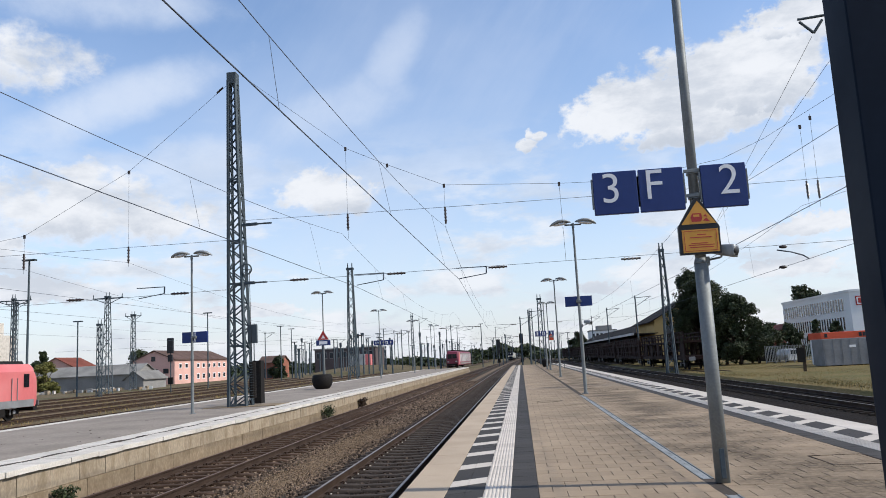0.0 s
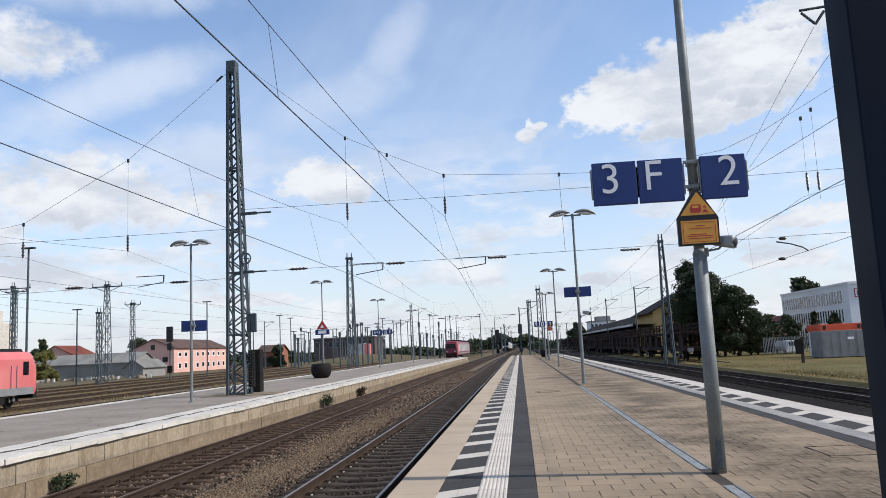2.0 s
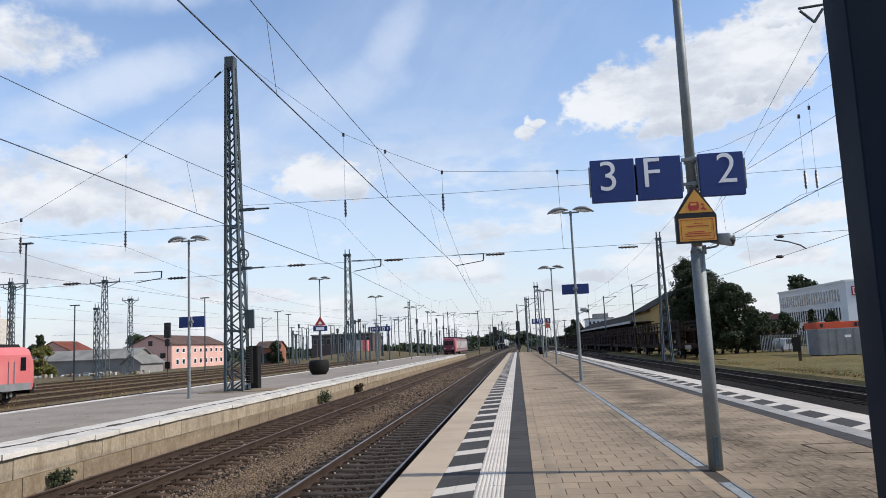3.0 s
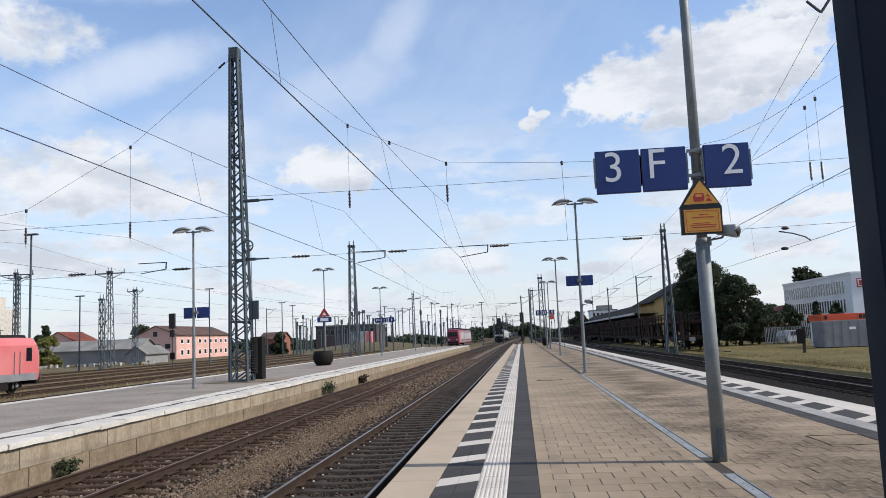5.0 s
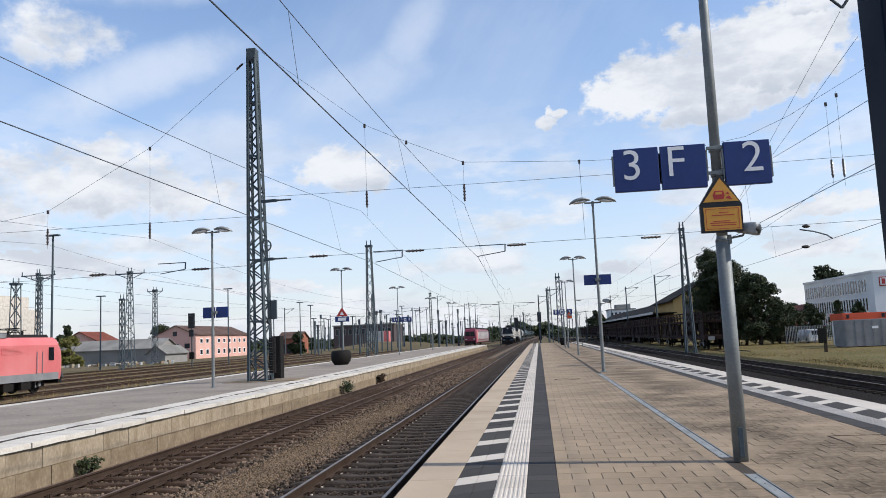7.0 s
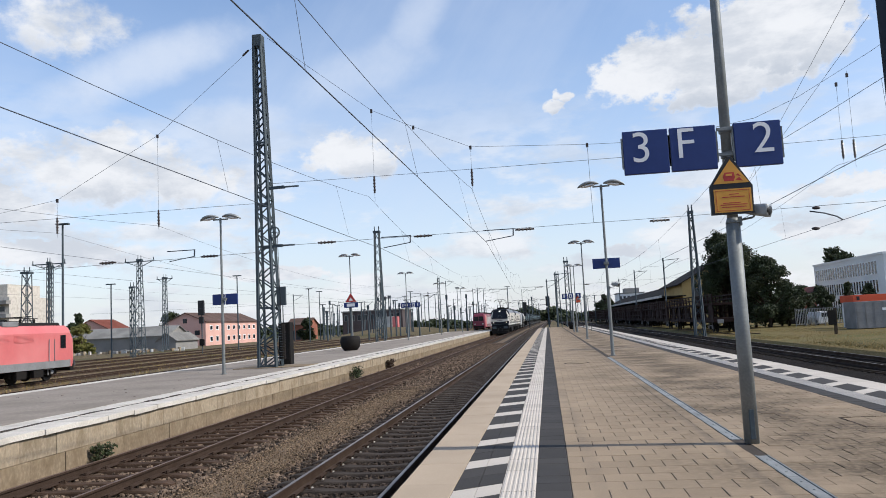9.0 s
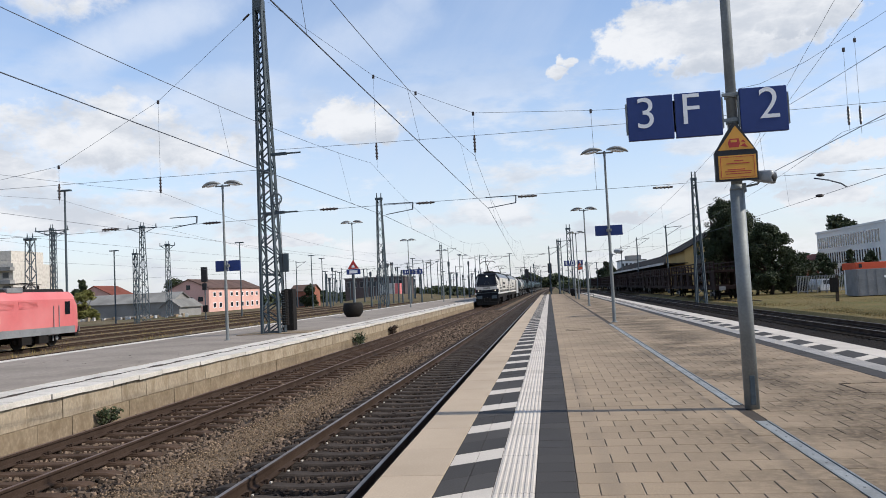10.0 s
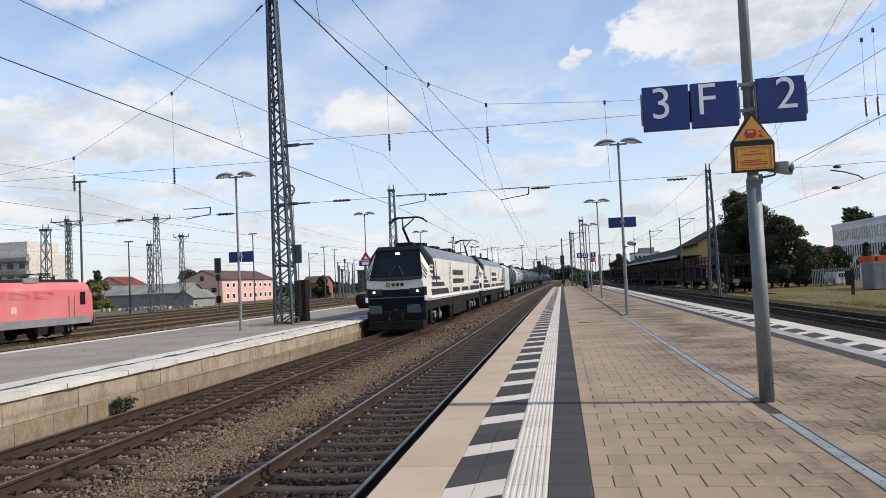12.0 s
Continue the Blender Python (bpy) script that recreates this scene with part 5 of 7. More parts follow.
        fit("logo_shape", bm, STRIPE, "plain dark ring of the logo")
        for x, lean in ((-0.14, 0.06), (0.08, 0.0), (0.30, -0.02)):
            bm = bmesh.new()
            poly(bm, ((x - 0.05 + lean, 2.08), (x + 0.07 + lean * 0.5, 2.08), (x + 0.09, 2.22), (x - 0.09, 2.22)), -0.025, 0.0)
            fit("logo_shape", bm, STRIPE)
        for s in (-1, 1):                      # stripes round the cab corner
            inner = (Vector((s * 1.24, 0.12, 2.52)), Vector((s * 1.04, 0.78, 3.72)))
            outer = (Vector((s * 1.37, 0.12, 2.36)), Vector((s * 1.44, 0.78, 2.98)))
            out = Vector((s * 0.014, -0.010, 0.004))
            for f0, f1 in ((0.02, 0.16), (0.26, 0.36), (0.46, 0.53)):
                bm = bmesh.new()
                a = [inner[0].lerp(inner[1], f0), outer[0].lerp(outer[1], f0), outer[0].lerp(outer[1], f1), inner[0].lerp(inner[1], f1)]
                top_ring = [bm.verts.new(v + out) for v in a]
                low_ring = [bm.verts.new(v) for v in a]
                bm.faces.new(top_ring)
                for q in range(4):
                    bm.faces.new((top_ring[q], low_ring[q], low_ring[(q + 1) % 4], top_ring[(q + 1) % 4]))
                fit("corner_stripe", bm, STRIPE, "dark stripe wrapping the cab corner")
        bm = bmesh.new()
        box(bm, -1.3, 1.3, -0.06, 0.0, 1.545, 1.60, 0.01)
        fit("handrail", bm, DARKSTEEL, "thin rail across the nose")
        for s in (-1, 1):
            bm = bmesh.new()
            box(bm, s * 0.92 - 0.30, s * 0.92 + 0.30, -0.05, 0.02, 1.70, 1.98, 0.03)
            lamp_unit = fit("headlight", bm, BLACK, "black headlight unit")
            if not end:
                bm = bmesh.new()
                tube(bm, (s * 1.0, -0.07, 1.84), (s * 1.0, -0.045, 1.84), 0.055, 0.055, 12)
                part("bulb", bm, HEADLIGHT, lamp_unit, "lit warm headlight")
            bm = bmesh.new()
            box(bm, s * 1.36 - 0.05, s * 1.36 + 0.05, -0.10, 0.05, 1.40, 1.62, 0.01)
            fit("step_bracket", bm, WHITEPAINT)
        bm = bmesh.new()
        box(bm, -1.36, 1.36, -0.06, 0.4, 0.55, 0.98, 0.03)
        fit("buffer_beam", bm, DARKGREY)
        bm = bmesh.new()
        loft(bm, [(-0.28, ((-1.25, 0.14), (1.25, 0.14), (1.25, 0.52), (-1.25, 0.52))), (0.2, ((-1.35, 0.14), (1.35, 0.14), (1.35, 0.56), (-1.35, 0.56)))])
        fit("snow_plough", bm, DARKGREY)
        bm = bmesh.new()
        tube(bm, (0, -0.35, 1.0), (0, 0, 1.0), 0.06, 0.06, 8)
        path_tube(bm, [(0.3, -0.06, 0.9), (0.32, -0.22, 0.6), (0.25, -0.24, 0.42), (0.15, -0.15, 0.5)], 0.03, 6)
        path_tube(bm, [(-0.3, -0.06, 0.9), (-0.32, -0.22, 0.6), (-0.25, -0.24, 0.42), (-0.15, -0.15, 0.5)], 0.03, 6)
        fit("coupling", bm, BLACK)
        for s in (-0.875, 0.875):
            bm = bmesh.new()
            tube(bm, (s, -0.05, 1.06), (s, -0.42, 1.06), 0.12, 0.10, 10)
            box(bm, s - 0.30, s + 0.30, -0.46, -0.41, 0.88, 1.24, 0.02)
            fit("buffer", bm, DARKSTEEL, "dark grey rectangular buffer")
        for s in (-1, 1):
            x0, x1 = (1.452, 1.462) if s > 0 else (-1.462, -1.452)
            for z0, z1, y0, y1 in ((1.60, 1.88, 1.0, 6.6), (2.00, 2.20, 1.15, 5.2), (2.32, 2.48, 1.15, 3.9), (2.62, 2.76, 0.9, 2.0), (2.86, 2.96, 0.85, 1.7)):
                bm = bmesh.new()
                pts = ((y0 + 0.25, z0), (y1, z0), (y1 - 0.3, z1), (y0, z1))
                u = [bm.verts.new((x0, y, z)) for y, z in pts]
                v = [bm.verts.new((x1, y, z)) for y, z in pts]
                bm.faces.new(u)
                bm.faces.new(v[::-1])
                for i in range(4):
                    bm.faces.new((u[i], v[i], v[(i + 1) % 4], u[(i + 1) % 4]))
                fit("side_stripe", bm, STRIPE, "dark slanting stripe")
            bm = bmesh.new()
            box(bm, x0, x1, 1.75, 2.15, 2.45, 3.2)
            box(bm, x0, x1, 2.55, 2.70, 2.2, 3.2)
            fit("cab_door_window", bm, SCREEN)
    for s in (-1, 1):
        x0, x1 = (1.452, 1.464) if s > 0 else (-1.464, -1.452)
        for y0, y1 in ((8.2, 11.0), (11.9, 15.2), (16.2, 18.0)):
            bm = bmesh.new()
            box(bm, x0, x1, y0, y1, 1.62, 1.86)
            part("side_stripe", bm, STRIPE, t)
        for y0, y1, z0, z1 in ((8.3, 13.2, 2.55, 2.85), (8.3, 13.6, 2.10, 2.36)):
            bm = bmesh.new()
            n = int((y1 - y0) / 0.42)
            for k in range(n):
                box(bm, x0, x1, y0 + 0.42 * k, y0 + 0.42 * k + 0.3, z0, z1)
            part("text_bar", bm, STRIPE, t)
        for y in (7.0, 7.5, 15.6, 20.6):
            bm = bmesh.new()
            box(bm, x0, x1, y, y + 0.06, 1.56, 3.25)
            for k in range(6):
                box(bm, x0, x1 + 0.02 * s, y - 0.18, y + 0.24, 1.62 + 0.26 * k, 1.65 + 0.26 * k) if y in (7.0, 20.6) else None
            part("panel_seam", bm, GREYPAINT, t)
        bm = bmesh.new()
        box(bm, x0, x1, 0.9, 22.1, 1.46, 1.54)
        part("sill", bm, WHITEPAINT, t)
        bm = bmesh.new()
        box(bm, s * 1.25 - 0.12, s * 1.25 + 0.12, 8.6, 14.4, 0.35, 1.0, 0.04)
        part("underfloor_tank", bm, DARKGREY, t)
        for y in (1.0, 7.3, 15.5, 21.8):
            bm = bmesh.new()
            box(bm, s * 1.35 - 0.08, s * 1.35 + 0.08, y - 0.3, y + 0.3, 0.3, 0.95, 0.02)
            part("step", bm, DARKGREY, t)
    bm = bmesh.new()
    loft(bm, [(y, ((-1.456, 3.36), (-1.012, 3.93), (1.012, 3.93), (1.456, 3.36))) for y in (1.7, 21.3)])
    part("roof", bm, LOCOROOF, t, "grey sloping roof")
    for y in (0.95, 22.05):
        bm = bmesh.new()
        rings = [(0.74, ((-1.455, 2.96), (-1.455, 3.0), (-1.06, 3.76), (1.06, 3.76), (1.455, 3.0), (1.455, 2.96)))]
        rings += [(q, ((-1.466, 3.04), (-1.466, 3.37), (-1.02, 3.95), (1.02, 3.95), (1.466, 3.37), (1.466, 3.04))) for q in (1.14, 1.75)]
        loft(bm, rings if y < 5 else [(23.0 - q, ring) for q, ring in rings[::-1]])
        part("cab_roof", bm, LOCODARK, t, "dark blue cab roof")
    eq = random.Random(3)
    for k in range(16):
        bm = bmesh.new()
        y = 2.4 + 1.1 * k
        w, h = eq.uniform(0.3, 0.8), eq.uniform(0.12, 0.38)
        box(bm, -w, w, y, y + eq.uniform(0.5, 0.95), 3.90, 3.92 + h, 0.03)
        part("roof_unit", bm, DARKGREY, t)
    for y in (3.6, 11.5):
        bogie(t, y if y < 5 else 19.4, (-1.75, 0.0, 1.75), WHEEL_BIG, 0.55, 2.5)
    pantograph(t, 3.4, True)
    pantograph(t, 18.8, False)
    return t


def hoop(bm, y, z, r0, r1, w, n=24):
    """A flat closed band round a tank."""
    rings = [[bm.verts.new((math.cos(2 * math.pi * i / n) * r, y + d, z + math.sin(2 * math.pi * i / n) * r)) for i in range(n)] for r, d in ((r0, -w), (r1, -w), (r1, w), (r0, w))]
    for a, b in zip(rings, rings[1:] + rings[:1]):
        for i in range(n):
            bm.faces.new((a[i], a[(i + 1) % n], b[(i + 1) % n], b[i]))


def build_tank(mat, label):
    t = thing("tank_wagon", label, "tank wagon", "tank wagons of the train")
    bm = bmesh.new()
    rings, n = [], 22
    for y, r in ((0.95, 0.3), (1.0, 0.7), (1.12, 1.1), (1.3, 1.32), (1.55, 1.42), (14.45, 1.42), (14.7, 1.32), (14.88, 1.1), (15.0, 0.7), (15.05, 0.3)):
        rings.append([bm.verts.new((math.cos(2 * math.pi * i / n) * r, y, 2.55 + math.sin(2 * math.pi * i / n) * r)) for i in range(n)])
    for a, b in zip(rings[:-1], rings[1:]):
        for i in range(n):
            bm.faces.new((a[i], a[(i + 1) % n], b[(i + 1) % n], b[i]))
    bm.faces.new(rings[0][::-1])
    bm.faces.new(rings[-1])
    part("tank", bm, mat, t, smooth=True)
    for y in (3.2, 6.4, 9.6, 12.8):
        bm = bmesh.new()
        hoop(bm, y, 2.55, 1.415, 1.47, 0.05)
        part("tank_band", bm, DARKGREY, t)
    bm = bmesh.new()
    box(bm, -1.2, -0.85, 0.4, 15.6, 0.95, 1.2)
    box(bm, 0.85, 1.2, 0.4, 15.6, 0.95, 1.2)
    box(bm, -1.3, 1.3, 0.3, 0.6, 0.9, 1.25)
    box(bm, -1.3, 1.3, 15.4, 15.7, 0.9, 1.25)
    for y in (2.0, 14.0):
        box(bm, -1.1, 1.1, y - 0.3, y + 0.3, 1.1, 1.6)
    part("underframe", bm, DARKGREY, t)
    bm = bmesh.new()
    box(bm, -0.35, 0.35, 5.0, 11.0, 4.0, 4.05)
    tube(bm, (0, 8, 3.9), (0, 8, 4.25), 0.3, 0.3, 12)
    part("walkway", bm, DARKGREY, t)
    for s in (-0.2, 0.2):
        bm = bmesh.new()
        tube(bm, (1.45, 8 + s, 1.1), (1.2, 8 + s, 3.6), 0.025, 0.025, 6)
        part("ladder_rail", bm, GREYPAINT, t)
    bogie(t, 2.4, (-0.9, 0.9), WHEEL_SMALL, 0.46, 1.3)
    bogie(t, 13.6, (-0.9, 0.9), WHEEL_SMALL, 0.46, 1.3)
    buffers(t, 0.3, -1.0)
    buffers(t, 15.7, 1.0)
    return t


def build_box_wagon():
    t = thing("box_wagon", "short white covered wagon behind the locomotives", "wagon")
    bm = bmesh.new()
    loft(bm, [(0.5, ((-1.4, 1.0), (-1.42, 3.4), (-1.0, 3.75), (1.0, 3.75), (1.42, 3.4), (1.4, 1.0))), (6.6, ((-1.4, 1.0), (-1.42, 3.4), (-1.0, 3.75), (1.0, 3.75), (1.42, 3.4), (1.4, 1.0)))])
    part("body", bm, LOCOWHITE, t)
    for k in range(7):
        bm = bmesh.new()
        box(bm, 1.41, 1.46, 0.6 + 0.98 * k, 0.68 + 0.98 * k, 1.0, 3.4)
        part("rib", bm, WHITEPAINT, t)
    bm = bmesh.new()
    box(bm, -1.25, 1.25, 0.3, 6.9, 0.75, 1.02)
    part("underframe", bm, DARKGREY, t)
    bogie(t, 1.7, (0.0,), WHEEL_SMALL, 0.46, 0.7)
    bogie(t, 5.4, (0.0,), WHEEL_SMALL, 0.46, 0.7)
    return t


train = []          # thing, distance behind the front of the train
loco = build_loco()
train.append((loco, 0.0))
train.append((copy_thing(loco, pose(0, 0, 0)), 23.9))
train.append((build_box_wagon(), 47.6))
tank_grey = build_tank(TANKGREY, "dark grey-blue tank wagon in a freight train")
tank_white = build_tank(TANKWHITE, "pale grey-white tank wagon in a freight train")
train.append((tank_grey, 55.0))
train.append((tank_white, 71.6))
for k in range(12):
    train.append((copy_thing(tank_grey, pose(0, 0, 0)), 88.2 + 16.6 * k))

# ---- red electric locomotive standing in the yard ----
red = thing("electric_locomotive", "faded red electric locomotive parked in the yard", "locomotive", at=(-33.3, 48.5, -1.02, 0, 0, 180))
end = [(0.0, hull_ring(1.3, 1.36, 1.3, 2.1, 1.3, 2.2, 0.85)), (0.20, hull_ring(1.38, 1.45, 1.3, 2.7, 1.15, 3.4, 0.85)), (0.55, hull_ring(1.42, 1.48, 1.3, 3.1, 1.1, 3.6, 0.85))]
bm = bmesh.new()
loft(bm, end + [(19.0 - y, r) for y, r in end[::-1]])
part("body", bm, TRAFFIC_RED, red)
for s in (-1, 1):
    x0, x1 = (1.482, 1.50) if s > 0 else (-1.50, -1.482)
    bm = bmesh.new()
    box(bm, x0, x1, 0.5, 18.5, 0.86, 1.32)
    part("grey_band", bm, GREYPAINT, red, "grey band along the sill")
    for y in (1.0, 17.4):
        bm = bmesh.new()
        box(bm, x0, x1 + 0.01 * s, y, y + 0.55, 2.1, 2.95, 0.0)
        f = part("side_window", bm, SCREEN, red)
    for y in (2.2, 2.75, 15.9, 16.4):
        bm = bmesh.new()
        tube(bm, (s * 1.53, y, 1.3), (s * 1.53, y, 2.7), 0.025, 0.025, 6)
        part("handrail", bm, GREYPAINT, red)
    for k in range(5):
        bm = bmesh.new()
        for j in range(7):
            box(bm, x0, x1, 4.2 + 2.2 * k, 6.0 + 2.2 * k, 2.55 + 0.07 * j, 2.585 + 0.07 * j)
        part("louvre", bm, TRAFFIC_RED, red)
    bm = bmesh.new()
    box(bm, x0, x1, 7.6, 8.1, 1.75, 2.15)
    part("logo_shape", bm, PINK, red)
    for y in (3.6, 5.2, 9.0, 14.0):
        bm = bmesh.new()
        box(bm, s * 1.3 - 0.14, s * 1.3 + 0.14, y - 0.4, y + 0.5, 0.35, 0.86, 0.03)
        part("underfloor_box", bm, DARKGREY, red)
bm = bmesh.new()
loft(bm, [(1.0, ((-1.12, 3.55), (-0.95, 3.8), (0.95, 3.8), (1.12, 3.55))), (18.0, ((-1.12, 3.55), (-0.95, 3.8), (0.95, 3.8), (1.12, 3.55)))])
part("roof", bm, DARKGREY, red, "dark grey roof")
bm = bmesh.new()
box(bm, -1.2, 1.2, 5.2, 6.6, 3.56, 3.86, 0.04)
part("roof_hatch", bm, GREYPAINT, red)
bm = bmesh.new()
box(bm, -1.35, 1.35, -0.08, 0.3, 0.6, 1.0, 0.03)
part("buffer_beam", bm, DARKGREY, red)
bm = bmesh.new()
a = [bm.verts.new(p) for p in ((-1.15, 0.02, 2.2), (1.15, 0.02, 2.2), (1.05, 0.13, 3.2), (-1.05, 0.13, 3.2))]
bm.faces.new(a)
bmesh.ops.solidify(bm, geom=bm.faces[:], thickness=0.03)
part("windscreen", bm, SCREEN, red)
buffers(red, -0.05, -1.0)
bogie(red, 3.6, (-1.65, 1.65), WHEEL_BIG, 0.6, 2.3)
bogie(red, 15.4, (-1.65, 1.65), WHEEL_BIG, 0.6, 2.3)
pantograph(red, 3.2, False)
pantograph(red, 15.0, False)

# ---- red regional train beyond the old platform ----
track(-15.7, 150, 420, RAILDULL, "bay track beyond the end of the old platform")
regional = thing("passenger_train", "red and white regional train at rest", "train", at=(-15.7, 176.0, RAIL))
end = [(0.0, hull_ring(1.25, 1.3, 1.3, 1.9, 1.25, 2.2, 0.7)), (0.5, hull_ring(1.35, 1.4, 1.3, 2.6, 1.1, 3.8, 0.7)), (1.2, hull_ring(1.36, 1.42, 1.3, 3.3, 1.0, 4.0, 0.7))]
bm = bmesh.new()
loft(bm, end + [(44.0, end[-1][1])])
part("body", bm, WINE, regional)
for a, b in ((-1.08, -0.06), (0.06, 1.08)):
    bm = bmesh.new()
    poly(bm, ((a, 2.3), (b, 2.3), (b * 0.93, 3.3), (a * 0.93, 3.3)), -0.02, 0.35)
    part("windscreen", bm, SCREEN, regional)
bm = bmesh.new()
poly(bm, ((-1.2, 0.75), (1.2, 0.75), (1.2, 1.15), (-1.2, 1.15)), -0.05, 0.1)
part("nose_panel", bm, DARKGREY, regional, "dark lower nose")
for x in (-0.9, 0.9):
    bm = bmesh.new()
    box(bm, x - 0.2, x + 0.2, -0.04, 0.05, 1.45, 1.7, 0.02)
    part("lamp", bm, TANKWHITE, regional)
bm = bmesh.new()
box(bm, 1.40, 1.45, 1.3, 4.6, 0.9, 3.6)
part("cab_side", bm, TRAFFIC_RED, regional, "paler red cab side")
bm = bmesh.new()
box(bm, 1.405, 1.415, 4.7, 43.8, 0.9, 3.5)
part("side_wall", bm, GREYWALL, regional, "grey side wall")
dwarf = thing("dwarf_signal", "small dark signal box at the end of the old platform", "signal", at=(-10.0, 140.0, LOW))
bm = bmesh.new()
box(bm, -0.4, 0.4, -0.2, 0.2, 0.55, 1.15, 0.03)
part("signal_head", bm, BLACK, dwarf)
bm = bmesh.new()
tube(bm, (0, 0, 0), (0, 0, 0.55), 0.07, 0.07, 8)
part("post", bm, DARKSTEEL, dwarf)
for k in range(9):
    bm = bmesh.new()
    box(bm, 1.42, 1.44, 5.0 + 4.2 * k, 8.2 + 4.2 * k, 1.5, 3.2)
    part("side_panel", bm, TANKWHITE, regional, "pale side panel")
bm = bmesh.new()
box(bm, -1.2, 1.2, 1.5, 43.5, 3.98, 4.2, 0.05)
part("roof_fairing", bm, DARKGREY, regional)
bogie(regional, 3.0, (-1.2, 1.2), WHEEL_SMALL, 0.46, 1.7)
bogie(regional, 20.0, (-1.2, 1.2), WHEEL_SMALL, 0.46, 1.7)

# ---- dark brown car-carrying wagons on the siding ----
def build_carrier():
    t = thing("car_carrier_wagon", "rusty dark brown open car-carrying wagon", "wagon", "parked freight wagons")
    for z, h in ((0.95, 0.35), (2.55, 0.22)):
        bm = bmesh.new()
        box(bm, -1.4, 1.4, 0.2, 25.8, z, z + h, 0.02)
        part("deck", bm, FREIGHT, t)
    for s in (-1.38, 1.38):
        for k in range(14):
            bm = bmesh.new()
            bar(bm, (s, 0.4 + 1.93 * k, 1.2), (s, 0.4 + 1.93 * k, 3.55), 0.10, 0.16)
            part("side_post", bm, FREIGHT, t)
        for z in (1.75, 3.1, 3.5):
            bm = bmesh.new()
            box(bm, s - 0.04, s + 0.04, 0.3, 25.7, z, z + 0.12)
            part("side_rail", bm, FREIGHT, t)
        for k in range(6):
            bm = bmesh.new()
            box(bm, s - 0.025, s + 0.025, 0.5 + 4.3 * k, 2.2 + 4.3 * k, 1.3, 2.5)
            part("side_panel", bm, FREIGHT, t)
    for y in (3.0, 23.0):
        bogie(t, y, (-0.9, 0.9), WHEEL_SMALL, 0.46, 1.3)
    buffers(t, 0.2, -0.9)
    return t


carrier = build_carrier()
carrier.matrix_basis = pose(16.6, 74.0, RAIL)
for k in range(1, 8):
    copy_thing(carrier, pose(16.6, 74.0 + 27.2 * k, RAIL))

# ---- plants ----
def leaf_cloud(centres, per, spread, size, seed):
    """Many small leaf quads heaped round the given centres."""
    rs = np.random.RandomState(seed)
    c = np.repeat(np.asarray(centres, float), per, 0)
    n = len(c)
    d = rs.normal(size=(n, 3))
    d /= np.linalg.norm(d, axis=1)[:, None]
    p = c + d * (spread * rs.uniform(0.25, 1.0, (n, 1)) ** 0.6) * np.array([1, 1, 0.8])
    u = rs.normal(size=(n, 3))
    u /= np.linalg.norm(u, axis=1)[:, None]
    w = np.cross(u, rs.normal(size=(n, 3)))
    w /= np.linalg.norm(w, axis=1)[:, None]
    s = size * rs.uniform(0.6, 1.4, (n, 1))
    v = np.stack([p - u * s, p + w * s * 0.55, p + u * s, p - w * s * 0.55], 1).reshape(-1, 3)
    f = np.arange(4 * n).reshape(-1, 4)
    return v.tolist(), f.tolist()


def tree(x, y, z, h, r, mat, seed, label, n=4200, size=0.17, trunk=0.28, category="tree", name="tree"):
    rs = random.Random(seed)
    t = thing(name, label, category, "trees and bushes", at=(x, y, z))
    base = h * trunk
    lobes = []
    for k in range(int(9 + r * 4)):
        a, f = rs.uniform(0, 6.283), rs.uniform(0, 1)
        rad = r * rs.uniform(0.25, 0.85) * math.sin(math.pi * min(0.93, 0.22 + 0.72 * f))
        lobes.append((math.cos(a) * rad, math.sin(a) * rad, base + (h - base) * f * 0.90, r * rs.uniform(0.20, 0.36)))
    centres = []
    for x0, y0, z0, q in lobes:
        for k in range(16):
            d = Vector((rs.gauss(0, 1), rs.gauss(0, 1), rs.gauss(0.25, 0.9))).normalized() * q * rs.uniform(0.55, 1.0)
            centres.append((x0 + d.x, y0 + d.y, z0 + d.z))
    bm = bmesh.new()
    tube(bm, (0, 0, -0.2), (0.05 * r, 0, base), 0.055 * h * 0.6, 0.04 * h * 0.6, 9)
    tube(bm, (0.05 * r, 0, base), (0, 0.05 * r, h * 0.8), 0.04 * h * 0.6, 0.01 * h, 8)
    for c in centres[::12]:
        tube(bm, (0.03 * r, 0, base + (c[2] - base) * 0.35), c, 0.012 * h, 0.004 * h, 6)
    part("trunk", bm, BARK, t)
    v, f = leaf_cloud(centres, max(10, n // len(centres)), 0.10 * r + 0.12, size, seed)
    soup("crown", v, f, mat, t)
    return t


tree(21.2, 92.0, -0.8, 10.6, 4.5, LEAF_DARK, 1, "large dark leafy tree beside the siding", 34000, 0.11, 0.12)
tree(23.6, 87.0, -0.8, 7.8, 3.2, LEAF_DARK, 2, "dark spreading tree on the verge", 24000, 0.11, 0.1)
tree(22.6, 89.0, -0.8, 6.4, 3.0, LEAF_DARK, 18, "dark undergrowth between the trees", 16000, 0.11, 0.05)
tree(24.2, 103.0, -0.8, 6.4, 2.8, LEAF_DARK, 3, "dense dark green bush by the wagons", 14000, 0.12, 0.08)
tree(20.6, 94.0, -0.8, 11.2, 3.6, LEAF_DARK, 45, "tall broad-crowned dark tree beside the siding", 22000, 0.11, 0.45)
tree(19.9, 97.0, -0.8, 6.6, 2.1, LEAF_DARK, 44, "dark shrub beside the parked wagons", 9000, 0.12, 0.08)
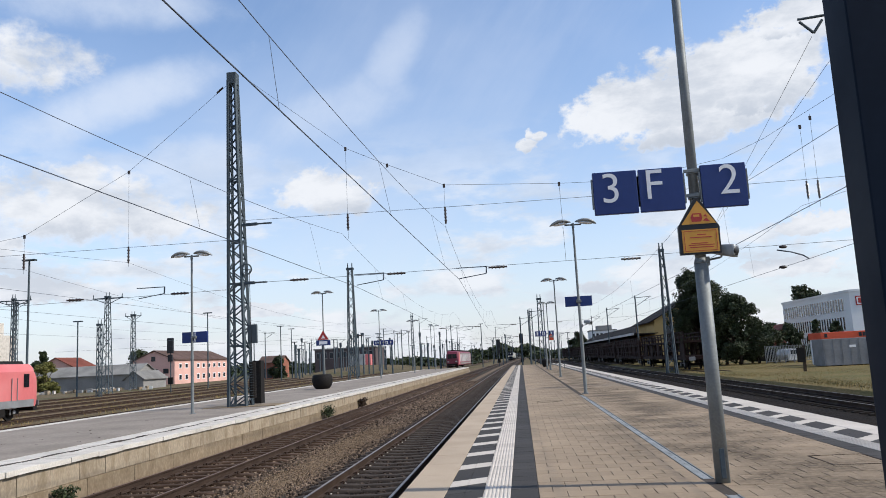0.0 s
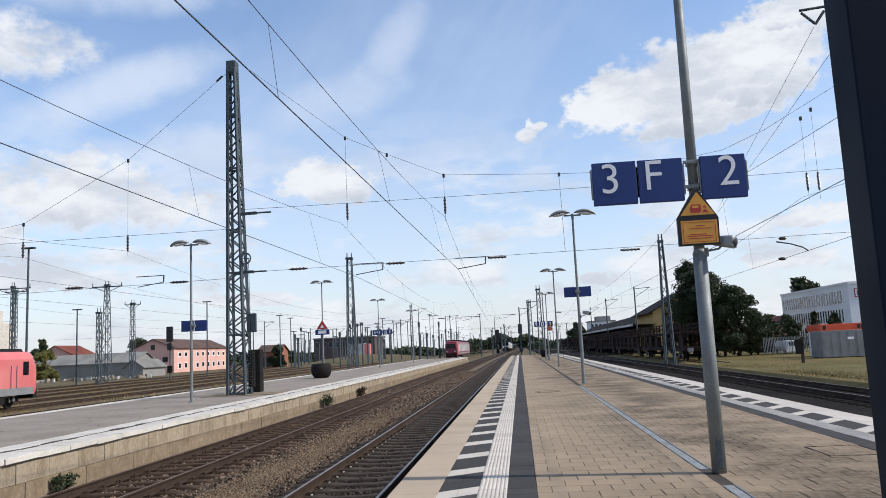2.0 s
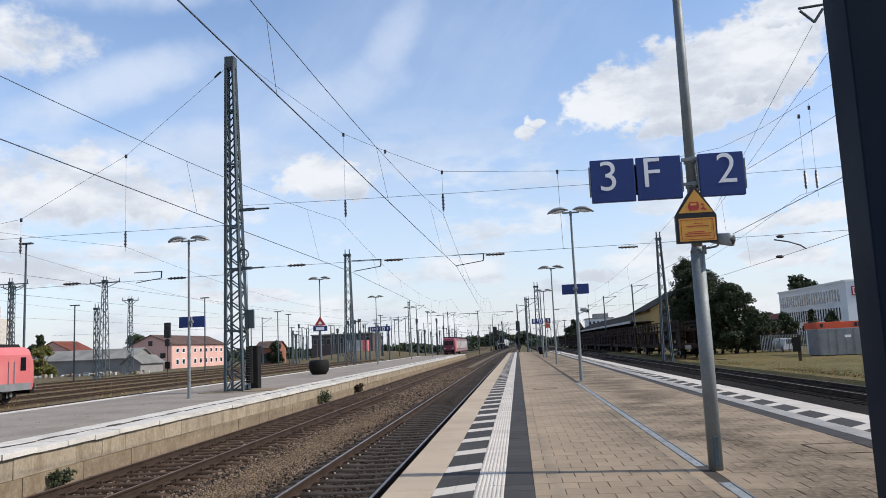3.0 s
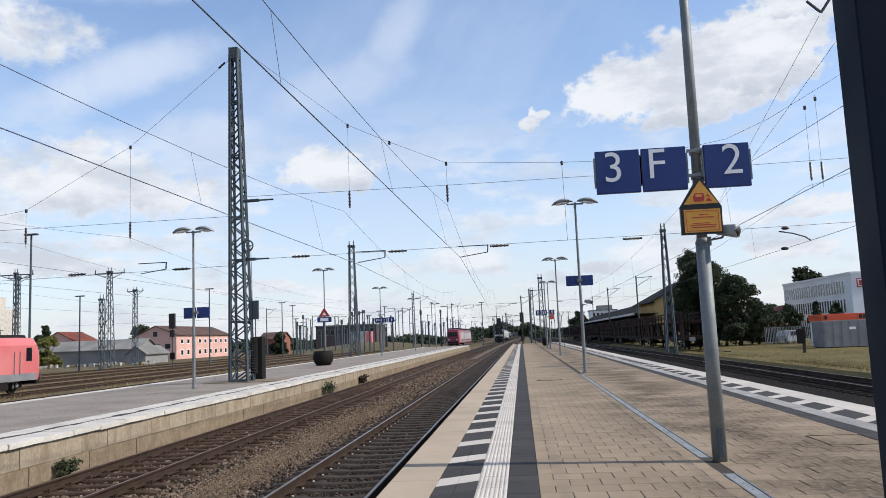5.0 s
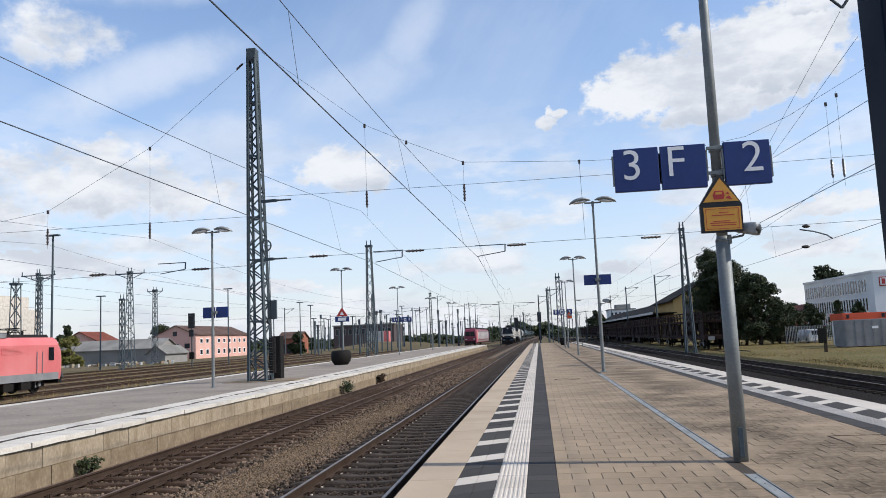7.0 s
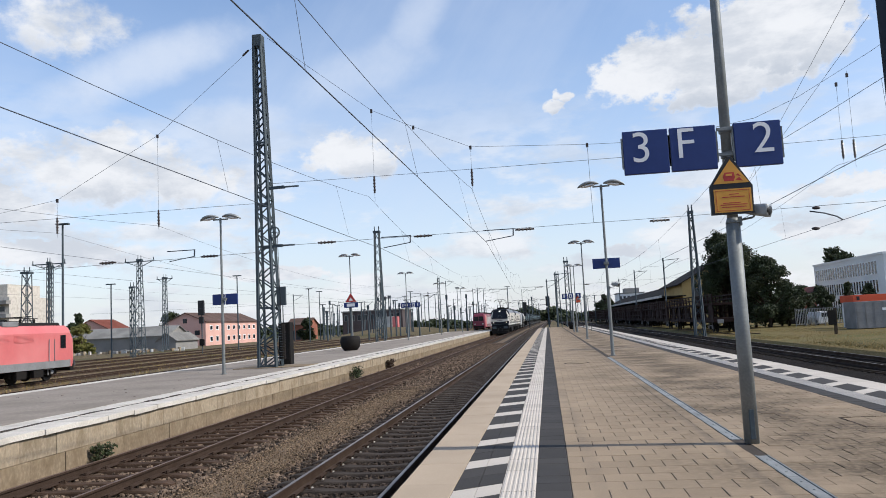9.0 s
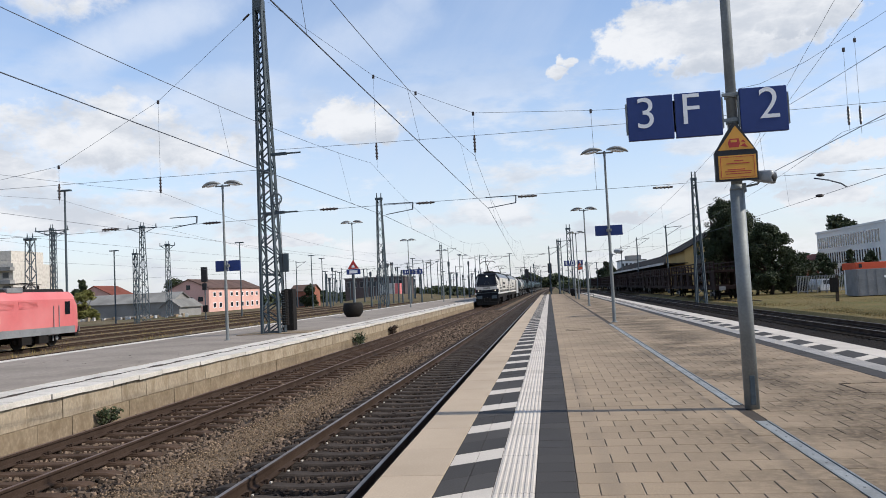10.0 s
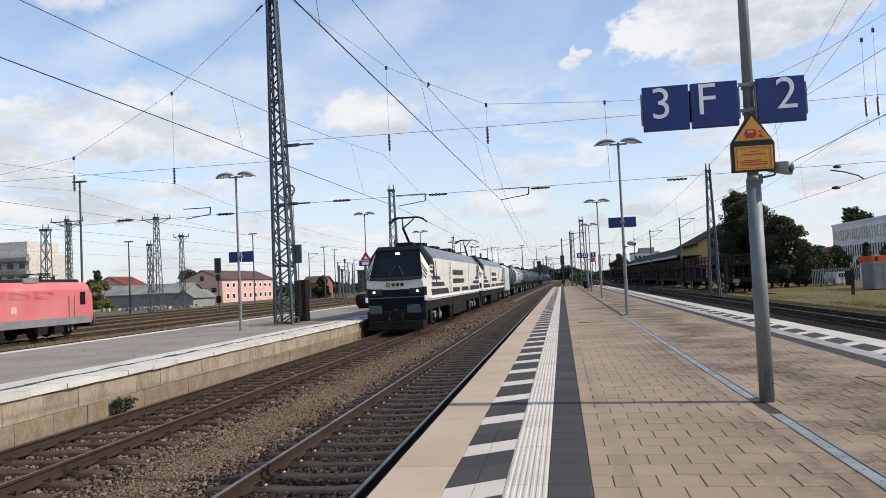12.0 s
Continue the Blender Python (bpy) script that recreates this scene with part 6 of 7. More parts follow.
tree(29.6, 98.0, -0.8, 5.0, 2.3, LEAF_DARK, 4, "dark round tree beyond the verge", 12000, 0.12, 0.12)
tree(36.4, 109.0, -0.8, 4.6, 2.0, LEAF_DARK, 5, "dark green tree near the offices", 9000, 0.13, 0.12)
tree(60.0, 168.0, -0.8, 13.5, 5.0, LEAF_DARK, 6, "tall tree rising behind the offices", 3500, 0.3, 0.5)
tree(38.6, 105.0, -0.8, 5.0, 1.2, LEAF_DARK, 7, "young tree in front of the offices", 2500, 0.17, 0.3)
tree(40.6, 104.0, -0.8, 4.6, 1.1, LEAF_DARK, 8, "young tree in front of the offices", 2500, 0.17, 0.3)
tree(46.3, 104.0, -0.8, 5.2, 1.5, LEAF_LIGHT, 9, "young green tree in front of the offices", 2500, 0.17, 0.3)
tree(-97.0, 150.0, LOW, 6.6, 3.2, LEAF_LIGHT, 10, "yellow-green bush near the parked locomotive", 11000, 0.17, 0.06)
tree(-117.6, 180.0, LOW, 10.4, 2.9, LEAF_DARK, 12, "dark conifer-like tree behind the yard", 4500, 0.3, 0.15)
tree(-121.0, 236.0, LOW, 12.2, 5.0, LEAF_DARK, 13, "dark green tree between yard buildings", 4500, 0.3, 0.15)
tree(-111.0, 240.0, LOW, 10.6, 5.0, LEAF_DARK, 14, "dark green tree between yard buildings", 4500, 0.3, 0.15)
tree(-62.0, 194.0, LOW, 5.4, 2.8, LEAF_DARK, 15, "dark bush beside a brick shed", 3500, 0.3, 0.1)
tree(17.6, 240.0, -1.0, 9.2, 3.0, LEAF_DARK, 16, "dark tree behind the station canopy", 4000, 0.3, 0.15)
tree(24.5, 330.0, -1.0, 8.5, 6.0, LEAF_DARK, 17, "dark tree beyond the sidings", 3000, 0.45, 0.15)

for x, y, s, m, seed in ((-9.02, 14.6, 0.20, LEAF_DARK, 21), (-9.02, 34.9, 0.34, LEAF_DARK, 22), (-9.02, 42.8, 0.30, LEAF_BROWN, 23)):
    t = thing("weed", "bushy weed growing at the foot of the platform wall", "weed", "wall weeds", at=(x, y, BED - 0.05))
    rs = random.Random(seed)
    cs = [(rs.uniform(-0.1, 0.5) * s * 1.5, rs.uniform(-1, 1) * s * 1.2, rs.uniform(0.15, 1.7) * s) for k in range(22)]
    v, f = leaf_cloud(cs, 26, s * 0.45, 0.03 if s < 0.3 else 0.045, seed)
    soup("leaves", v, f, m, t)
    bm = bmesh.new()
    for c in cs[::2]:
        tube(bm, (0, 0, 0), c, 0.006, 0.003, 4)
    part("stalk", bm, BARK, t)


def blades(n, x0, x1, y0, y1, z, h, seed, patch):
    rs = np.random.RandomState(seed)
    x, y = rs.uniform(x0, x1, n), rs.uniform(y0, y1, n)
    keep = (np.sin(x * 0.9 + 1.7 * np.sin(y * 0.21)) + np.sin(y * 0.33 + x * 0.4) + rs.uniform(-1, 1, n)) > patch
    x, y = x[keep], y[keep]
    n = len(x)
    a, hh, w = rs.uniform(0, 6.28, n), h * rs.uniform(0.4, 1.3, n), 0.035 * rs.uniform(0.7, 1.6, n) * (h / 0.3)
    lean = rs.normal(0, 0.35, (n, 2)) * hh[:, None]
    p0 = np.stack([x - np.cos(a) * w, y - np.sin(a) * w, np.full(n, z)], 1)
    p1 = np.stack([x + np.cos(a) * w, y + np.sin(a) * w, np.full(n, z)], 1)
    p2 = np.stack([x + lean[:, 0], y + lean[:, 1], z + hh], 1)
    return np.stack([p0, p1, p2], 1).reshape(-1, 3).tolist(), np.arange(3 * n).reshape(-1, 3).tolist()


v, f = blades(52000, 14.6, 34.0, 28.0, 92.0, -0.82, 0.10, 5, -0.3)
tagged(soup("dry_grass", v, f, STRAW), "dry yellow grass on the verge", "grass", kind="stuff")
v, f = blades(24000, -58.0, -19.0, 26.0, 130.0, LOW, 0.22, 6, 0.3)
tagged(soup("dry_weeds", v, f, STRAW), "dry brown weeds between the yard tracks", "grass", kind="stuff")
v, f = blades(12000, -58.0, -19.0, 26.0, 130.0, LOW, 0.22, 7, 1.1)
tagged(soup("green_weeds", v, f, LEAF_LIGHT), "patches of green weeds in the yard", "weeds", kind="stuff")

# dark blades stand in for the shadow lying over the near verge
v, f = blades(26000, 15.4, 24.5, 26.0, 49.0, -0.83, 0.065, 9, -2.0)
tagged(soup("green_grass", v, f, SHADE_GRASS), "grass coloured dark for the shade beside the station track", "grass", kind="stuff")
rs = random.Random(77)
cs = [(rs.uniform(-15.5, -10.8), rs.uniform(17.0, 60.0), LZ + 0.004) for k in range(46)]
v, f = leaf_cloud(cs, 5, 0.07, 0.035, 78)
v = [(x, y, LZ + 0.003 + 0.012 * abs(math.sin(x * 91.0 + y * 57.0))) for x, y, z in v]
tagged(soup("fallen_leaves", v, f, LEAF_BROWN), "dry leaves scattered on the asphalt platform", "leaves", kind="stuff")

# ---- buildings ----
def wall_box(parent, name, mat, x0, x1, y0, y1, z0, z1):
    bm = bmesh.new()
    box(bm, x0, x1, y0, y1, z0, z1)
    return part(name, bm, mat, parent)


def gable_house(name, x0, x1, y0, y1, z0, eave, ridge, wall, roof, label, category="house", along="y", over=0.4):
    """A house with a saddle roof whose ridge runs along y or x."""
    t = thing(name, label, category)
    bm = bmesh.new()
    if along == "y":
        mid = (x0 + x1) / 2
        extrude_y(bm, ((x0, z0), (x1, z0), (x1, eave), (mid, ridge), (x0, eave)), y0, y1)
    else:
        mid = (y0 + y1) / 2
        extrude_x(bm, ((y0, z0), (y1, z0), (y1, eave), (mid, ridge), (y0, eave)), x0, x1)
    part("wall", bm, wall, t)
    for s in (-1, 1):
        bm = bmesh.new()
        if along == "y":
            e = (x1 if s > 0 else x0) + s * over
            drop = (ridge - eave) / abs(mid - x0) * over
            extrude_y(bm, ((mid, ridge + 0.03), (e, eave - drop + 0.03), (e, eave - drop + 0.2), (mid, ridge + 0.22)), y0 - over, y1 + over)
        else:
            e = (y1 if s > 0 else y0) + s * over
            drop = (ridge - eave) / abs(mid - y0) * over
            extrude_x(bm, ((mid, ridge + 0.03), (e, eave - drop + 0.03), (e, eave - drop + 0.2), (mid, ridge + 0.22)), x0 - over, x1 + over)
        part("roof", bm, roof, t)
    return t


def window(parent, axis, at, u, z, w, h, frame_mat=None):
    """A framed pane on a wall: axis x for walls that face along x."""
    bm = bmesh.new()
    if axis == "x":
        box(bm, at - 0.05, at + 0.05, u, u + w, z, z + h)
    else:
        box(bm, u, u + w, at - 0.05, at + 0.05, z, z + h)
    o = part("window", bm, frame_mat or WHITEPAINT, parent)
    bm = bmesh.new()
    m = 0.1 * w
    s = 0.06
    if axis == "x":
        box(bm, at - s, at + s, u + m, u + w - m, z + m, z + h - m)
    else:
        box(bm, u + m, u + w - m, at - s, at + s, z + m, z + h - m)
    part("pane", bm, WINDOW, o)


pink = gable_house("house", -99.0, -88.0, 190.0, 226.0, LOW, 5.0, 7.4, PINK, ROOFBROWN, "pink rendered railway house with a brown roof")
for k in range(9):
    window(pink, "x", -88.0, 192.5 + 3.7 * k, 2.7, 1.7, 1.3)
    window(pink, "x", -88.0, 192.5 + 3.7 * k, -0.3, 1.7, 1.5)
for k in range(3):
    window(pink, "y", 190.0, -96.8 + 2.9 * k, 1.6, 1.4, 1.2, DARKGREY)
window(pink, "y", 190.0, -94.2, 4.8, 1.1, 1.2, DARKGREY)
shed = gable_house("shed", -116.0, -87.0, 168.0, 178.0, LOW, 1.9, 4.0, GREYWALL, ROOFGREY, "long low grey shed behind the yard", "shed", "x")
shed2 = gable_house("shed", -80.0, -76.0, 150.0, 160.0, LOW, 0.8, 2.2, GREYWALL, ROOFGREY, "small grey gabled shed", "shed")
gable_house("house", -140.0, -128.0, 212.0, 224.0, LOW, 4.6, 7.6, PINK, ROOFRED, "house with a red tiled roof behind sheds")
brick = gable_house("shed", -69.4, -63.6, 200.0, 208.0, LOW, 3.0, 4.6, REDBRICK, ROOFBROWN, "low orange-red brick shed", "shed", "x")
for k in range(3):
    window(brick, "y", 200.0, -69.0 + 1.8 * k, LOW + 0.2, 1.4, 2.6, BRICKWALL)
hall = thing("warehouse", "long dark brick warehouse beyond the yard", "warehouse")
wall_box(hall, "wall", BRICKWALL, -65.0, -45.5, 240.0, 256.0, LOW, 6.4)
wall_box(hall, "roof", ROOFGREY, -65.3, -45.2, 239.7, 256.3, 6.4, 6.75)
for k in range(9):
    window(hall, "y", 240.0, -64.4 + 2.1 * k, 3.6, 1.3, 1.9, GREYWALL)
kiosk = thing("shed", "small white and red shed far off", "shed")
wall_box(kiosk, "wall", TANKWHITE, -51.4, -46.4, 228.0, 232.0, LOW, 4.3)
wall_box(kiosk, "red_door", TRAFFIC_RED, -46.4, -44.8, 228.2, 231.8, LOW, 4.2)
flats = thing("apartment_building", "white building with balconies beyond the yard", "building")
wall_box(flats, "wall", COPING, -150.0, -127.0, 168.0, 184.0, LOW, 13.0)
wall_box(flats, "upper_wall", COPING, -140.0, -129.0, 170.0, 182.0, 13.0, 16.2)
for k in range(4):
    wall_box(flats, "balcony", GREYWALL, -150.0, -126.6, 166.4, 168.0, 1.6 + 3.2 * k, 2.5 + 3.2 * k)
    for j in range(7):
        window(flats, "y", 168.0, -149.0 + 3.2 * j, -0.2 + 3.2 * k, 1.8, 1.5, GREYWALL)
heap_rnd = random.Random(51)
for x, y, w in ((-101.0, 140.0, 3.0), (-96.0, 141.0, 4.0), (-91.0, 140.5, 3.4), (-84.0, 141.0, 4.4), (-77.0, 140.0, 3.0), (-72.0, 141.0, 4.0), (-87.5, 143.0, 3.0), (-80.5, 142.0, 3.0)):
    t = thing("stacked_material", "heap of pale concrete parts stored in the yard", "building material", "stored parts", at=(x, y, LOW))
    for k in range(9):
        bm = bmesh.new()
        a, b, c = heap_rnd.uniform(0.2, 0.6), heap_rnd.uniform(0.2, 0.5), heap_rnd.uniform(0.15, 0.75)
        box(bm, -a, a, -b, b, 0, c, 0.04)
        o = part("block", bm, heap_rnd.choice((CONCRETE_PALE, COPING, CONCRETE, GREYWALL, TANKWHITE)), t)
        o.matrix_basis = pose((k - 4) * w / 9 + heap_rnd.uniform(-0.2, 0.2), heap_rnd.uniform(-0.7, 0.7), 0, 0, 0, heap_rnd.uniform(-40, 40))

gable_house("house", 52.0, 60.0, 166.0, 176.0, -0.9, 2.6, 5.0, REDBRICK, ROOFRED, "small house with a red tiled roof behind trees")
bm = bmesh.new()
rings = []
for x, h in ((-61.0, 0.02), (-55.0, 1.5), (-46.0, 2.4), (-36.0, 1.9), (-28.0, 0.9), (-20.0, 0.02)):
    rings.append([bm.verts.new((x, y, LOW - 0.05 + z)) for y, z in ((176.0 + 0.1 * x, -0.1), (204.0, 0.55 * h), (216.0, h), (226.0, h), (240.0, -0.1))])
for a, b in zip(rings[:-1], rings[1:]):
    for i in range(4):
        bm.faces.new((a[i], a[i + 1], b[i + 1], b[i]))
tagged(part("earth_bank", bm, DIRT), "low brown weedy bank in the railway yard", "bank", kind="structure")
# station side
station = gable_house("station_house", 23.3, 37.3, 137.0, 158.0, -0.9, 6.3, 9.9, OCHRE, ROOFDARK, "ochre gabled station house with a dark roof", "house", over=0.9)
for k in range(3):
    window(station, "y", 137.0, 24.9 + 4.2 * k, 3.4, 1.3, 1.9, WHITEPAINT)
bm = bmesh.new()
box(bm, 29.5, 30.3, 144.0, 144.8, 9.0, 11.2)
part("chimney", bm, BRICKWALL, station)
wing = thing("station_wing", "long low station building with a dark roof", "building")
wall_box(wing, "wall", BRICKWALL, 23.5, 33.0, 158.5, 300.0, -0.9, 4.6)
bm = bmesh.new()
extrude_y(bm, ((22.6, 4.4), (33.8, 4.4), (28.2, 7.2)), 158.6, 300.0)
part("roof", bm, ROOFDARK, wing)
canopy = thing("platform_canopy", "long station canopy with a pale edge", "canopy")
bm = bmesh.new()
box(bm, 19.3, 23.3, 134.0, 300.0, 3.95, 4.1)
part("roof", bm, ROOFDARK, canopy)
bm = bmesh.new()
box(bm, 19.1, 19.3, 134.0, 300.0, 3.85, 4.25)
part("fascia", bm, TANKWHITE, canopy, "pale metal edge")
for k in range(14):
    bm = bmesh.new()
    tube(bm, (20.4, 136 + 12 * k, -0.9), (20.4, 136 + 12 * k, 3.95), 0.1, 0.1, 8)
    part("column", bm, DARKSTEEL, canopy)

back_house = thing("building", "pale grey building beyond the station roofs", "building")
wall_box(back_house, "wall", WHITEWALL, 27.5, 37.5, 306.0, 318.0, -0.9, 9.3)
wall_box(back_house, "roof", ROOFGREY, 27.2, 37.8, 305.7, 318.3, 9.3, 9.7)
wall_box(back_house, "roof_storey", GREYWALL, 30.5, 36.0, 308.0, 316.0, 9.7, 11.4)
for k in range(6):
    window(back_house, "y", 306.0, 28.1 + 1.55 * k, 6.9, 1.0, 1.5, GREYWALL)

offices = thing("office_building", "white office building with rows of narrow windows", "building")
OX, OY0, OY1, OT = 50.7, 123.5, 154.0, 8.5
wall_box(offices, "wall", WHITEWALL, OX, OX + 34.0, OY0, OY1, -0.9, OT)
wall_box(offices, "parapet", WHITEWALL, OX - 0.15, OX + 34.15, OY0 - 0.15, OY1 + 0.15, OT, OT + 0.35)
for lvl, z in enumerate((-0.2, 2.7, 5.6)):
    for k in range(25):
        window(offices, "x", OX, OY0 + 2.6 + 1.1 * k, z, 0.66, 2.1)
for lvl, z in enumerate((2.7, 5.6)):
    for k in range(14):
        window(offices, "y", OY0, OX + 9.5 + 1.5 * k, z, 0.8, 2.1)
bm = bmesh.new()
box(bm, OX + 0.8, OX + 2.8, OY0 - 0.10, OY0 - 0.02, 6.4, 7.8, 0.05)
logo = part("logo_plate", bm, SIGNRED, offices, "red-framed plain logo plate")
bm = bmesh.new()
box(bm, OX + 0.95, OX + 2.65, OY0 - 0.14, OY0 - 0.10, 6.55, 7.65)
part("logo_field", bm, WHITEPAINT, logo)
for x in (OX + 1.15, OX + 1.9):
    bm = bmesh.new()
    box(bm, x, x + 0.5, OY0 - 0.17, OY0 - 0.14, 6.7, 7.5)
    part("logo_shape", bm, SIGNRED, logo)
wall_box(offices, "roof_plant", DARKGREY, OX + 6.0, OX + 9.5, OY0 + 4, OY0 + 8, OT + 0.3, OT + 2.0)

shack = thing("container", "grey steel container hut on the verge", "container", at=(27.2, 68.2, -0.8))
bm = bmesh.new()
box(bm, -2.3, 2.3, -1.2, 1.2, 0.08, 2.27, 0.03)
part("body", bm, GREYPAINT, shack)
for k in range(7):
    bm = bmesh.new()
    box(bm, -2.15 + 0.68 * k, -2.08 + 0.68 * k, -1.22, -1.2, 0.15, 2.2)
    part("rib", bm, GREYPAINT, shack)
bm = bmesh.new()
box(bm, -0.2, 0.3, -1.25, -1.23, 1.5, 1.7)
part("label_plate", bm, WHITEPAINT, shack)
bm = bmesh.new()
box(bm, -2.2, 2.2, -1.1, 1.1, 0.0, 0.08)
part("skid", bm, DARKGREY, shack)
kiosk2 = thing("rental_kiosk", "kiosk with an orange-red fascia behind the container", "kiosk", at=(29.2, 73.5, -0.8))
bm = bmesh.new()
box(bm, -2.4, 2.4, -1.4, 1.5, 0, 2.25)
part("wall", bm, WHITEWALL, kiosk2)
bm = bmesh.new()
box(bm, -2.5, 2.5, -1.5, 1.6, 2.25, 2.86, 0.03)
part("fascia", bm, ORANGE, kiosk2, "orange-red fascia board")
for k, x in enumerate((0.75, 1.08, 1.41, 1.74, -2.2)):
    bm = bmesh.new()
    box(bm, x, x + 0.24, -1.54, -1.5, 2.40, 2.74)
    part("text_bar", bm, BLACK, kiosk2)
fence = thing("fence", "pale grey mesh fence along the verge", "fence")
for k in range(22):
    x = 25.4 + 0.95 * k
    bm = bmesh.new()
    bar(bm, (x, 84.0, -0.85), (x, 84.0, 1.1), 0.07)
    part("post", bm, GREYPAINT, fence)
    for j in range(5):
        bm = bmesh.new()
        bar(bm, (x + 0.16 * (j + 1), 84.0, -0.6), (x + 0.16 * (j + 1), 84.0, 1.05), 0.035)
        part("bar", bm, TANKWHITE, fence)
for z in (-0.55, 1.0):
    bm = bmesh.new()
    bar(bm, (25.4, 84.0, z), (46.3, 84.0, z), 0.05)
    part("rail", bm, GREYPAINT, fence)
post = thing("post_with_box", "wooden post with a dark metal box", "post", at=(20.5, 59.0, -0.8))
bm = bmesh.new()
bar(bm, (0, 0, 0), (0.05, 0, 1.9), 0.18)
part("post", bm, BARK, post)
bm = bmesh.new()
box(bm, -0.5, 0.05, -0.2, -0.09, 0.7, 1.75, 0.02)
part("box", bm, DARKGREY, post)
for x, y, col in ((29.2, 88.0, WHITEPAINT), (26.6, 89.0, DARKGREY)):
    car = thing("car", "parked car behind the fence", "car", "parked cars", at=(x, y, -0.78))
    bm = bmesh.new()
    extrude_y(bm, ((-0.85, 0.25), (0.85, 0.25), (0.88, 0.8), (0.6, 1.4), (-0.6, 1.4), (-0.88, 0.8)), -2.0, 2.0)
    part("body", bm, col, car)
    for s in (-1, 1):
        for q in (-1.3, 1.3):
            bm = bmesh.new()
            tube(bm, (s * 0.72, q, 0.3), (s * 0.88, q, 0.3), 0.3, 0.3, 14)
            part("wheel", bm, BLACK, car)
    bm = bmesh.new()
    box(bm, -0.6, 0.6, -2.02, -1.98, 0.85, 1.3)
    part("windscreen", bm, WINDOW, car)

# ---- distant woods ----
def woods(n, x0, x1, y0, y1, h, seed, size, z=LOW):
    rs = np.random.RandomState(seed)
    x, y = rs.uniform(x0, x1, n), rs.uniform(y0, y1, n)
    top = h * (0.65 + 0.35 * np.sin(x * 0.043 + seed) * np.sin(x * 0.017 + 2 * seed) + 0.15 * np.sin(x * 0.21))
    c = np.stack([x, y, z + top * rs.uniform(0.0, 1.0, n)], 1)
    return leaf_cloud(c, 5, size * 1.6, size, seed)


for args, label, m in (((2200, -420, -95, 300, 380, 7.0, 31, 1.3), "dark treeline behind the yard", LEAF_DARK), ((1500, -110, -20, 330, 420, 5.6, 32, 1.1), "low dark treeline at the end of the yard", LEAF_DARK),
                       ((2600, -75, 25, 820, 900, 17.5, 33, 1.9), "wooded hill in the distance", LEAF_DARK), ((1600, 6, 120, 420, 520, 6.0, 34, 1.3), "distant trees behind the station", LEAF_DARK),
                       ((1500, 60, 330, 190, 260, 8.0, 35, 1.3), "trees behind the office building", LEAF_DARK), ((1200, 34, 60, 112, 121, 2.0, 36, 0.4), "hedge in front of the offices", LEAF_DARK)):
    v, f = woods(*args)
    tagged(soup("woods", v, f, m), label, "trees", kind="stuff")

# ---- island platform and its paving ----
PX0, PX1, PY0, PY1 = -1.43, 5.72, -12.0, 118.0
platform = thing("platform", "island platform paved with beige concrete blocks", "platform", kind="structure")
bm = bmesh.new()
box(bm, PX0 + 0.10, PX1 - 0.10, PY0, PY1, LOW, -0.05)
part("platform_body", bm, CONCRETE, platform)
bm = bmesh.new()
box(bm, PX0 + 0.11, PX1 - 0.11, PY0, PY1, -0.05, -0.007)
part("joint_bed", bm, JOINT, platform)
bm = bmesh.new()
extrude_x(bm, ((PY1, LOW), (PY1 + 8, LOW), (PY1, -0.02)), PX0 + 0.1, PX1 - 0.1)
part("platform_ramp", bm, JOINT, platform)

slab = tile_mesh(0.50, 0.992, 0.12, SLAB)
slab_pale = tile_mesh(0.50, 0.992, 0.12, TACTILE)
dark = tile_mesh(0.292, 0.296, 0.04, ANTHRACITE)


def ribbed_tile():
    bm = bmesh.new()
    box(bm, -0.148, 0.148, -0.1485, 0.1485, -0.04, -0.003)
    for k in range(7):
        x = -0.126 + 0.042 * k
        extrude_y(bm, ((x - 0.015, -0.003), (x + 0.015, -0.003), (x + 0.009, 0.003), (x - 0.009, 0.003)), -0.1485, 0.1485)
    me = finish(bm)
    me.materials.append(TACTILE)
    return me


def slant_tile(y0, y1, skew, mat):
    """A tile with slanting ends, from y0 to y1 along the edge."""
    bm = bmesh.new()
    w = 0.203
    lo = [bm.verts.new(p) for p in ((-w, y0, -0.04), (w, y0 + skew, -0.04), (w, y1 + skew, -0.04), (-w, y1, -0.04))]
    hi = [bm.verts.new((v.co.x, v.co.y, 0.0)) for v in lo]
    for i in range(4):
        bm.faces.new((lo[i], lo[(i + 1) % 4], hi[(i + 1) % 4], hi[i]))
    bm.faces.new(hi)
    me = finish(bm)
    me.materials.append(mat)
    return me


ribs = ribbed_tile()
def slant_pieces(y0, y1, skew, mat):
    """A slanting bar cut into two tiles by a narrow joint."""
    bm = bmesh.new()
    for x0, x1 in ((-0.203, -0.003), (0.001, 0.203)):
        q0, q1 = skew * (x0 + 0.203) / 0.406, skew * (x1 + 0.203) / 0.406
        lo = [bm.verts.new(p) for p in ((x0, y0 + q0, -0.04), (x1, y0 + q1, -0.04), (x1, y1 + q1, -0.04), (x0, y1 + q0, -0.04))]
        hi = [bm.verts.new((v.co.x, v.co.y, 0.0)) for v in lo]
        for i in range(4):
            bm.faces.new((lo[i], lo[(i + 1) % 4], hi[(i + 1) % 4], hi[i]))
        bm.faces.new(hi)
    me = finish(bm)
    me.materials.append(mat)
    return me


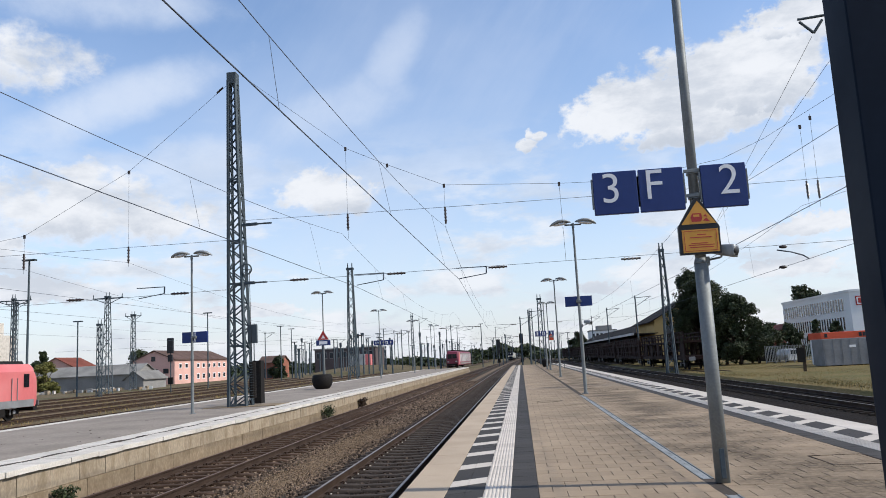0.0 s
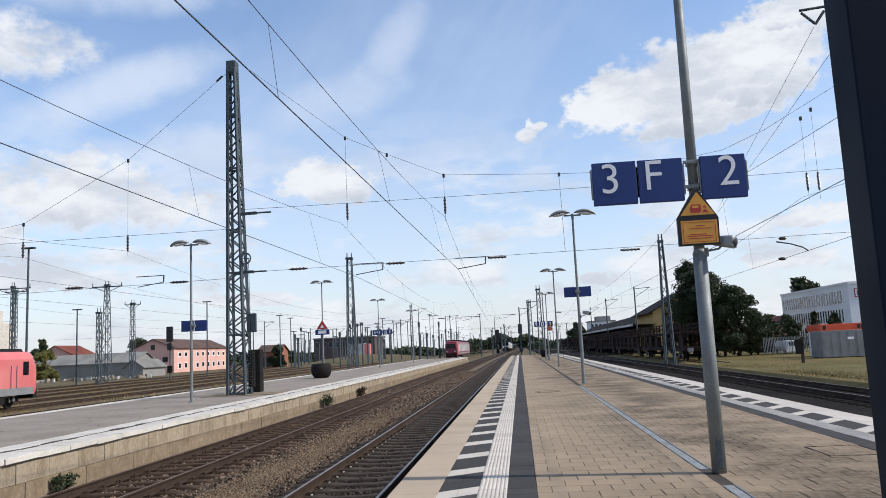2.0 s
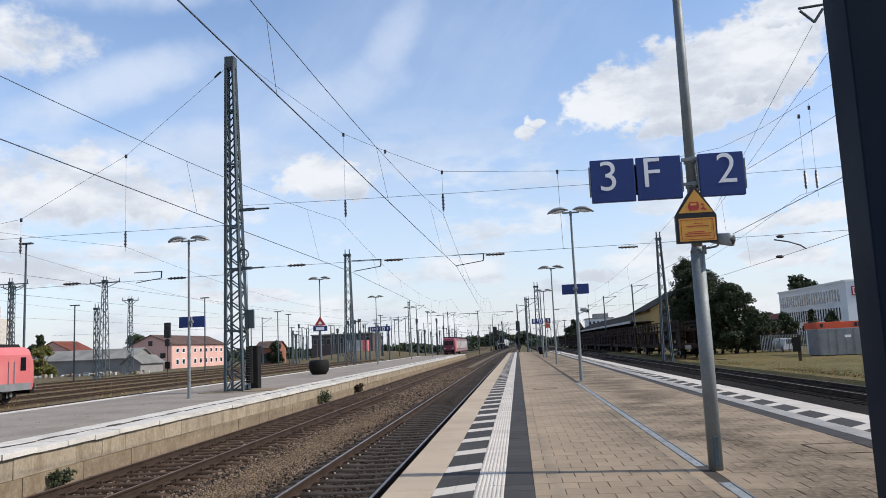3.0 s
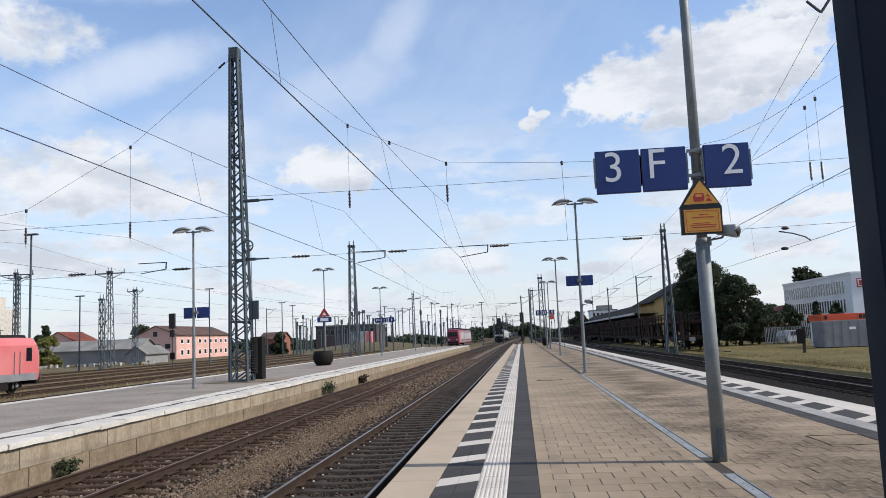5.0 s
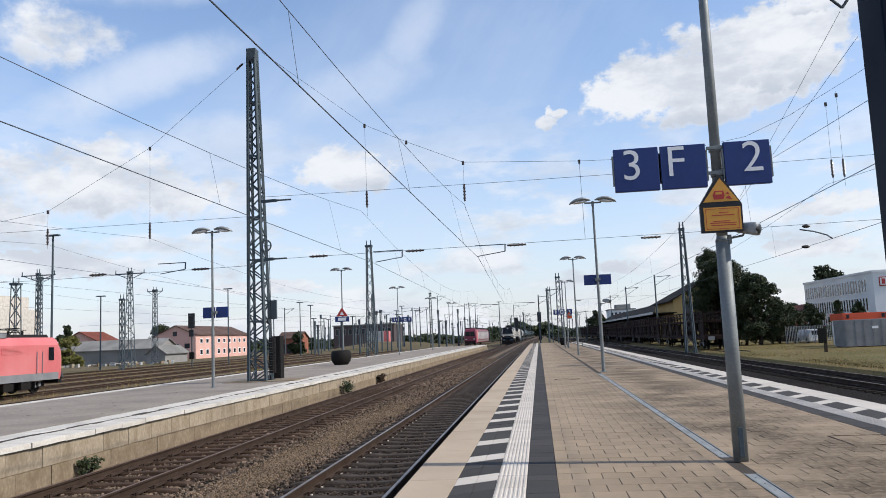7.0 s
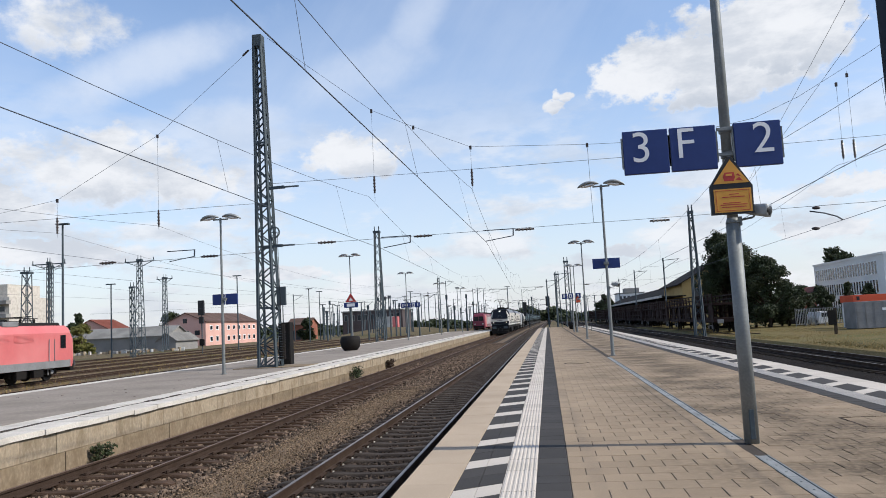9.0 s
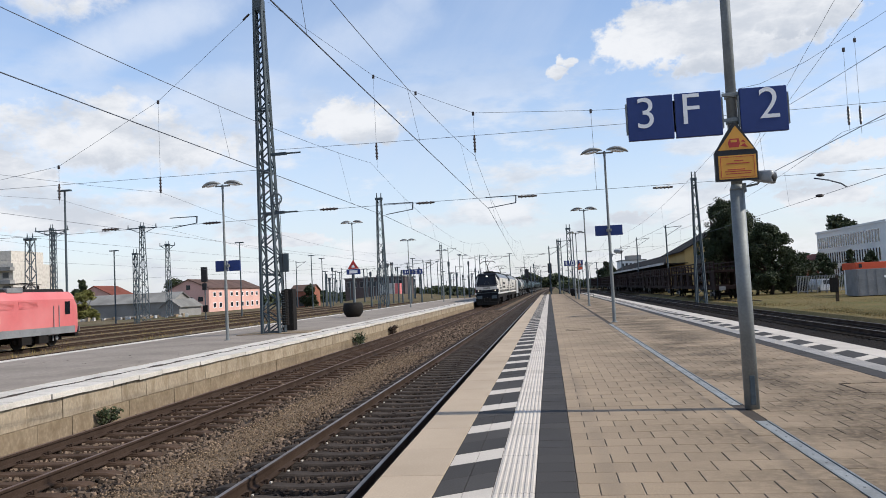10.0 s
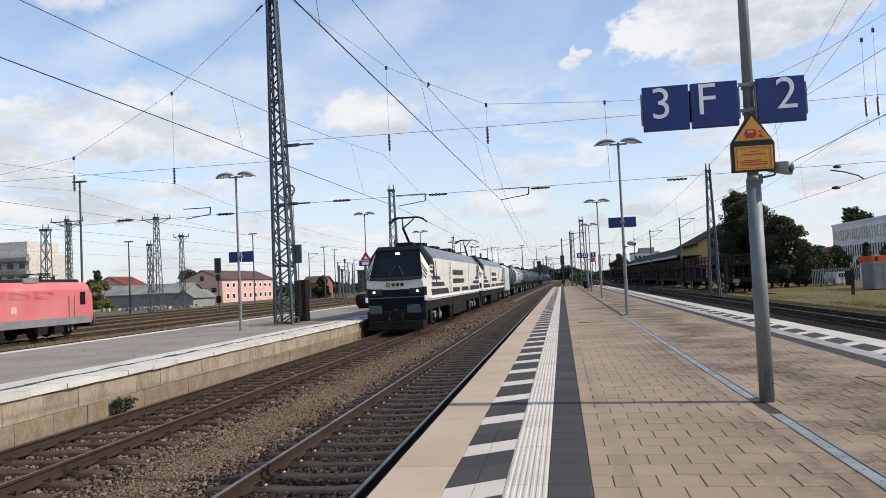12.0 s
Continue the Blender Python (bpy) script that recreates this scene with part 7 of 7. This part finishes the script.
bars = {1: (slant_pieces(0.004, 0.416, 0.27, TACTILE), slant_pieces(0.004, 0.466, 0.27, ANTHRACITE)),
        -1: (slant_tile(0.004, 0.416, 0.42, TACTILE), slant_tile(0.004, 0.466, 0.42, ANTHRACITE))}
PERIOD = 1.36
for side, edge in ((1, PX0), (-1, PX1)):
    for i in range(130):
        piece("edge_slab", slab if side == 1 else slab_pale, platform, pose(edge + side * 0.255, PY0 + i + 0.5, 0.001 + rnd.uniform(-0.002, 0.002)))
    for i in range(87):
        y = 0.86 + PERIOD * (i - 2) + (0.0 if side == 1 else -0.12)
        white_bar, dark_bar = bars[side]
        x = edge + side * 0.715
        piece("white_tile", white_bar, platform, pose(x, y, rnd.uniform(-0.001, 0.002)))
        piece("dark_tile", dark_bar, platform, pose(x, y + 0.42, rnd.uniform(-0.001, 0.002)))
        piece("dark_tile", dark_bar, platform, pose(x, y + 0.89, rnd.uniform(-0.001, 0.002)))
    for i in range(299):
        y = -5.5 + 0.3 * i
        piece("guide_tile", ribs, platform, pose(edge + side * 1.07, y, rnd.uniform(-0.001, 0.001)))
        piece("dark_tile", dark, platform, pose(edge + side * 1.367, y, rnd.uniform(-0.002, 0.001)))

    for name, x, w, mat in (("guide_strip", 1.07, 0.148, TACTILE), ("dark_strip", 1.367, 0.146, ANTHRACITE)):
        bm = bmesh.new()
        box(bm, edge + side * x - w, edge + side * x + w, -5.5 + 0.3 * 299 - 0.15, PY1, -0.04, 0.0)
        part(name, bm, mat, platform)

# block paving in half bond: single blocks near the camera, the rest joined
W, D = 0.299, 0.3145
AX0, AX1, CH0, CH1 = PX0 + 1.517, PX1 - 1.517, 1.885, 2.021
block = tile_mesh(W - 0.005, D - 0.003, 0.06, PAVER)
rest_v, rest_f = [], []
proto = [tuple(v.co) for v in block.vertices]
proto_f = [tuple(p.vertices) for p in block.polygons]
row = 0
y = -2.955 - 28 * D
while y < PY1 - 0.4:
    for x0, x1 in ((AX0, CH0), (CH1, AX1)):
        n = int((x1 - x0) / W) + 2
        shift = 0.5 * W if row % 2 else 0.0
        for k in range(n):
            a, b = max(x0, x0 + k * W - shift), min(x1, x0 + (k + 1) * W - shift)
            if b - a < 0.02:
                continue
            cx, s = (a + b) / 2, (b - a - 0.005) / (W - 0.005)
            z = rnd.uniform(-0.0025, 0.0015)
            if 3.6 < y < 9.6 and s > 0.98:
                piece("paving_block", block, platform, pose(cx, y, z, rnd.uniform(-0.15, 0.15), rnd.uniform(-0.15, 0.15), 0))
            else:
                o = len(rest_v)
                rest_v += [(px * s + cx, py + y, pz + z) for px, py, pz in proto]
                rest_f += [tuple(i + o for i in f) for f in proto_f]
    row += 1
    y += D
rest = soup("paving_rest", rest_v, rest_f, PAVER_REST, platform)
rest["kind"] = "stuff"

# the drain channel down the middle
drain = thing("drain_channel", "galvanised steel slot drain set in the paving", "drain", kind="structure")
for i in range(30):
    y = -3 + i * 1.0
    if 7.9 < y < 8.6:
        continue
    for s in (-0.058, 0.058):
        bm = bmesh.new()
        box(bm, 1.953 + s - 0.008, 1.953 + s + 0.008, y + 0.002, y + 0.998, -0.05, 0.004)
        part("channel_edge", bm, GALV, drain)
    bm = bmesh.new()
    box(bm, 1.953 - 0.047, 1.953 + 0.047, y + 0.004, y + 0.996, -0.03, -0.003)
    for k in (0.2, 0.5, 0.8):
        tube(bm, (1.953, y + k, -0.003), (1.953, y + k, 0.002), 0.012, 0.01, 6)
    part("channel_cover", bm, GALVLIGHT, drain)

cover = thing("utility_cover", "rectangular paved utility cover with a steel rim", "cover", at=(3.86, 10.02, 0.0))
for a in ((-0.33, -0.312, -0.42, 0.42), (0.312, 0.33, -0.42, 0.42), (-0.312, 0.312, -0.42, -0.405), (-0.312, 0.312, 0.405, 0.42)):
    bm = bmesh.new()
    box(bm, *a, -0.02, 0.004)
    part("rim", bm, RUST, cover)
for x, y in ((0.78, 24.4), (3.2, 30.0)):
    c = thing("manhole_cover", "round cast iron manhole cover in the paving", "cover", at=(x, y, 0.0))
    bm = bmesh.new()
    lathe(bm, ((0.40, -0.02), (0.40, 0.004), (0.36, 0.006), (0.355, 0.003)), sides=24)
    part("ring", bm, RUST, c)
    bm = bmesh.new()
    lathe(bm, ((0.33, -0.02), (0.33, 0.004), (0.3, 0.005)), sides=24)
    part("lid", bm, PAVER, c)

SPEED, FRONT = 29.0, 34.1        # metres a second, and where the train's front stands at 12 s


def on_line(y):
    """A vehicle's place on the curving line, its front at y."""
    return pose(-7.5 + bend(y), y, RAIL, 0, 0, -math.degrees(math.atan2(bend(y + 8.0) - bend(y), 8.0)))


def motions():
    for ob, behind in train:
        walk(ob, [(0.5 * k, on_line(FRONT + SPEED * (12.0 - 0.5 * k) + behind)) for k in range(25)])


motions()
